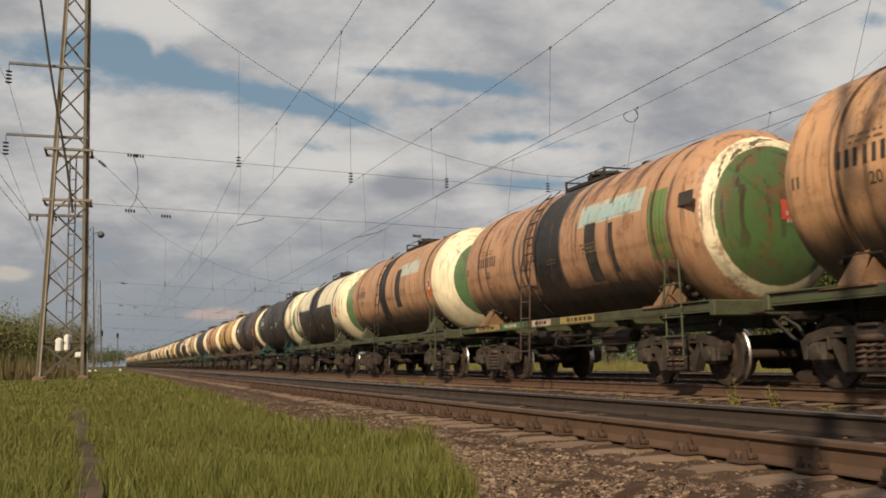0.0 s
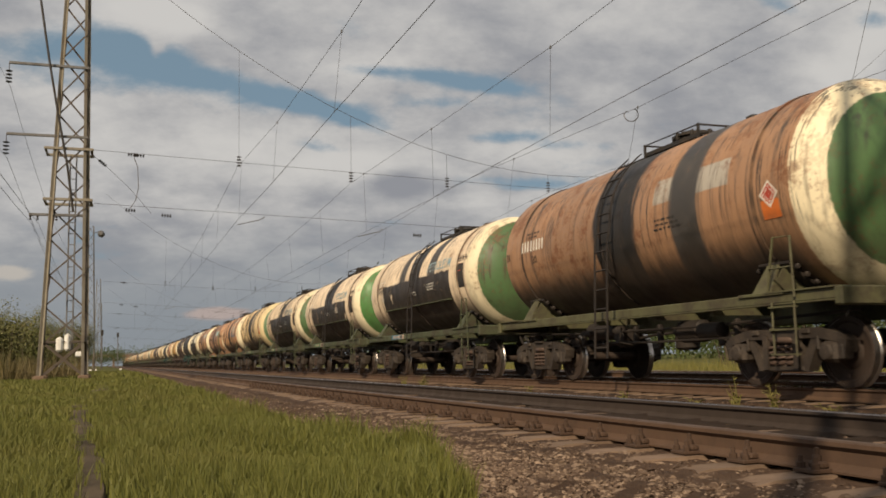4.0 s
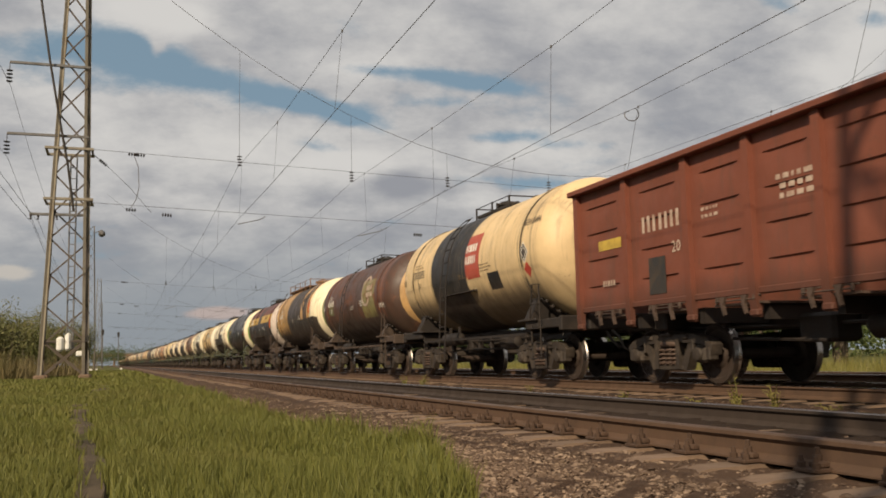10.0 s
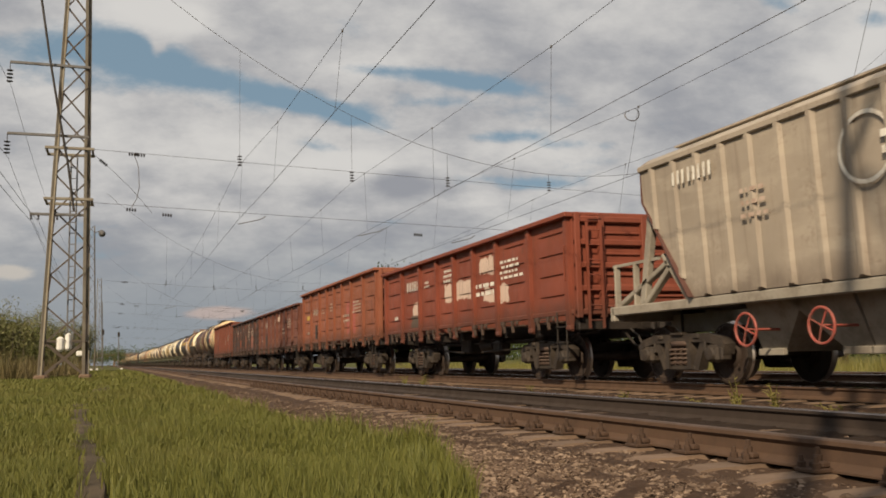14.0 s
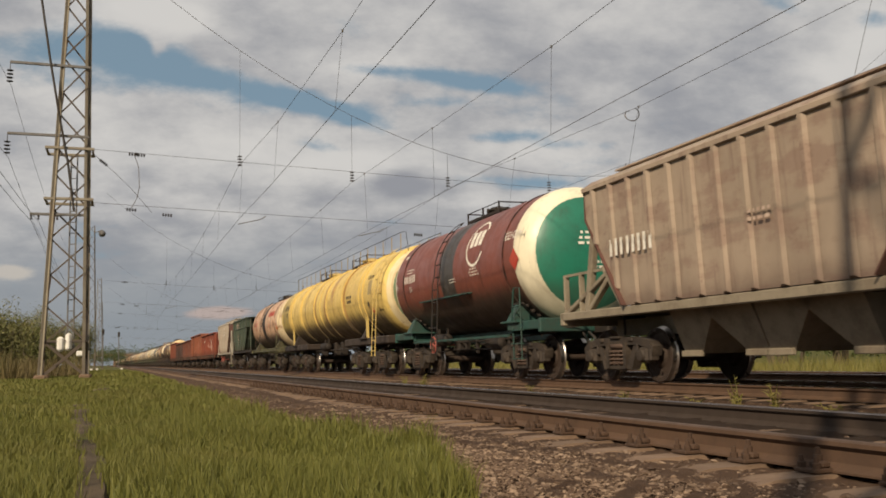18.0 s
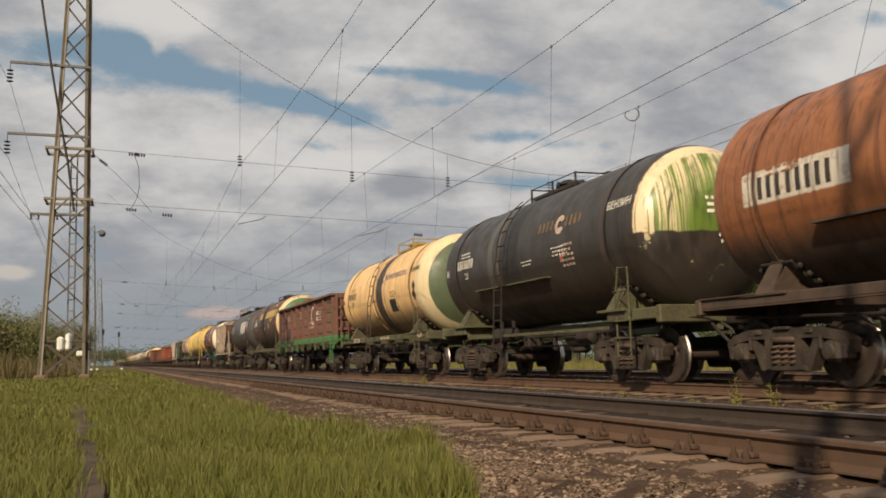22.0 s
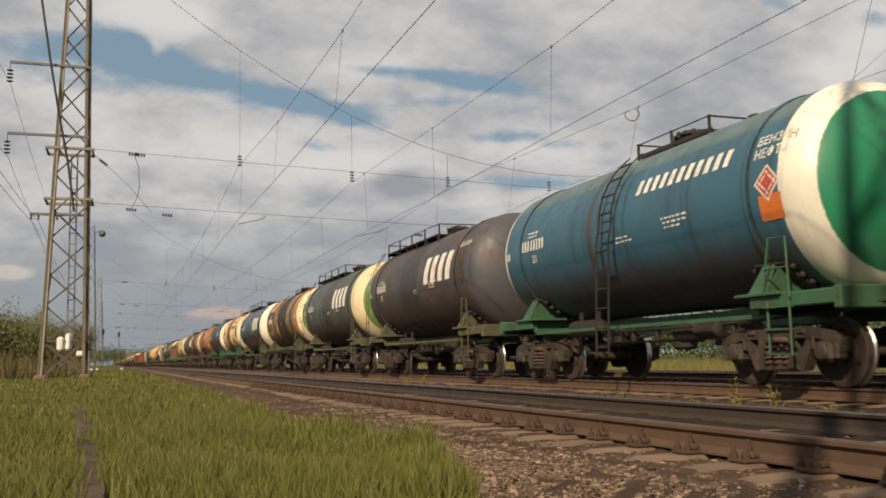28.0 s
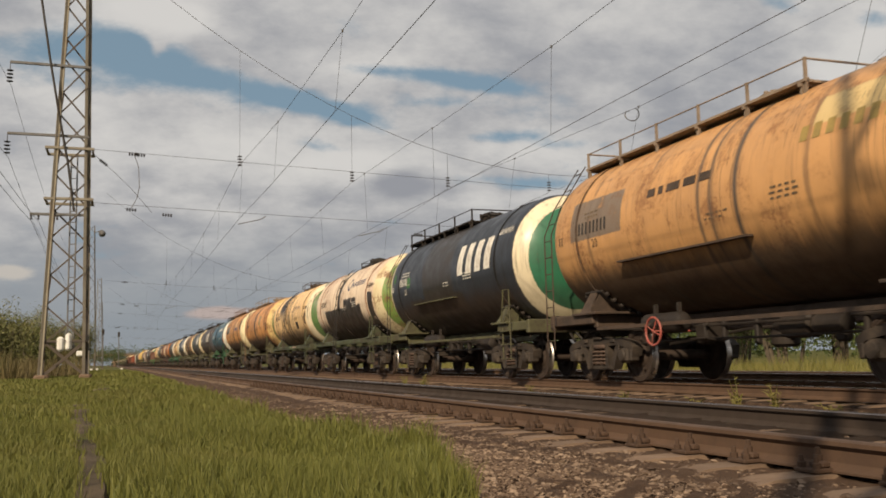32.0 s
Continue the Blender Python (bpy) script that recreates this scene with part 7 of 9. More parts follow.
# the mast behind the camera whose lattice shadow falls on rails and passing wagons
mast(-2.63, -1.10, -1.93, -1.30, -3.0, 1.6, -0.05, 17.0, 13, "tall steel lattice mast beside the footpath", 1.2)


def side_wires():
    """Feeder wires on the field side of the masts."""
    for xx, z, s in ((-3.98, 11.35, 1.3), (-4.0, 8.55, 1.2), (-3.1, 6.1, 0.8), (-2.85, 6.1, 0.8)):
        p = wire_pts(xx, [(y, z, s) for y in SPAN], 10)
        ob = put("feeder_wire", Geo().tube(p, 0.008, 5).mesh("feeder_wire", 60), WIRE)
        tagged(ob, "thin feeder wire hanging along the line of masts", "overhead wire", "overhead wires over the tracks")
    g = Geo()
    loop = [(13.6 + 0.18 * math.sin(2 * math.pi * k / 16), 22.3 + 0.02 * k, 7.36 - 0.16 * (1 - math.cos(2 * math.pi * k / 16)) + 0.16) for k in range(17)]
    g.tube(loop, 0.014, 5)
    ob = put("wire_loop", g.mesh("wire_loop", 60), WIRE)
    tagged(ob, "small coiled loop of wire hanging from the messenger", "wire loop", "overhead wires over the tracks")


side_wires()


def far_things():
    """Signals, cabinets and a low station building where the line runs out of sight."""
    for (x, y, h, lab) in ((-4.2, 150, 6.0, "thin grey signal post beside the line"), (-2.0, 175, 7.0, "thin grey signal post beside the line"), (1.0, 205, 7.5, "thin grey signal post beside the line")):
        b = bend(y)
        s = tagged(new("signal_post"), lab, "signal", "signals along the line")
        s.matrix_basis = pose(x + b[0], y, b[1])
        put("post", Geo().tube([(0, 0, -0.1), (0, 0, h)], 0.09, 8).mesh("post", 40), GALV, s)
        put("signal_head", Geo().box(0, -0.15, h - 0.5, 0.45, 0.25, 1.0, 0.08).mesh("signal_head", 30), BLACK, s)
    for (x, y) in ((-2.6, 110), (-2.1, 112), (0.6, 120), (0.2, 74)):
        b = bend(y)
        g = Geo().box(0, 0, 0.45, 0.7, 0.5, 0.9, 0.05)
        g.box(0, 0, 0.93, 0.8, 0.6, 0.08, 0.02)
        ob = put("relay_cabinet", g.mesh("relay_cabinet", 30), WHITE_BOX, None, pose(x + b[0], y, b[1] - 0.02, 0, 0, 0) @ Matrix.Scale(0.42 if y > 100 else 0.24, 4))
        tagged(ob, "small white trackside relay cabinet", "relay cabinet", "trackside cabinets")


far_things()


def road_bridge():
    """The low grey road bridge that crosses the line far off."""
    b = bend(420)
    br = tagged(new("road_bridge"), "low grey concrete road bridge across the line, far off", "bridge")
    br.matrix_basis = pose(b[0], 420, b[1])
    put("deck", Geo().box(22, 0, 4.7, 54, 7, 0.9, 0.1).mesh("deck", 30), CONCRETE, br)
    for yy in (-3.3, 3.3):
        put("parapet", Geo().box(22, yy, 5.5, 54, 0.2, 0.7).mesh("parapet"), GALV, br)
    for xx in (-4.6, 3.4, 24, 46):
        put("pier", Geo().box(xx, 0, 2.0, 0.9, 5, 4.6, 0.1).mesh("pier", 30), CONCRETE, br)


road_bridge()


def far_woods():
    """The low belt of trees on the horizon."""
    rnd = random.Random(77)
    V, F = [], []

    def clump(cx, cy, cz, r):
        for _ in range(210):
            p = Vector((rnd.gauss(0, 0.5), rnd.gauss(0, 0.5), rnd.gauss(0, 0.45))) * r
            s = r * rnd.uniform(0.035, 0.09)
            m = Euler((rnd.uniform(0, 3), rnd.uniform(0, 3), rnd.uniform(0, 6))).to_matrix()
            b = len(V)
            for u, v in ((0, -1), (0.8, 0), (0, 1), (-0.8, 0)):
                q = m @ Vector((u * s, v * s, 0))
                V.append((cx + p.x + q.x, cy + p.y + q.y, max(0, cz + p.z + q.z)))
            F.append((b, b + 1, b + 2, b + 3))
    for k in range(230):
        x = rnd.uniform(-160, 40)
        y = rnd.uniform(380, 470)
        h = rnd.uniform(3, 6)
        clump(x, y, h * 0.55 + 2.5, h * 0.75)
    for k in range(200):
        y = rnd.uniform(-40, 330)
        x = 62 + rnd.uniform(0, 20) + y * 0.05
        h = rnd.uniform(4, 7)
        clump(x, y, h * 0.5, h * 0.65)
    me = bpy.data.meshes.new("far_woods")
    me.from_pydata(V, [], F)
    tagged(put("far_woods", me, LEAF), "dark green belt of trees on the horizon", "woods", kind="stuff")


far_woods()

# ---------------------------------------------------------------- the train
CREAM, TAN, OCHRE = (0.62, 0.46, 0.25), (0.52, 0.29, 0.145), (0.60, 0.36, 0.12)
WHITE, OFFW, RING = (0.82, 0.69, 0.50), (0.74, 0.59, 0.39), (0.80, 0.70, 0.48)
G1, G2, G4 = (0.075, 0.145, 0.055), (0.14, 0.24, 0.05), (0.09, 0.11, 0.04)
TAR, SOOT, BROWN = (0.018, 0.016, 0.015), (0.045, 0.040, 0.036), (0.085, 0.055, 0.038)
GREY = (0.075, 0.075, 0.078)
SLACK = {}
TRAIN = []      # (thing, length over couplers)


def add(w, length=12.02, slack=0.0):
    """slack: how far the couplings let it run ahead of its even place."""
    TRAIN.append((w, length))
    SLACK[len(TRAIN) - 1] = slack
    return w


def number_marks(col, small=None, h=0.30, haz=True, phi=0, seed=1, code=""):
    """The usual writing on a tank: running number as bars, brake weight, area code, small notes, hazard signs."""
    small = small or (FADED_INK if col == BLACK_PAINT else col)
    ms = [(rects_geo(digits(8, h * 0.76)), 3.85, phi, col), word("20", 0.22, 3.35, phi - 10, small), (rects_geo(lines(2, 0.7, 0.032, 0.05, seed + 3)), 3.7, phi + 14, small),
          (rects_geo(lines(3, 0.7, 0.030, 0.045, seed)), -1.4, -3, small), (rects_geo(lines(2, 0.5, 0.028, 0.045, seed + 1)), 0.1, -8, small)]
    ms.append(word(code, 0.24, 4.72, phi - 4, small) if code else (rects_geo(digits(2, 0.16, 9)), 4.66, phi - 4, small))
    if haz:
        ms += [(diamond(0.19), -4.30, -4, WHITE_PAINT), (diamond(0.15), -4.30, -3.9, RED_PAINT), (rects_geo([(0, 0, 0.36, 0.26)]), -4.12, -17, ORANGE_PAINT)]
    return ms


def word(text, size, y, phi, col, width=None):
    return shared(("word", text, size, width), lambda: text_geo(text, size, width)), y, phi, col


def blocks(n, w, h, gap, y, phi, col, lean=0.0):
    """A trade name as plain blocks of its letters' size."""
    vs, fs = rects_geo([(i * (w + gap), 0, w, h) for i in range(n)])
    return ([(u + v * lean, v) for u, v in vs], fs), y, phi, col


def emblem(r, y, phi, col, w=0.07):
    """A round emblem as a plain open ring."""
    vs, fs = [], []
    for k in range(25):
        a = radians(30 + 300 * k / 24)
        vs += [(r * math.cos(a), r * math.sin(a)), ((r - w) * math.cos(a), (r - w) * math.sin(a))]
    fs = [(2 * k, 2 * k + 1, 2 * k + 3, 2 * k + 2) for k in range(24)]
    return (vs, fs), y, phi, col


def rect(w, h, y, phi, col):
    return rects_geo([(0, 0, w, h)]), y, phi, col


def flatm(item, z):
    """The same mark for a flat wall: at height z in place of an angle."""
    geo, y, phi, col = item
    return geo, y, z, col


def head_notes(w, half, za, col, seed=1):
    """Small unreadable notes on the rear head."""
    shell = [c for c in w.children if c.name.startswith("tank_shell")][0]
    vs, fs = rects_geo([(x - 0.45, y, a, b) for x, y, a, b in lines(3, 0.9, 0.06, 0.06, seed)] + [(x - 0.2, y - 0.65, a, b) for x, y, a, b in lines(2, 0.55, 0.06, 0.05, seed + 1)])
    put("lettering", on_head((vs, fs), 0.1, 0.40, half), col, shell)
    return w


def head_plate(w):
    """A small red notice on the rear head, with two rows of pale writing."""
    shell = [c for c in w.children if c.name.startswith("tank_shell")][0]
    plate = put("notice", on_head(rects_geo([(0.1 * i, 0.08 * k, 0.1, 0.08) for i in range(5) for k in range(4)]), -0.05, -0.10, 5.36), RED_PAINT, shell)
    vs, fs = rects_geo([(x + 0.07, y + 0.07, a, b) for x, y, a, b in lines(2, 0.36, 0.07, 0.05, 4)])
    me = on_head((vs, fs), -0.05, -0.10, 5.36)
    me.transform(Matrix.Translation((0, -0.006, 0)))
    put("lettering", me, PALE_PAINT, plate)
    return w


def plain_tank(k, style, base, label, ringc, disc, bands, low, seed, frame, walk_len=None, **kw):
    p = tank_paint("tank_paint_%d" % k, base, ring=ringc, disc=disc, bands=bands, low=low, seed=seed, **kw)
    return p, style, label, frame, walk_len


# paints and labels of the tanks that lead the train, far off from the start
LEAD = [
    plain_tank(1, "A", TAN, "tan tank wagon with a dark spilled band and green end", (4.72, RING), (1.12, G1), [(0.9, 0.45, TAR), (-1.4, 0.15, TAR)], [], 3, GREEN_FRAME, tint=BROWN),
    plain_tank(2, "A", WHITE, "white tank wagon with a black lower coat and green end", (4.6, RING), (1.2, G1), [(0.6, 0.9, TAR)], [(-3.6, 3.4, 0.15)], 5, GREEN_FRAME, tint=BROWN),
    plain_tank(3, "A", OFFW, "cream tank wagon with black spills and grey-green end", (4.7, RING), (1.2, G1), [(0.2, 1.2, SOOT)], [(-4.0, 3.0, 0.2)], 7, GREEN_FRAME, tint=BROWN),
    plain_tank(4, "A", BROWN, "dark brown tank wagon with white-ringed green end", (4.9, RING), (1.25, G1), [(0.4, 0.9, TAR)], [], 9, BROWN_FRAME),
    plain_tank(5, "B", SOOT, "sooty black tank wagon with a cream and green rear end", (4.5, RING), (1.2, G1), [(0.0, 0.7, TAR)], [], 11, TEAL_FRAME),
    plain_tank(6, "A", OCHRE, "yellow-ochre tank wagon with dark streaks", (4.7, RING), (1.1, G4), [(0.5, 0.5, TAR)], [], 13, BROWN_FRAME, tint=BROWN),
    plain_tank(7, "A", CREAM, "cream tank wagon with a black band round its middle", (4.6, RING), (1.2, G1), [(0.6, 0.5, TAR)], [], 15, GREEN_FRAME, tint=BROWN),
]


DECK = plain("weathered_deck_planks", (0.27, 0.21, 0.155), 0.85, 0.0, (0.12, 0.085, 0.06), 0.7, 3.0)
RUSTY_FRAME = plain("rusty_bracket_paint", (0.20, 0.115, 0.062), 0.7, 0.0, (0.085, 0.045, 0.026), 0.85, 3.0)
BLUE_SIGN = plain("faded_blue_plate", (0.06, 0.20, 0.30), 0.6, 0.0, (0.15, 0.14, 0.10), 0.6, 4.0)


def make_train():
    # the leading wagons, copies of seven kinds
    order = [2, 5, 4, 6, 1, 5, 7, 3, 4, 6, 2, 7, 1, 3, 7, 2, 4, 6, 3, 1, 7, 5, 2, 3, 6, 1, 4, 7, 2, 3, 1, 2]
    for k in reversed(order):
        p, style, label, frame, wl = LEAD[k - 1]
        add(tank_wagon("w", p, label, style, frame, number_marks(BLACK_PAINT if sum(p.diffuse_color[:3]) > 0 and k in (1, 2, 3, 6, 7) else WHITE_PAINT, seed=k), walk_len=wl))
    # W-1
    p = tank_paint("paint_tan_label", (0.42, 0.24, 0.13), BROWN, 0.7, [(1.0, 0.38, TAR)], [], (4.55, RING), (1.05, G1), patch=[(-3.2, -1.2, 0.35, 0.75, (0.45, 0.47, 0.42))], seed=21)
    add(tank_wagon("w", p, "tan tank wagon with a black band, pale label and green end", marks=number_marks(BLACK_PAINT, seed=2) + [rect(0.5, 1.2, -0.9, -22, BLACK_PAINT)], ladder_y=1.1))
    # W0
    p = tank_paint("paint_brown_label", (0.40, 0.225, 0.125), BROWN, 0.85, [(0.55, 0.62, TAR), (1.6, 0.1, SOOT), (2.2, 0.08, SOOT), (-0.55, 0.10, SOOT, 0.55), (-1.15, 0.16, (0.05, 0.028, 0.018), 0.95), (-1.9, 0.22, (0.05, 0.028, 0.018), 1.0), (-2.7, 0.12, (0.06, 0.03, 0.018), 0.85)], [(-3.0, 2.6, -0.82)], None, [(1.30, RING), (1.12, (0.062, 0.118, 0.036))], rust=0.3,
                   patch=[(-3.6, -1.3, 0.28, 0.70, (0.42, 0.46, 0.40)), (-4.35, -3.85, -0.6, 0.55, (0.13, 0.21, 0.06))], seed=23)
    add(head_plate(tank_wagon("w", p, "worn tan tank wagon, black band, pale label, streaked green end",
                              marks=number_marks(BLACK_PAINT, seed=3, haz=False) + [blocks(9, 0.17, 0.26, 0.05, -1.5, 13, CYAN_PAINT), rect(0.42, 1.1, -1.6, -30, BLACK_PAINT),
                                                                                   rect(0.16, 0.9, -2.5, -26, BLACK_PAINT), rect(0.40, 0.22, -4.72, 6, BLACK_PAINT)],
                              ladder_y=1.25, plates=[(3.6, 1.5, OLD_YELLOW, BROWN_FRAME), (2.1, 1.2, GREEN_PAINT, PALE_PAINT), (0.6, 0.9, PALE_PAINT, BLACK_PAINT), (-1.0, 1.4, OLD_YELLOW, BROWN_FRAME)], tank_mat=BROWN_FRAME, za=2.64, saddle_mat=RUSTY_FRAME)))
    # W1
    p = tank_paint("paint_tan_band", TAN, BROWN, 0.7, [(0.25, 0.60, TAR), (-1.25, 0.25, TAR), (1.5, 0.06, SOOT), (2.0, 0.05, SOOT)], [], (4.70, RING), (1.20, (0.17, 0.20, 0.055)), rust=0.15,
                   patch=[(-3.75, -1.7, 0.15, 0.60, (0.42, 0.33, 0.22)), (-3.6, -1.7, 0.85, 1.1, (0.5, 0.4, 0.28))], seed=25)
    add(head_notes(tank_wagon("w", p, "tan tank wagon with black bands and blue lettering",
                              marks=number_marks(BLACK_PAINT, seed=4) + [word("PETROLEUM", 0.40, -1.85, -8, BLUE_PAINT, 1.75)], ladder_y=1.1, za=2.68, saddle_mat=RUSTY_FRAME), 5.36, 2.72, CYAN_PAINT, 6))
    # W2
    p = tank_paint("paint_cream_drips", (0.68, 0.50, 0.26), SOOT, 0.28, [(0.22, 0.66, TAR), (-0.75, 0.12, TAR), (-1.05, 0.06, TAR), (-1.35, 0.16, TAR), (-1.75, 0.07, TAR), (1.75, 0.16, TAR)], [], (4.45, (0.66, 0.53, 0.30)), (1.30, (0.11, 0.18, 0.09)), seed=27)
    add(head_notes(tank_wagon("w", p, "cream-yellow tank wagon with black drips, on a green frame", frame=GREEN_FRAME, marks=number_marks(BLACK_PAINT, seed=5, code="72"), ladder_y=1.15, plates=[(0.4, 1.3, GREEN_PAINT, PALE_PAINT), (2.8, 0.9, OLIVE_FRAME, PALE_PAINT)]), 5.36, 2.72, WHITE_PAINT, 8), 12.02, 0.08)
    # W3, W4, W5
    for k, (z, band, sd) in enumerate((((0.30), [(0.35, 0.55, SOOT)], 31), ((0.22), [(0.25, 0.75, TAR)], 33), ((0.25), [(0.3, 0.5, TAR), (-1.3, 0.35, SOOT), (1.5, 0.3, SOOT)], 35))):
        p = tank_paint("paint_white_petrol_%d" % k, (0.76, 0.61, 0.43) if k else OFFW, (0.085, 0.050, 0.032), 0.68 + 0.15 * (k == 2), band, [(-3.3, 3.2, z - 0.05)], (4.55, RING),
                       (1.28, G1 if k != 1 else (0.07, 0.20, 0.05)), rust=0.12, grime_shade=0.7, seed=sd)
        ms = number_marks(BLACK_PAINT, WHITE_PAINT, seed=6 + k, haz=False, code="62") + [word("PETROLEUM", 0.38, -1.45, 11, FADED_BLUE, 1.9), word("НЕФТЬ", 0.20, -3.45, 13, BLACK_PAINT), rect(0.42, 0.62, -3.95, -14, BLACK_PAINT), rect(0.2, 0.2, -4.05, 3, RED_PAINT)]
        add(head_notes(tank_wagon("w", p, "off-white tank wagon with blue lettering and a tarred black belly", frame=GREEN_FRAME, marks=ms, ladder_y=0.15, shelf=(-3.2, 3.0), r=1.45, za=2.67,
                                  plates=[(2.6 - 0.4 * k, 1.1, BLUE_SIGN if k == 2 else GREEN_PAINT, PALE_PAINT), (1.3, 0.5, PALE_PAINT, BLACK_PAINT)]), 5.36, 2.67, WHITE_PAINT, 10 + k), 12.02, 0.16 + 0.02 * k)
    # W6
    p = tank_paint("paint_brown_worn", (0.33, 0.185, 0.10), SOOT, 0.8, [(0.4, 0.7, TAR), (-1.8, 0.4, SOOT)], [], (4.7, RING), (1.2, G1), rust=0.4, patch=[(-3.4, -1.4, 0.2, 0.6, (0.4, 0.36, 0.3))], seed=37)
    add(tank_wagon("w", p, "rusty brown tank wagon with dark spills", frame=OLIVE_FRAME, marks=number_marks(WHITE_PAINT, BLACK_PAINT, seed=9), ladder_y=0.6), 12.02, 0.14)
    # W7
    p = tank_paint("paint_white_two", WHITE, SOOT, 0.5, [(0.45, 0.5, TAR)], [(-3.2, -0.1, 0.1)], (4.5, RING), (1.25, (0.06, 0.19, 0.06)), rust=0.1, grime_shade=0.8, seed=39)
    add(tank_wagon("w", p, "off-white tank wagon with blue lettering and a tarred black belly", frame=GREEN_FRAME, marks=number_marks(BLACK_PAINT, seed=10) + [word("PETROLEUM", 0.42, -1.3, 14, BLUE_PAINT, 1.9)], ladder_y=0.8), 12.02, 0.07)
    # W8
    p = tank_paint("paint_yellow_cream", (0.63, 0.45, 0.21), SOOT, 0.40, [(0.65, 0.42, TAR)], [], (4.35, (0.72, 0.66, 0.5)), (1.22, (0.075, 0.135, 0.06)), patch=[(-2.1, -1.2, 0.5, 1.0, TAR), (-2.2, -1.45, -0.75, -0.35, TAR)], seed=41)
    add(head_notes(tank_wagon("w", p, "yellow tank wagon with blue lettering and black-streaked white end", frame=OLIVE_FRAME,
                              marks=number_marks(BLACK_PAINT, seed=11) + [word("PETROLEUM", 0.42, -0.85, 8, BLUE_PAINT, 2.2), word("НЕФТЬ", 0.2, -3.3, 16, BLACK_PAINT)], ladder_y=0.65), 5.36, 2.72, WHITE_PAINT, 14))
    # W9
    p = tank_paint("paint_white_rust", WHITE, (0.14, 0.075, 0.045), 0.55, [(0.45, 0.55, (0.06, 0.042, 0.032)), (-0.3, 0.25, (0.22, 0.13, 0.08))], [(-2.9, 3.2, -0.1), (-2.6, -0.2, 0.2)], (4.45, RING), (1.32, (0.085, 0.19, 0.05)), rust=0.2, grime_shade=0.9, seed=43)
    add(head_notes(tank_wagon("w", p, "off-white tank wagon with rust-edged black belly and blue lettering", frame=GREEN_FRAME,
                              marks=number_marks(WHITE_PAINT, seed=12, haz=False) + [word("PETROLEUM", 0.38, -0.95, 17, BLUE_PAINT, 1.4), word("НЕФТЬ", 0.17, -3.95, 16, BLACK_PAINT),
                                                                                  (diamond(0.17), -4.2, 4, RED_PAINT), (diamond(0.15), -4.25, -10, WHITE_PAINT), (diamond(0.12), -4.25, -10.1, RED_PAINT)], ladder_y=1.05, shelf=(-1.5, 2.8)), 5.36, 2.72, CYAN_PAINT, 16))
    # W10
    p = tank_paint("paint_black_grey", GREY, TAR, 0.6, [(0.6, 0.5, TAR)], [], (4.7, RING), (1.25, G2), rim=None, dark=(0.12, (0.024, 0.022, 0.021), 0.05), gloss=0.42, seed=45)
    add(head_notes(tank_wagon("w", p, "black and dark grey tank wagon with a cream-ringed green end", "B", GREEN_FRAME,
                              number_marks(YELLOW_PAINT, WHITE_PAINT, seed=13, haz=False) + [word("НЕФТЬ", 0.25, -3.65, 20, WHITE_PAINT), (diamond(0.22), -4.25, 6, WHITE_PAINT),
                                                                                          (diamond(0.18), -4.3, -8, RED_PAINT)], ladder_y=0.25, za=2.70), 5.36, 2.7, CYAN_PAINT, 18))
    # W11
    p = tank_paint("paint_maroon_stripe", (0.15, 0.048, 0.030), TAR, 0.4, [(0.45, 0.6, SOOT)], [], (4.55, (0.55, 0.47, 0.40)), (1.22, (0.10, 0.10, 0.05)), stripe=(0.18, 0.62, -4.6, 5.4, (0.46, 0.29, 0.06)),
                   dark=(0.18, (0.025, 0.022, 0.020), 0.03), rust=0.15, seed=47)
    add(head_notes(tank_wagon("w", p, "maroon tank wagon with a yellow stripe above a black lower half", "B", BROWN_FRAME,
                              number_marks(WHITE_PAINT, seed=15, code="62", haz=False, phi=8) + [word("БЕНЗИН", 0.22, -2.0, 14, BLACK_PAINT), (diamond(0.24), -4.05, 8, RED_PAINT), rect(0.42, 0.36, -3.9, -8, ORANGE_PAINT)],
                              ladder_y=1.3, shelf=(-1.4, 2.8), r=1.48, za=2.67), 5.36, 2.67, GREEN_PAINT, 20))
    # W12
    p = tank_paint("paint_ochre_spill", (0.56, 0.33, 0.12), TAR, 0.3, [(0.05, 1.75, (0.034, 0.024, 0.017)), (-2.7, 0.5, (0.06, 0.04, 0.024))], [(-5.0, 1.2, -0.25)], (4.25, RING), (1.12, (0.12, 0.14, 0.05)), grime_shade=0.9, seed=49)
    add(tank_wagon("w", p, "ochre tank wagon with wide black spill and long walkway", "B", BROWN_FRAME,
                   number_marks(WHITE_PAINT, seed=16, haz=False) + [(diamond(0.22), -3.75, 16, RED_PAINT), rect(0.36, 0.5, -3.6, -2, ORANGE_PAINT), emblem(0.46, -2.75, 22, BLACK_PAINT, 0.17), blocks(5, 0.13, 0.2, 0.05, -2.5, 20, BLACK_PAINT)],
                   r=1.55, za=2.74, ladder_y=4.9, walk_len=5.6, top_mat=plain("rusty_platform", (0.26, 0.15, 0.085), 0.8, 0.0, (0.09, 0.06, 0.04), 0.6, 2.5), tank_mat=BROWN_FRAME))
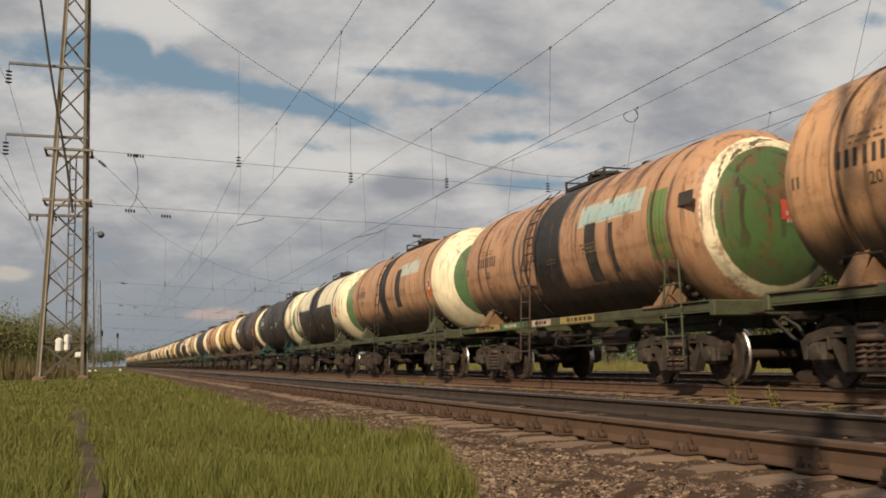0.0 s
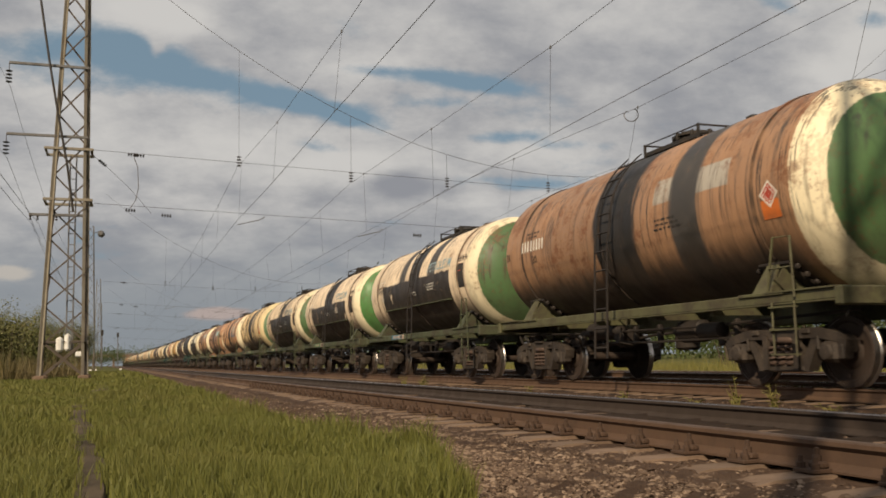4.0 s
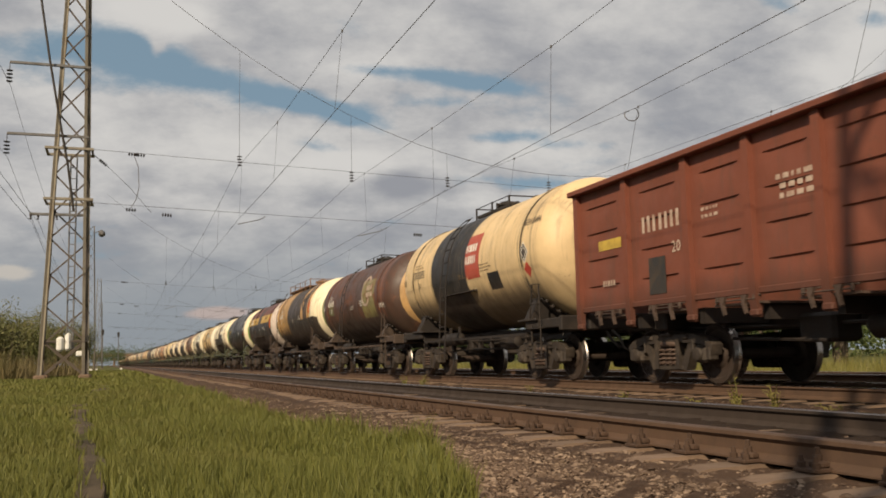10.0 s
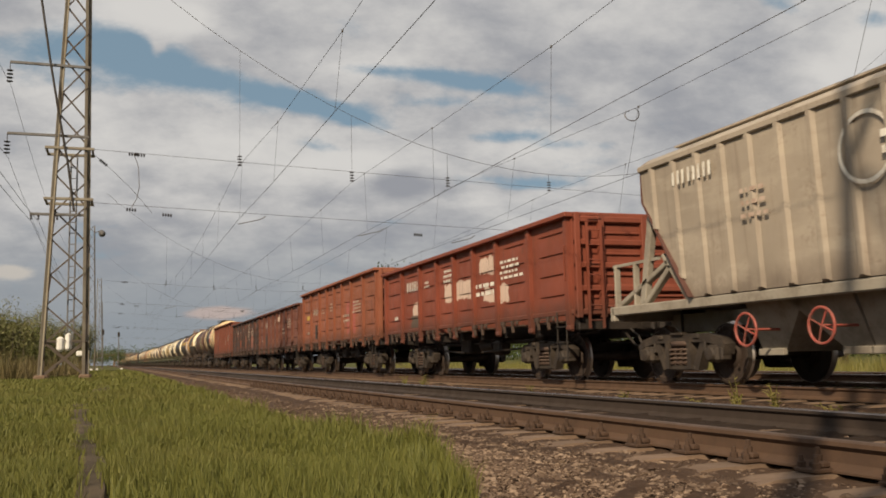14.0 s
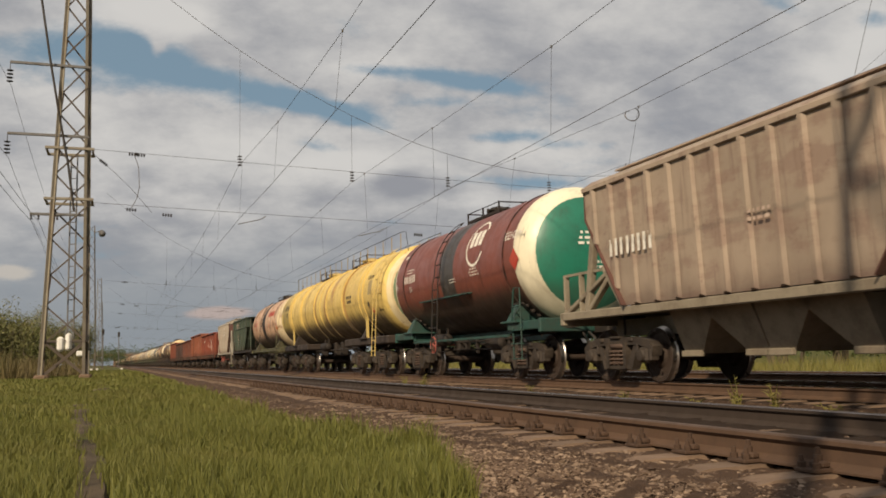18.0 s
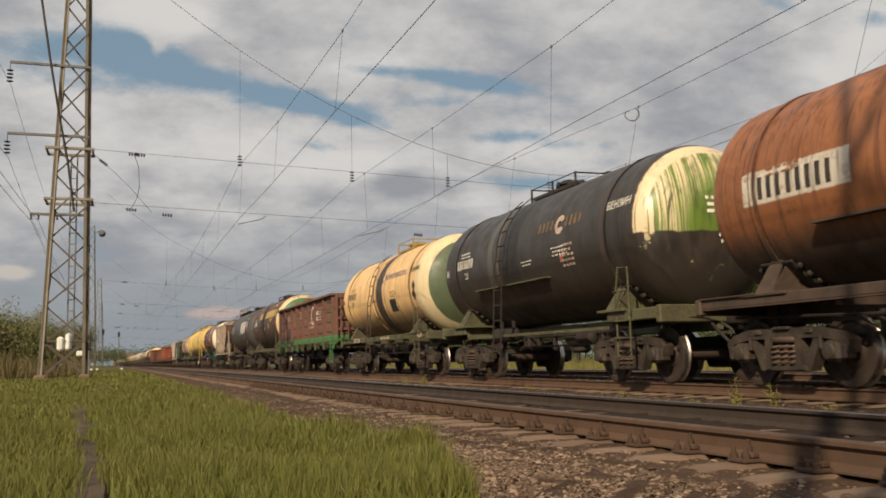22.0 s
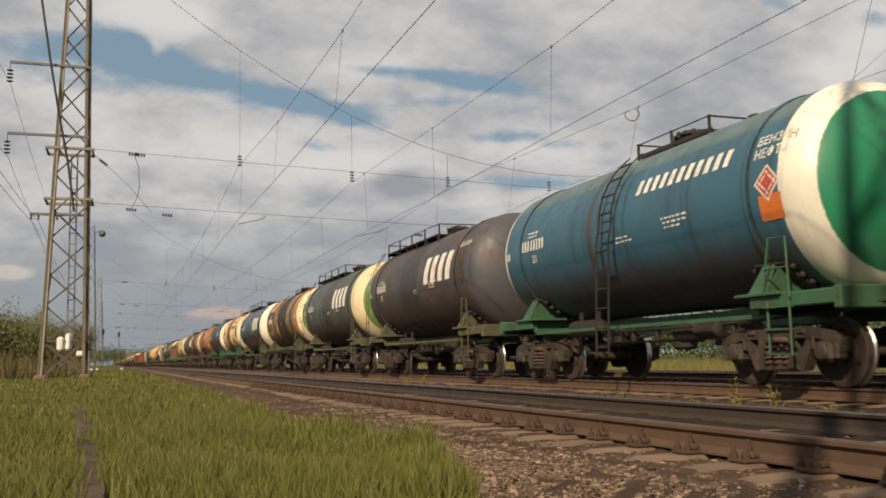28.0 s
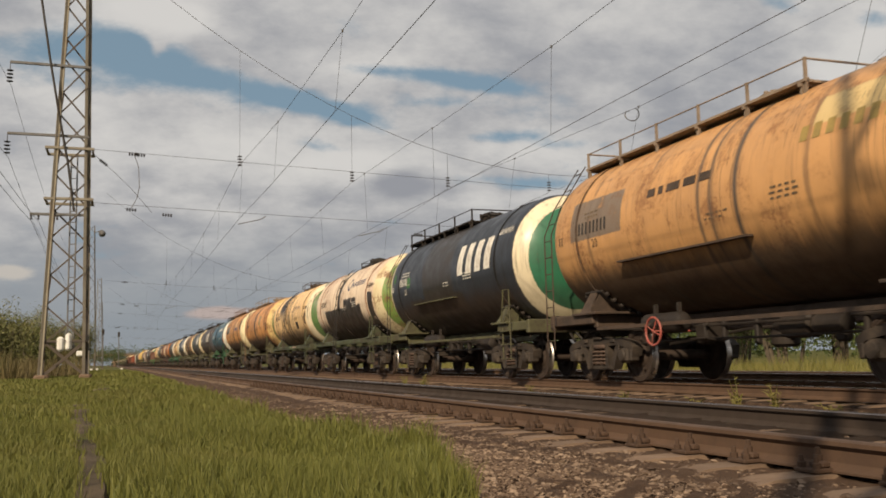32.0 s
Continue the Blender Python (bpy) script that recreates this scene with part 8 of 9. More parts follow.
    # W13
    p = tank_paint("paint_dark_brown", (0.058, 0.033, 0.023), (0.13, 0.045, 0.025), 0.5, [(-3.9, 0.10, (0.15, 0.06, 0.03))], [], None, [(1.08, (0.46, 0.28, 0.11)), (0.74, (0.075, 0.085, 0.045))], rust=0.45,
                   patch=[(-3.45, -1.75, -0.70, 0.62, (0.20, 0.18, 0.065)), (2.9, 3.7, -0.35, 0.15, (0.13, 0.14, 0.06))], seed=51)
    add(head_notes(tank_wagon("w", p, "dark rusty tank wagon with a pale ring on its end", "B", BROWN_FRAME,
                              number_marks(WHITE_PAINT, seed=17, haz=False) + [emblem(0.56, -2.3, 10, PALE_PAINT, 0.09), (rects_geo(lines(2, 0.9, 0.16, 0.08, 5)), -2.3, 10, PALE_PAINT),
                                                                            word("МАЗУТ", 0.20, -3.95, -17, WHITE_PAINT)], r=1.5, half=5.40, za=2.68, ladder_y=1.2), 5.40, 2.68, WHITE_PAINT, 22))
    # W14
    p = tank_paint("paint_cream_dark", CREAM, TAR, 0.3, [(1.3, 1.35, TAR)], [], (5.2, CREAM), None, patch=[(-1.45, -0.35, -0.35, 0.75, (0.38, 0.07, 0.04)), (-2.6, -1.9, -0.7, -0.3, TAR)], grime_shade=0.7, seed=53)
    add(tank_wagon("w", p, "cream tank wagon with a wide black spill and a red panel", "B", STEEL_DARK,
                   number_marks(BLACK_PAINT, seed=18, code="62", haz=False) + [(rects_geo(lines(2, 0.8, 0.2, 0.1, 8)), -0.5, 12, WHITE_PAINT), word("БЕНЗИН", 0.2, -3.6, 20, BLACK_PAINT),
                                                                              (diamond(0.24), -4.1, -2, WHITE_PAINT), (diamond(0.2), -4.1, -1.9, BLACK_PAINT), (diamond(0.18), -4.2, -16, RED_PAINT)],
                   r=1.55, za=2.78, ladder_y=1.2, shelf=(-1.0, 1.5)))
    # W15 to W19: open wagons
    R2, R3, R4 = (0.052, 0.036, 0.031), (0.185, 0.060, 0.036), (0.265, 0.092, 0.049)
    pale = (0.55, 0.42, 0.34)

    def gm(col, seed, num=4.25):
        return [(rects_geo(digits(8, 0.27)), num, 2.48, col), flatm(word("20", 0.25, num - 0.85, 0, col), 2.08), (rects_geo(lines(3, 0.8, 0.07, 0.06, seed)), 0.9, 2.75, col),
                (rects_geo(lines(2, 1.9, 0.09, 0.10, seed + 1)), -1.0, 2.15, col), (rects_geo(lines(4, 1.2, 0.06, 0.06, seed + 2)), -3.0, 2.6, col), (rects_geo(lines(1, 0.5, 0.10, 0.06, seed + 3)), 5.7, 1.7, col),
                (rects_geo(lines(2, 0.5, 0.05, 0.06, seed + 4)), 2.6, 2.6, col)]
    p = gondola_paint("paint_gondola_red", R3, worn=0.15, wornc=(0.2, 0.06, 0.035), seed=2)
    add(gondola(p, "red-brown steel open wagon with ribbed side panels", marks=gm(PALE_PAINT, 3) + [flatm(rect(0.8, 0.18, 5.75, 0, YELLOW_PAINT), 2.35), flatm(rect(0.5, 0.6, 4.1, 0, BLACK_PAINT), 1.45)]), 13.92, -0.22)
    p = gondola_paint("paint_gondola_dark", R2, worn=0.75, wornc=(0.18, 0.068, 0.042), patches=[(-1.2, -0.1, 1.5, 2.3, (0.22, 0.09, 0.06), 0.7), (-4.3, -2.9, 1.45, 2.2, (0.24, 0.10, 0.07), 0.7), (1.4, 2.7, 1.5, 2.1, (0.24, 0.07, 0.035), 0.6), (3.2, 3.9, 2.1, 2.6, (0.2, 0.07, 0.04), 0.6)], seed=5)
    add(gondola(p, "dark sooty open wagon with red primer patches", h=3.27, marks=gm(PALE_PAINT, 7) + [flatm(emblem(0.42, -2.0, 0, PALE_PAINT, 0.07), 2.62), flatm(blocks(8, 0.10, 0.15, 0.04, -1.75, 0, PALE_PAINT), 2.65), flatm(blocks(8, 0.10, 0.15, 0.04, -1.75, 0, PALE_PAINT), 2.42)]), 13.92, -0.22)
    p = gondola_paint("paint_gondola_faded", (0.150, 0.054, 0.035), worn=0.45, wornc=(0.24, 0.115, 0.078), patches=[(-1.0, -0.1, 2.7, 2.95, pale, 0.8)], seed=8)
    add(gondola(p, "faded red-brown open wagon with white markings", h=3.28, marks=gm(PALE_PAINT, 11) + [flatm(rect(0.5, 0.6, 4.1, 0, BLACK_PAINT), 1.45)]), 13.92, 0.12)
    p = gondola_paint("paint_gondola_orange", R4, worn=0.12, wornc=(0.33, 0.12, 0.08), patches=[(-3.4, -2.0, 1.5, 2.7, (0.33, 0.095, 0.07), 0.5)], seed=12)
    add(gondola(p, "bright orange open wagon with ribbed panels and sill hooks", marks=gm(PALE_PAINT, 15) + [flatm(rect(0.8, 0.18, 5.75, 0, YELLOW_PAINT), 2.35), flatm(rect(0.42, 0.62, 3.9, 0, BLACK_PAINT), 1.45)]), 13.92, -0.22)
    p = gondola_paint("paint_gondola_patched", (0.225, 0.060, 0.034), worn=0.15, wornc=(0.24, 0.07, 0.04), seed=15,
                  patches=[(-1.1, 0.9, 2.0, 2.45, pale, 1.0), (-2.9, -1.7, 2.5, 2.9, pale, 1.0), (-3.4, -2.0, 1.75, 2.1, pale, 1.0), (3.0, 3.7, 1.75, 2.1, pale, 0.7), (3.2, 3.9, 1.4, 1.75, (0.10, 0.075, 0.055), 0.1)])
    add(gondola(p, "red-brown open wagon with pale painted-over patches", h=3.24, marks=[mk for j, mk in enumerate(gm(WHITE_PAINT, 19)) if j != 1]), 14.73, -0.1)
    # W20, W21: hoppers
    p = box_paint("paint_hopper_grey", (0.37, 0.315, 0.25), dirt=(0.20, 0.15, 0.115), worn=0.4, wornc=(0.46, 0.40, 0.32), seed=18)
    pe = box_paint("paint_hopper_end", (0.125, 0.058, 0.046), worn=0.2, wornc=(0.09, 0.06, 0.05), seed=19)
    hm = [(rects_geo(digits(8, 0.22)), 3.1, 3.1, WHITE_PAINT), (rects_geo(lines(3, 0.7, 0.06, 0.12, 4)), 1.5, 2.7, PALE_PAINT), (rects_geo(lines(2, 0.9, 0.09, 0.1, 5)), -1.6, 2.1, PALE_PAINT)]
    add(hopper(p, pe, "dusty grey hopper wagon with ribbed sides and red brake wheels", hm + [flatm(emblem(0.44, -0.9, 0, WHITE_PAINT, 0.05), 2.85), (rects_geo(lines(2, 0.8, 0.09, 0.10, 7)), -1.1, 2.9, WHITE_PAINT)], True, frame=plain("hopper_frame_grey", (0.30, 0.27, 0.22), 0.8)), 12.02)
    p = box_paint("paint_hopper_green", (0.058, 0.080, 0.056), worn=0.3, wornc=(0.11, 0.12, 0.08), seed=20)
    add(green_hopper(p, "dark green ballast hopper wagon with roofed end platforms", [(rects_geo(digits(8, 0.34)), 1.9, 2.95, PALE_PAINT), (rects_geo(lines(4, 0.8, 0.09, 0.07, 3)), 1.2, 2.3, PALE_PAINT)]), 10.2)
    SHIFT[0] = 0.32
    # W22
    p = tank_paint("paint_rose_cream", (0.56, 0.37, 0.24), BROWN, 0.5, [(0.6, 0.5, TAR)], [], (4.3, (0.68, 0.56, 0.36)), (1.2, (0.10, 0.22, 0.20)), rust=0.35, seed=55)
    add(tank_wagon("w", p, "rusty cream tank wagon with red-brown lettering", "A", OLIVE_FRAME, number_marks(RED_PAINT, seed=21) + [blocks(8, 0.2, 0.3, 0.06, -1.2, 15, RED_PAINT)], ladder_y=0.7))
    # W23
    p = tank_paint("paint_yellow_long", (0.60, 0.45, 0.14), (0.30, 0.16, 0.05), 0.34, [(-0.3, 0.16, (0.30, 0.17, 0.05)), (-1.7, 0.30, (0.36, 0.21, 0.06), 0.1), (1.6, 0.14, (0.30, 0.17, 0.05)), (3.9, 0.10, (0.26, 0.15, 0.05)), (-4.0, 0.08, (0.30, 0.18, 0.06))], [], (9.84, (0.66, 0.56, 0.34)), (1.2, (0.05, 0.17, 0.10)), patch=[(-8.35, -7.85, -0.05, 0.45, (0.34, 0.26, 0.11))], half=10.45, rust=0.08, grime_shade=0.8, seed=57)
    add(long_tank(p, "long yellow tank wagon with raised hoops and yellow ladder",
                  [(rects_geo(digits(8, 0.30)), 8.9, 10, BLACK_PAINT), (rects_geo(digits(2, 0.26, 9)), 8.4, -2, BLACK_PAINT), (rects_geo(lines(2, 0.9, 0.11, 0.06, 3)), -4.9, 0, BLACK_PAINT),
                   word("БЕНЗИН", 0.20, -7.95, 19, BLACK_PAINT), (diamond(0.14), -8.15, -14, BLACK_PAINT), (diamond(0.15), -8.55, -22, RED_PAINT), rect(0.30, 0.14, -8.4, -25, RED_PAINT)]), 21.12, -0.12)
    # W24
    p = tank_paint("paint_red_oxide", (0.205, 0.062, 0.042), TAR, 0.25, [(0.55, 0.55, SOOT)], [], (4.25, (0.76, 0.70, 0.52)), (1.25, (0.02, 0.17, 0.11)), rim=(0.7, 0.62, 0.5), gloss=0.4, seed=59)
    add(head_notes(tank_wagon("w", p, "dull red tank wagon with round white emblem, teal frame", "B", TEAL_FRAME,
                              number_marks(WHITE_PAINT, seed=23, code="66", haz=False) + [emblem(0.62, -1.75, 22, WHITE_PAINT, 0.07), blocks(3, 0.22, 0.42, 0.07, -1.35, 18, WHITE_PAINT), word("БЕНЗИН", 0.25, -3.5, 14, WHITE_PAINT),
                                                                            (diamond(0.26), -4.25, -4, RED_PAINT), rect(0.26, 0.09, 4.4, 32, WHITE_PAINT)],
                              r=1.55, za=2.74, ladder_y=1.0, shelf=(-1.6, 2.4), wheel_red=DULL_RED, top_mat=STEEL_DARK), 5.36, 2.74, WHITE_PAINT, 30))
    # W25
    p = box_paint("paint_hopper_taupe", (0.34, 0.27, 0.205), dirt=(0.14, 0.085, 0.068), worn=0.5, wornc=(0.20, 0.125, 0.10), seed=22)
    add(hopper(p, pe, "taupe ribbed hopper wagon with maroon ends", [(rects_geo(digits(8, 0.30)), 3.2, 2.22, WHITE_PAINT), (rects_geo(lines(2, 0.6, 0.05, 0.06, 6)), -0.6, 2.4, PALE_PAINT)], False, frame=plain("hopper_frame_olive", (0.24, 0.205, 0.15), 0.8)))
    # W26: dark wagon with large white blocks
    p = tank_paint("paint_dark_grey_large", (0.060, 0.060, 0.060), TAR, 0.4, [(0.7, 0.45, SOOT)], [], (4.95, (0.055, 0.055, 0.055)), None, rust=0.12, gloss=0.45, seed=61)

    def big_white(y, phi, col=WHITE_PAINT):
        return blocks(4, 0.38, 0.78, 0.24, y, phi, col, 0.12)
    add(tank_wagon("w", p, "dark grey tank wagon with large white blocks and long walkway", "B", BROWN_FRAME,
                   number_marks(YELLOW_PAINT, WHITE_PAINT, seed=25, haz=False) + [big_white(-0.9, -6), word("БЕНЗИН", 0.2, -3.65, 26, WHITE_PAINT), (diamond(0.24), -4.1, 12, WHITE_PAINT), (diamond(0.18), -4.3, -2, RED_PAINT)],
                   r=1.52, half=5.4, za=2.70, ladder_y=4.95, walk_len=5.5, top_mat=STEEL_DARK, tank_mat=STEEL_DARK))
    # W27
    p = tank_paint("paint_black_yellow", (0.056, 0.043, 0.033), (0.12, 0.055, 0.028), 0.7, [(0.7, 0.5, TAR)], [], (4.45, (0.66, 0.54, 0.32)), (1.3, (0.05, 0.17, 0.075)), stripe=(0.35, 0.75, -4.4, 1.9, (0.46, 0.30, 0.10)), rim=(0.6, 0.45, 0.28), top=(0.95, (0.13, 0.068, 0.034)), rust=0.3, seed=63)
    add(tank_wagon("w", p, "black tank wagon with a worn yellow stripe and green frame", "A", OLIVE_FRAME,
                   number_marks(WHITE_PAINT, seed=27, code="62", haz=False) + [emblem(0.55, -2.5, 24, YELLOW_PAINT, 0.10), blocks(4, 0.18, 0.22, 0.05, -2.1, 18, YELLOW_PAINT), (diamond(0.18), -4.1, -1, RED_PAINT), rect(0.2, 0.25, 2.4, 0, GREEN_PAINT)],
                   ladder_y=0.4, shelf=None, za=2.72))
    # W28
    p = gondola_paint("paint_gondola_brown", (0.168, 0.084, 0.060), worn=0.2, wornc=(0.13, 0.066, 0.05), patches=[(5.3, 6.0, 1.35, 1.85, (0.04, 0.035, 0.03), 0.1), (2.98, 4.6, 1.35, 2.0, (0.04, 0.035, 0.03), 0.1)], low=(1.52, (0.07, 0.26, 0.08)), seed=25)
    lg = plain("lime_sill_paint", (0.065, 0.23, 0.07), 0.6, 0.0, (0.06, 0.06, 0.04), 0.4, 1.6)
    add(gondola(p, "brown open wagon with a bright green sill and steps", h=3.2, marks=gm(PALE_PAINT, 23) + [flatm(emblem(0.42, -2.3, 0, WHITE_PAINT, 0.08), 2.5), (rects_geo(lines(2, 1.1, 0.15, 0.1, 12)), -2.4, 2.5, WHITE_PAINT)], sill=lg), 13.92, -0.22)
    # W29
    p = tank_paint("paint_cream_clean", (0.72, 0.475, 0.215), BROWN, 0.32, [(0.16, 0.40, (0.045, 0.032, 0.024)), (0.85, 0.06, SOOT), (-0.5, 0.04, SOOT)], [], (4.2, (0.68, 0.56, 0.34)), (1.25, (0.085, 0.115, 0.06)), patch=[(-2.0, -1.3, -0.7, -0.3, TAR)], grime_shade=0.6, seed=65)
    add(tank_wagon("w", p, "cream tank wagon with dark block lettering on an olive frame", "A", OLIVE_FRAME,
                   number_marks(BLACK_PAINT, seed=29, code="66", haz=False) + [emblem(0.17, -0.55, 18, NAVY_PAINT, 0.05), blocks(12, 0.10, 0.18, 0.10, -0.85, 14, NAVY_PAINT), word("БЕНЗИН", 0.2, -3.4, 15, BLACK_PAINT), (diamond(0.17), -4.05, -2, BROWN_FRAME), (diamond(0.19), -4.0, -12, BLACK_PAINT)],
                   ladder_y=0.75, rail=0.30, plates=[(-0.9, 1.7, OLIVE_FRAME, PALE_PAINT), (-4.6, 0.4, PALE_PAINT, BLACK_PAINT), (3.0, 0.8, PALE_PAINT, BLACK_PAINT)], top_mat=OLD_YELLOW, tank_mat=BROWN_FRAME))
    # W30
    p = tank_paint("paint_slate", (0.044, 0.039, 0.034), TAR, 0.6, [(1.1, 0.5, TAR), (2.2, 0.16, (0.07, 0.068, 0.06)), (1.75, 0.05, (0.12, 0.085, 0.05)), (-3.2, 0.10, (0.05, 0.034, 0.024))], [(-6.0, -4.5, -0.15)], (4.55, (0.66, 0.54, 0.34)), (1.28, (0.13, 0.205, 0.032), 1), rim=None, gloss=0.42, grime_shade=0.8, seed=67)
    add(head_notes(tank_wagon("w", p, "slate-black tank wagon with a lime-green drip-streaked end", "B", OLIVE_FRAME,
                              number_marks(WHITE_PAINT, seed=31, haz=False) + [blocks(4, 0.10, 0.22, 0.09, -0.75, 12, FADED_INK), emblem(0.20, -1.75, 15, PALE_PAINT, 0.12), blocks(4, 0.10, 0.22, 0.09, -1.98, 12, FADED_INK), word("БЕНЗИН", 0.21, -3.55, 14, WHITE_PAINT), (rects_geo(lines(5, 0.62, 0.05, 0.05, 77)), -1.75, -3, PALE_PAINT), rect(0.12, 0.14, -1.75, -14, RED_PAINT)],
                              ladder_y=1.35, shelf=(-1.4, 2.6)), 5.36, 2.72, WHITE_PAINT, 40))
    # W31
    p = tank_paint("paint_orange_brown", (0.30, 0.115, 0.043), (0.085, 0.04, 0.026), 0.8, [(0.65, 1.1, (0.034, 0.026, 0.021))], [], (4.40, (0.66, 0.54, 0.38)), (1.2, (0.09, 0.13, 0.045)), patch=[(-3.0, -2.0, 0.3, 0.7, (0.4, 0.32, 0.05)), (-2.7, -1.7, -0.1, 0.2, (0.4, 0.32, 0.05)), (2.05, 4.1, -0.22, 0.24, (0.60, 0.55, 0.46))], rust=0.35, seed=69)
    add(tank_wagon("w", p, "orange-brown rusty tank wagon with a wide black band", "A", BROWN_FRAME, number_marks(BLACK_PAINT, RUST_INK, h=0.40, seed=33, haz=False, phi=-6), ladder_y=1.0, shelf=(-1.6, 2.8)))
    # W32
    p = tank_paint("paint_orange_rust", (0.385, 0.150, 0.040), (0.20, 0.06, 0.022), 0.75, [(0.35, 0.55, (0.16, 0.058, 0.026))], [], (4.95, (0.66, 0.48, 0.22)), (0.95, (0.16, 0.15, 0.045)), rust=0.9,
                   patch=[(2.9, 4.1, -0.35, 0.55, (0.36, 0.36, 0.34)), (-2.9, -0.6, 0.25, 0.75, (0.36, 0.38, 0.36)), (-3.2, -1.6, -0.3, -0.05, (0.30, 0.36, 0.40)), (4.3, 4.75, -0.3, 0.1, (0.36, 0.36, 0.33))], seed=71)
    add(tank_wagon("w", p, "bright orange rust-mottled tank wagon with grey stencil panels", "A", BROWN_FRAME,
                   number_marks(BLACK_PAINT, RUST_INK, seed=35, haz=False) + [blocks(9, 0.17, 0.26, 0.05, -1.3, 20, CYAN_PAINT), rect(0.26, 0.36, 4.75, -14, YELLOW_PAINT), rect(0.14, 0.2, 4.69, -11, BLACK_PAINT)],
                   ladder_y=0.42, rail=0.30, shelf=(-0.8, 2.9), wheel_red=DULL_RED, top_mat=BROWN_FRAME, tank_mat=BROWN_FRAME))
    # W33
    p = tank_paint("paint_teal_black", (0.030, 0.082, 0.105), TAR, 0.45, [(1.0, 1.75, (0.030, 0.025, 0.021)), (-1.35, 0.22, (0.028, 0.022, 0.019))], [(-4.7, 5.4, 0.15)], (4.35, (0.76, 0.70, 0.56)), (1.25, (0.025, 0.145, 0.05)), rim=RING, gloss=0.4, seed=73)
    add(head_notes(tank_wagon("w", p, "teal tank wagon with black middle and belly, green frame", "B", EMERALD,
                              number_marks(WHITE_PAINT, seed=37, haz=False) + [emblem(0.17, -1.75, 12, PALE_PAINT, 0.15), blocks(3, 0.18, 0.22, 0.06, -2.0, 12, PALE_PAINT), rect(0.8, 0.09, -2.0, 7, WHITE_PAINT), word("НЕФТЬ", 0.2, -3.75, 16, WHITE_PAINT),
                                                                            (diamond(0.2), -4.0, -8, WHITE_PAINT), (diamond(0.17), -4.0, -7.9, RED_PAINT), (diamond(0.18), -4.15, -17, RED_PAINT)], ladder_y=1.35), 5.36, 2.72, WHITE_PAINT, 42))
    # W34
    p = tank_paint("paint_cream_maroon", (0.76, 0.49, 0.21), BROWN, 0.35, [(2.1, 0.30, (0.10, 0.03, 0.02)), (0.85, 0.5, SOOT), (1.6, 0.05, SOOT)], [], (4.2, (0.68, 0.58, 0.38)), (1.28, (0.03, 0.20, 0.04)), patch=[(-2.3, -1.5, -0.75, -0.35, TAR), (-4.2, -3.6, -0.3, 0.5, SOOT)], grime_shade=0.6, seed=75)
    add(tank_wagon("w", p, "cream tank wagon with a maroon band on a bright green frame", "A", EMERALD,
                   number_marks(BLACK_PAINT, seed=39, code="66", haz=False) + [blocks(12, 0.12, 0.24, 0.07, -0.6, 14, NAVY_PAINT), (rects_geo(lines(1, 1.4, 0.2, 0.1, 44)), -1.3, 30, NAVY_PAINT), word("БЕНЗИН", 0.2, -3.4, 14, BLACK_PAINT)],
                   ladder_y=0.95, top_mat=BROWN_FRAME))
    # W35
    # dark: the belly's shade, painted in below z -0.5
    p = tank_paint("paint_navy", (0.038, 0.066, 0.100), TAR, 0.3, [(0.9, 0.80, (0.030, 0.024, 0.021))], [], (4.2, (0.76, 0.68, 0.52)), (1.02, (0.15, 0.25, 0.045)), rim=(0.6, 0.52, 0.4), gloss=0.30, grime_shade=0.95, dark=(-0.5, (0.022, 0.019, 0.017), 0.6), seed=77)
    add(tank_wagon("w", p, "dark blue tank wagon with large white blocks and long walkway", "B", OLIVE_FRAME,
                   number_marks(WHITE_PAINT, seed=41, code="66", haz=False) + [big_white(-0.9, -6, WHITE_PAINT), word("БЕНЗИН", 0.2, -3.7, 24, WHITE_PAINT), rect(0.5, 0.7, -3.75, -12, BROWN_FRAME)],
                   r=1.52, half=5.4, za=2.70, ladder_y=5.0, walk_len=5.5, top_mat=STEEL_DARK, tank_mat=STEEL_DARK))
    # W36
    p = tank_paint("paint_tan_green", (0.46, 0.26, 0.10), TAR, 0.85, [(0.0, 1.35, (0.035, 0.027, 0.021)), (2.6, 0.3, SOOT), (-2.7, 0.4, SOOT)], [], (4.55, RING), (1.2, G2), patch=[(2.6, 4.2, -0.5, -0.1, (0.06, 0.10, 0.035)), (2.2, 4.3, 0.15, 0.62, SOOT)], rust=0.3, seed=79)
    add(tank_wagon("w", p, "tan tank wagon smeared black with dark green patches", "A", OLIVE_FRAME, number_marks(WHITE_PAINT, seed=43), ladder_y=0.7, wheel_red=BROWN_FRAME))
    # W37, W38
    p = tank_paint("paint_slate_teal", (0.075, 0.088, 0.080), TAR, 0.4, [(0.6, 0.8, SOOT)], [], (4.2, (0.70, 0.58, 0.36)), (1.2, G2), rim=(0.6, 0.5, 0.2), grime_shade=0.7, seed=81)
    add(tank_wagon("w", p, "grey-green tank wagon with white block lettering and a cream end", "B", OLIVE_FRAME, number_marks(WHITE_PAINT, seed=45, haz=False) + [big_white(-0.9, -4)], r=1.52, half=5.4, za=2.70, ladder_y=5.0, walk_len=5.5, top_mat=STEEL_DARK, tank_mat=STEEL_DARK))
    p = tank_paint("paint_slate_brown", (0.066, 0.060, 0.058), TAR, 0.4, [(0.9, 0.9, (0.035, 0.03, 0.028))], [], (4.3, (0.066, 0.068, 0.075)), None, rust=0.2, grime_shade=0.7, seed=83)
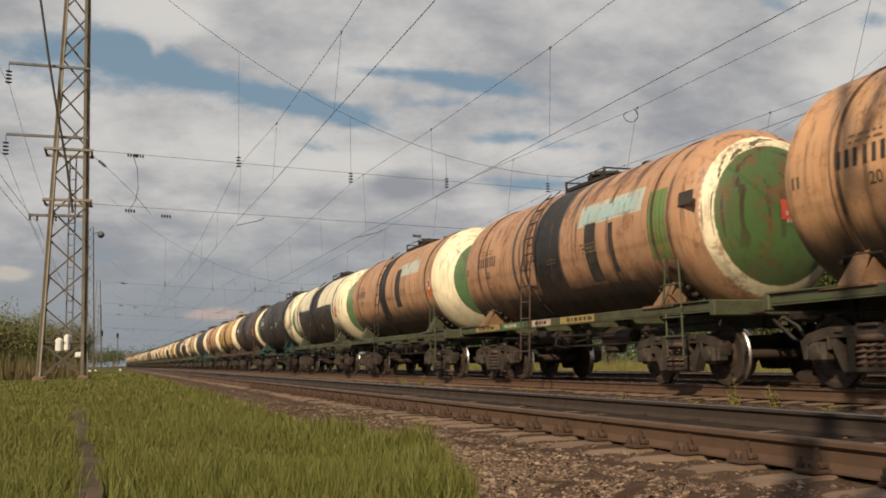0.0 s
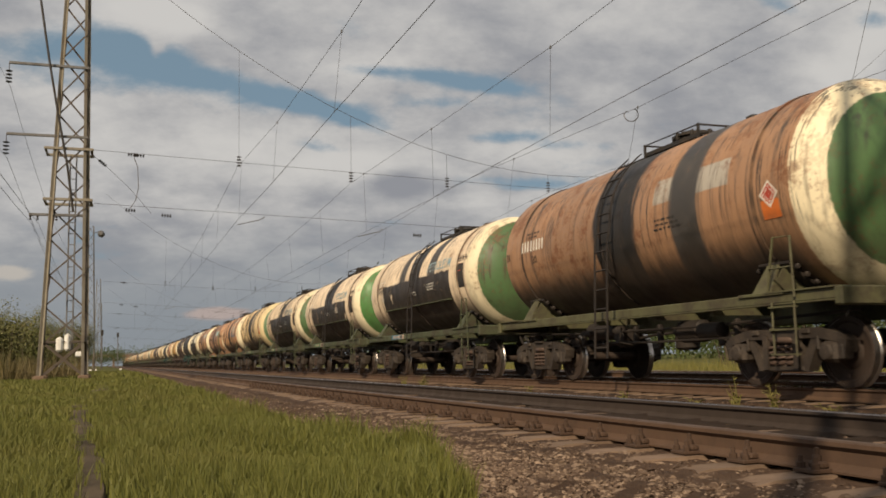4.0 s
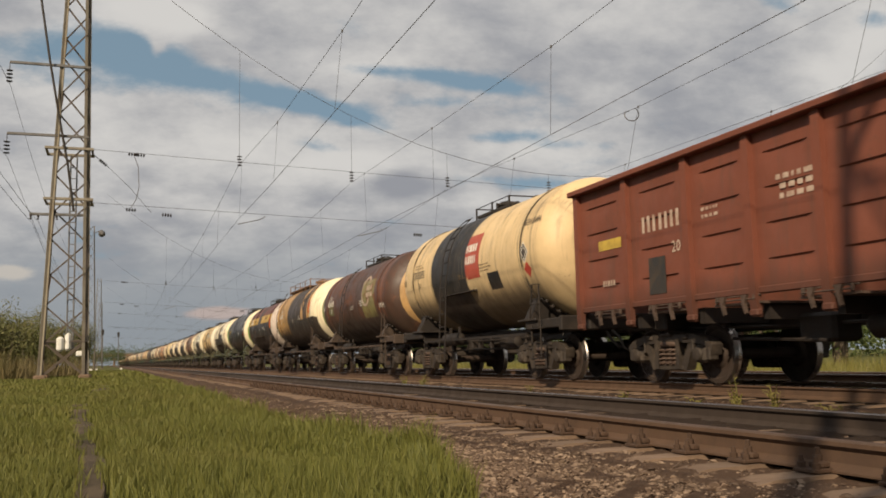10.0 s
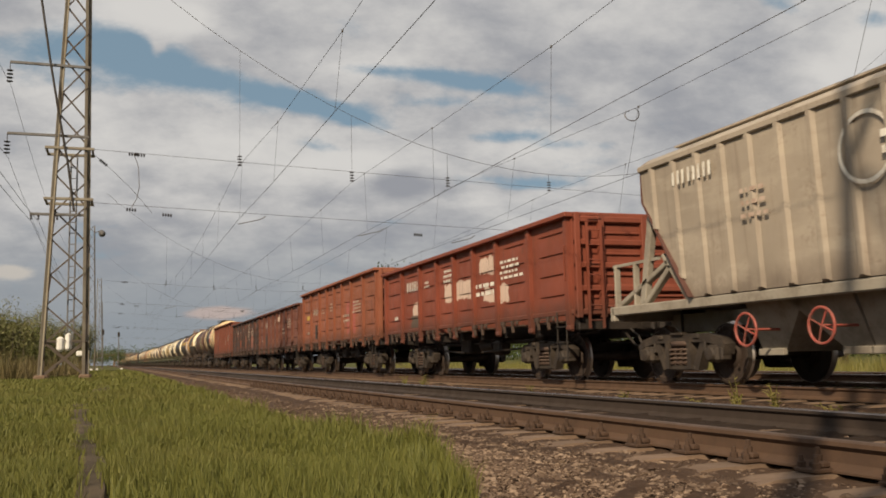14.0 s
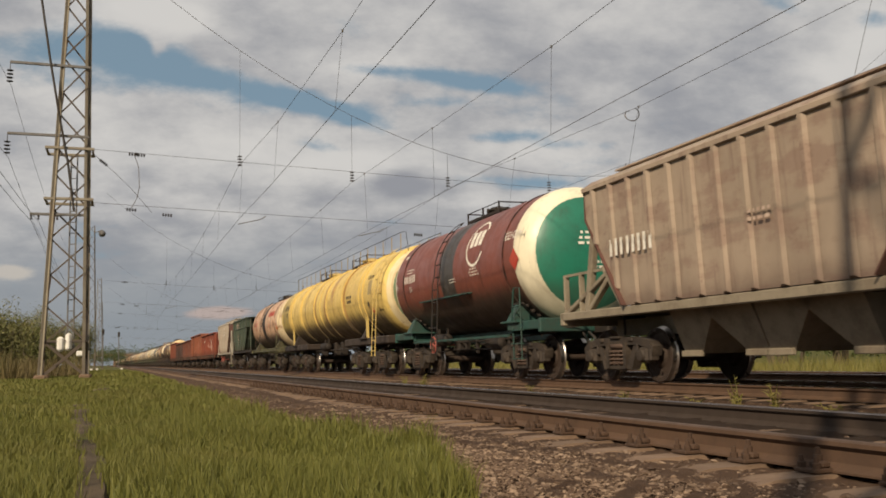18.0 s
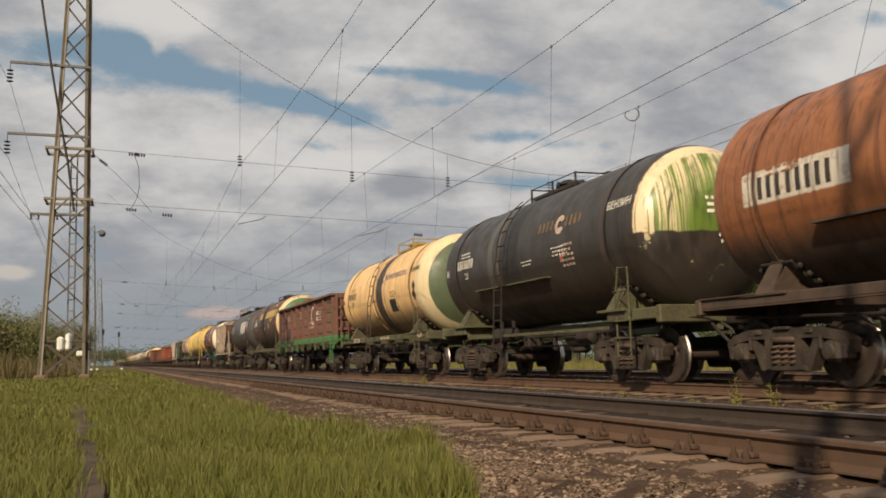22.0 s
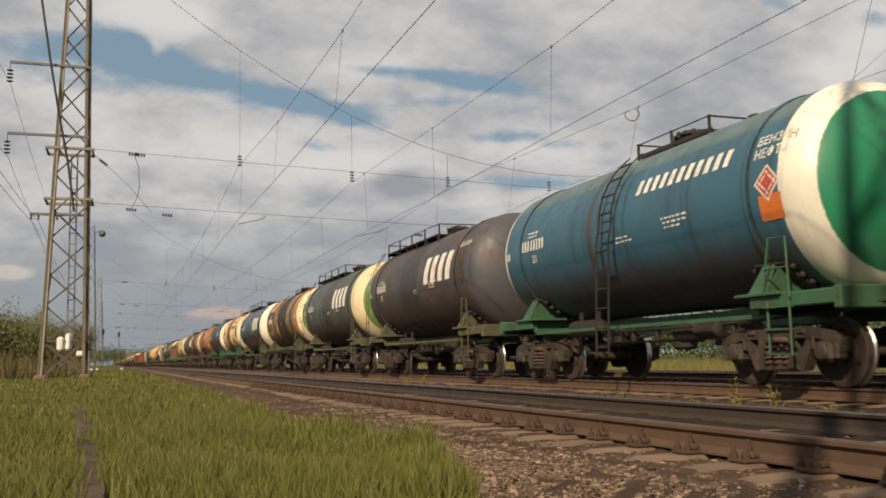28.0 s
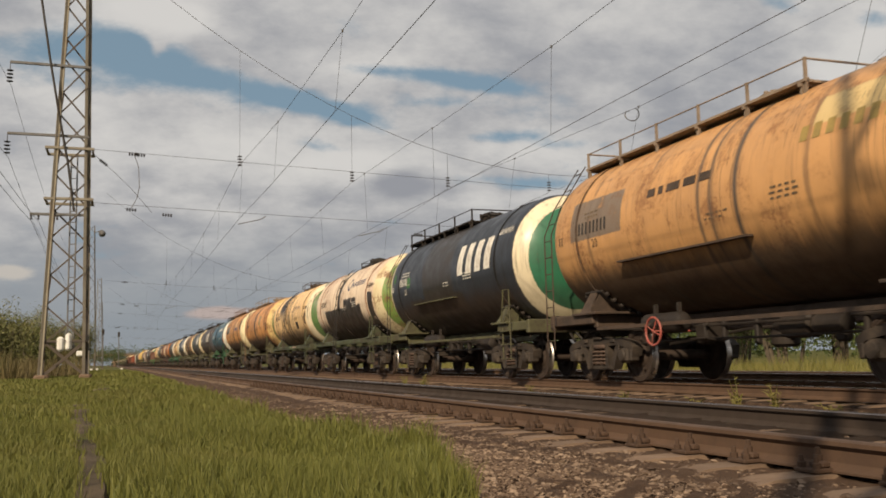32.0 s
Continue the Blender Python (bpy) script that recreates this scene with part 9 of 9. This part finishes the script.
    add(tank_wagon("w", p, "dark slate tank wagon with white block lettering and a plain end", "B", OLIVE_FRAME, number_marks(WHITE_PAINT, seed=47, haz=False) + [big_white(-1.0, -4), rect(0.5, 0.9, -3.8, -8, BROWN_FRAME), word("БЕНЗИН", 0.2, -3.7, 26, WHITE_PAINT)],
                   r=1.52, half=5.4, za=2.70, ladder_y=5.0, walk_len=5.5, top_mat=STEEL_DARK, tank_mat=STEEL_DARK))
    # W39
    p = tank_paint("paint_teal_blue", (0.036, 0.110, 0.165), (0.03, 0.05, 0.055), 0.35, [(1.35, 0.10, SOOT), (1.0, 0.05, SOOT)], [], (4.3, (0.76, 0.72, 0.60)), (1.25, (0.02, 0.20, 0.10)), rim=(0.75, 0.68, 0.55), top=(0.95, (0.085, 0.135, 0.140)), gloss=0.38, grime_shade=0.6, seed=85)
    add(tank_wagon("w", p, "clean teal tank wagon with slanted white blocks, green frame", "B", EMERALD,
                   number_marks(WHITE_PAINT, seed=49, haz=False) + [blocks(11, 0.13, 0.28, 0.115, -0.55, 18, WHITE_PAINT, 0.15), word("БЕНЗИН", 0.2, -3.75, 24, WHITE_PAINT), word("НЕФТЬ", 0.2, -3.75, 16, WHITE_PAINT), (diamond(0.26), -4.05, 2, WHITE_PAINT), (diamond(0.22), -4.05, 2.1, RED_PAINT),
                                                                   rect(0.46, 0.36, -3.85, -18, ORANGE_PAINT)], ladder_y=0.6, tank_mat=STEEL_DARK))
    # W40, W41
    p = tank_paint("paint_orange_streaked", (0.55, 0.27, 0.085), (0.10, 0.045, 0.03), 0.8, [(2.9, 0.10, SOOT), (2.3, 0.10, SOOT), (1.2, 0.16, TAR), (0.2, 0.25, TAR), (-2.3, 0.18, TAR), (3.7, 0.10, SOOT)], [], (4.05, (0.72, 0.62, 0.38)), (1.18, G1), patch=[(2.1, 4.3, 0.0, 0.55, (0.26, 0.24, 0.2)), (-2.2, -0.7, 0.15, 0.75, (0.5, 0.32, 0.16))], rust=0.25, seed=87)
    add(tank_wagon("w", p, "orange tank wagon with many black drip bands and a rusty walkway", "B", OLIVE_FRAME, number_marks(BLACK_PAINT, seed=51, haz=False) + [rect(1.1, 0.22, -0.9, 5, NAVY_PAINT), rect(0.55, 0.2, -3.5, 22, BLACK_PAINT), rect(0.5, 0.45, -3.6, 4, BLACK_PAINT)],
                   r=1.55, half=5.4, za=2.74, ladder_y=4.95, walk_len=6.2, top_mat=RUSTY_FRAME, tank_mat=RAIL_SIDE))
    p = tank_paint("paint_tan_orange", (0.52, 0.25, 0.085), BROWN, 0.5, [(0.75, 0.26, TAR)], [], (4.55, (0.66, 0.48, 0.20)), (1.25, (0.125, 0.145, 0.05)), patch=[(-1.9, -1.2, 0.0, 0.6, (0.22, 0.19, 0.08))], rust=0.4, seed=89)
    add(tank_wagon("w", p, "tan tank wagon with black band and rust-stained green end", "B", OLIVE_FRAME, number_marks(BLACK_PAINT, seed=53, haz=False) + [rect(0.32, 0.50, -3.98, -14, BROWN_FRAME)],
                   r=1.55, half=5.4, za=2.74, ladder_y=4.95, walk_len=5.6, top_mat=DECK, tank_mat=RUSTY_FRAME))
    # W42
    p = tank_paint("paint_cream_grey", (0.78, 0.51, 0.25), (0.12, 0.08, 0.05), 0.5, [(0.3, 0.10, SOOT), (0.75, 0.05, SOOT), (1.75, 0.07, SOOT), (-0.7, 0.06, SOOT), (-1.05, 0.04, SOOT), (2.75, 0.72, (0.040, 0.033, 0.028), 0.22)], [], (4.4, (0.70, 0.60, 0.42)), (1.3, (0.085, 0.16, 0.05)), patch=[(-2.2, -1.55, -0.62, -0.28, TAR)], grime_shade=0.7, seed=91)
    add(tank_wagon("w", p, "cream-tan tank wagon with blue block lettering and a sooty front", "A", GREEN_FRAME,
                   number_marks(BLACK_PAINT, seed=55, haz=False) + [(([(0, 0), (0.05, 0), (0.24, 0.34), (0.19, 0.34), (0.3, 0), (0.3, 0.05), (0, 0.05)], [(0, 1, 2, 3), (0, 4, 5, 6)]), -0.55, 10, NAVY_PAINT), blocks(10, 0.055, 0.17, 0.125, -0.95, 12, NAVY_PAINT, 0.1), word("БЕНЗИН", 0.2, -3.6, 9, BLACK_PAINT), (diamond(0.17), -4.0, -4, BROWN_FRAME), (diamond(0.16), -4.22, 0, BROWN_FRAME), rect(0.36, 0.3, -3.8, -18, BROWN_FRAME)], ladder_y=0.85, rail=0.30, plates=[(-1.2, 1.7, OLIVE_FRAME, PALE_PAINT), (-0.1, 0.5, GREEN_PAINT, PALE_PAINT)], top_mat=BROWN_FRAME))
    # W43
    p = tank_paint("paint_white_black", (0.66, 0.54, 0.40), (0.30, 0.12, 0.06), 0.4, [(1.0, 0.22, SOOT)], [(-3.0, 3.0, -0.18), (-2.4, -0.4, 0.12), (-4.7, -4.1, 0.15)], (4.5, (0.68, 0.58, 0.36)), (1.22, G2), rust=0.45, grime_shade=0.9, seed=93)
    add(tank_wagon("w", p, "rust-marked off-white tank wagon with black lower panels", "A", GREEN_FRAME,
                   number_marks(BLACK_PAINT, WHITE_PAINT, seed=57, haz=False) + [emblem(0.26, -0.75, 26, NAVY_PAINT, 0.08), blocks(11, 0.10, 0.20, 0.09, -1.05, 20, NAVY_PAINT), word("БЕНЗИН", 0.2, -3.35, 12, BLACK_PAINT)], ladder_y=0.75))
    # W44
    p = tank_paint("paint_black_navy", (0.030, 0.036, 0.048), TAR, 0.4, [(0.9, 1.2, (0.030, 0.026, 0.024))], [(-1.5, 3.0, -0.5)], (4.6, (0.76, 0.66, 0.46)), (1.18, (0.03, 0.15, 0.08)), rim=(0.66, 0.54, 0.36), gloss=0.4, grime_shade=0.8, seed=95)
    add(tank_wagon("w", p, "blue-black tank wagon with large white block lettering and cream end", "B", OLIVE_FRAME,
                   number_marks(WHITE_PAINT, seed=59, haz=False) + [big_white(-1.1, -4), word("БЕНЗИН", 0.2, -3.7, 24, WHITE_PAINT), rect(0.32, 0.30, 3.1, -3, GREEN_PAINT), rect(0.2, 0.28, 4.5, 6, GREEN_PAINT)],
                   r=1.52, half=5.4, za=2.70, ladder_y=5.0, walk_len=5.5, top_mat=STEEL_DARK, tank_mat=STEEL_DARK, shelf=(-1.0, 2.4)))
    # W45
    p = tank_paint("paint_tan_last", (0.52, 0.28, 0.11), BROWN, 0.35, [(0.2, 0.04, SOOT), (0.5, 0.04, SOOT), (-0.4, 0.06, SOOT)], [], (4.6, (0.55, 0.38, 0.2)), (1.2, G1), patch=[(2.2, 4.1, -0.1, 0.65, (0.20, 0.15, 0.11)), (-4.0, -2.2, 0.6, 1.0, (0.60, 0.44, 0.2))], rust=0.2, grime_shade=0.8, seed=97)
    add(tank_wagon("w", p, "tan tank wagon with faded stencils and red brake wheel", "B", BROWN_FRAME,
                   number_marks(BLACK_PAINT, seed=61, haz=False) + [(rects_geo(lines(1, 2.0, 0.14, 0.1, 4)), 1.5, 12, BROWN_FRAME), blocks(8, 0.14, 0.22, 0.10, -2.0, 16, OLD_YELLOW), word("НЕФТЬ", 0.2, -3.2, 10, WHITE_PAINT)],
                   r=1.55, half=5.4, za=2.74, ladder_y=4.95, walk_len=6.4, shelf=(-1.2, 2.4), wheel_red=DULL_RED, top_mat=DECK, tank_mat=BROWN_FRAME))


make_train()


# ---------------------------------------------------------------- what moves
def motions():
    """The train rolls away along its track at an even speed; the wheels turn with it."""
    first = len(TRAIN) - 45              # index of the first wagon behind the opening pair
    s, places = 5.15, {}
    for k in range(first, len(TRAIN)):
        if k > first:
            s -= (TRAIN[k - 1][1] + TRAIN[k][1]) / 2
        places[k] = s
    s = 5.15
    for k in range(first - 1, -1, -1):
        s += (TRAIN[k + 1][1] + TRAIN[k][1]) / 2
        places[k] = s
    for k, (w, _) in enumerate(TRAIN):
        rows = []
        for t in (0, 2, 4, 6, 8, 10, 12, 14, 16, 18, 20, 22, 24, 26, 28, 30, 32):
            y = places[k] + SLACK[k] + SPEED * t
            bx, bz, h = bend(y)
            rows.append((float(t), pose(TRACK_B + bx, y, HZ + bz, 0, 0, -math.degrees(h))))
        keep = [rows[0]] + [b for a, b, c in zip(rows, rows[1:], rows[2:]) if a[1].translation.y < 380 and c[1].translation.y > 20] + [rows[-1]]
        walk(w, keep)
    spin = math.degrees(SPEED / 0.475)
    n = 32 * FPS
    lead = {}
    for w, side in WHEELS:
        if side not in lead:
            base = w.matrix_basis.translation.copy()
            walk(w, [(i / FPS, Matrix.Translation(base) @ pose(0, 0, 0, -spin * i / FPS)) for i in range(n + 1)])
            lead[side] = w.animation_data
        else:
            w.rotation_mode = "QUATERNION"
            w.animation_data_create()
            w.animation_data.action = lead[side].action
            w.animation_data.action_slot = lead[side].action_slot


motions()
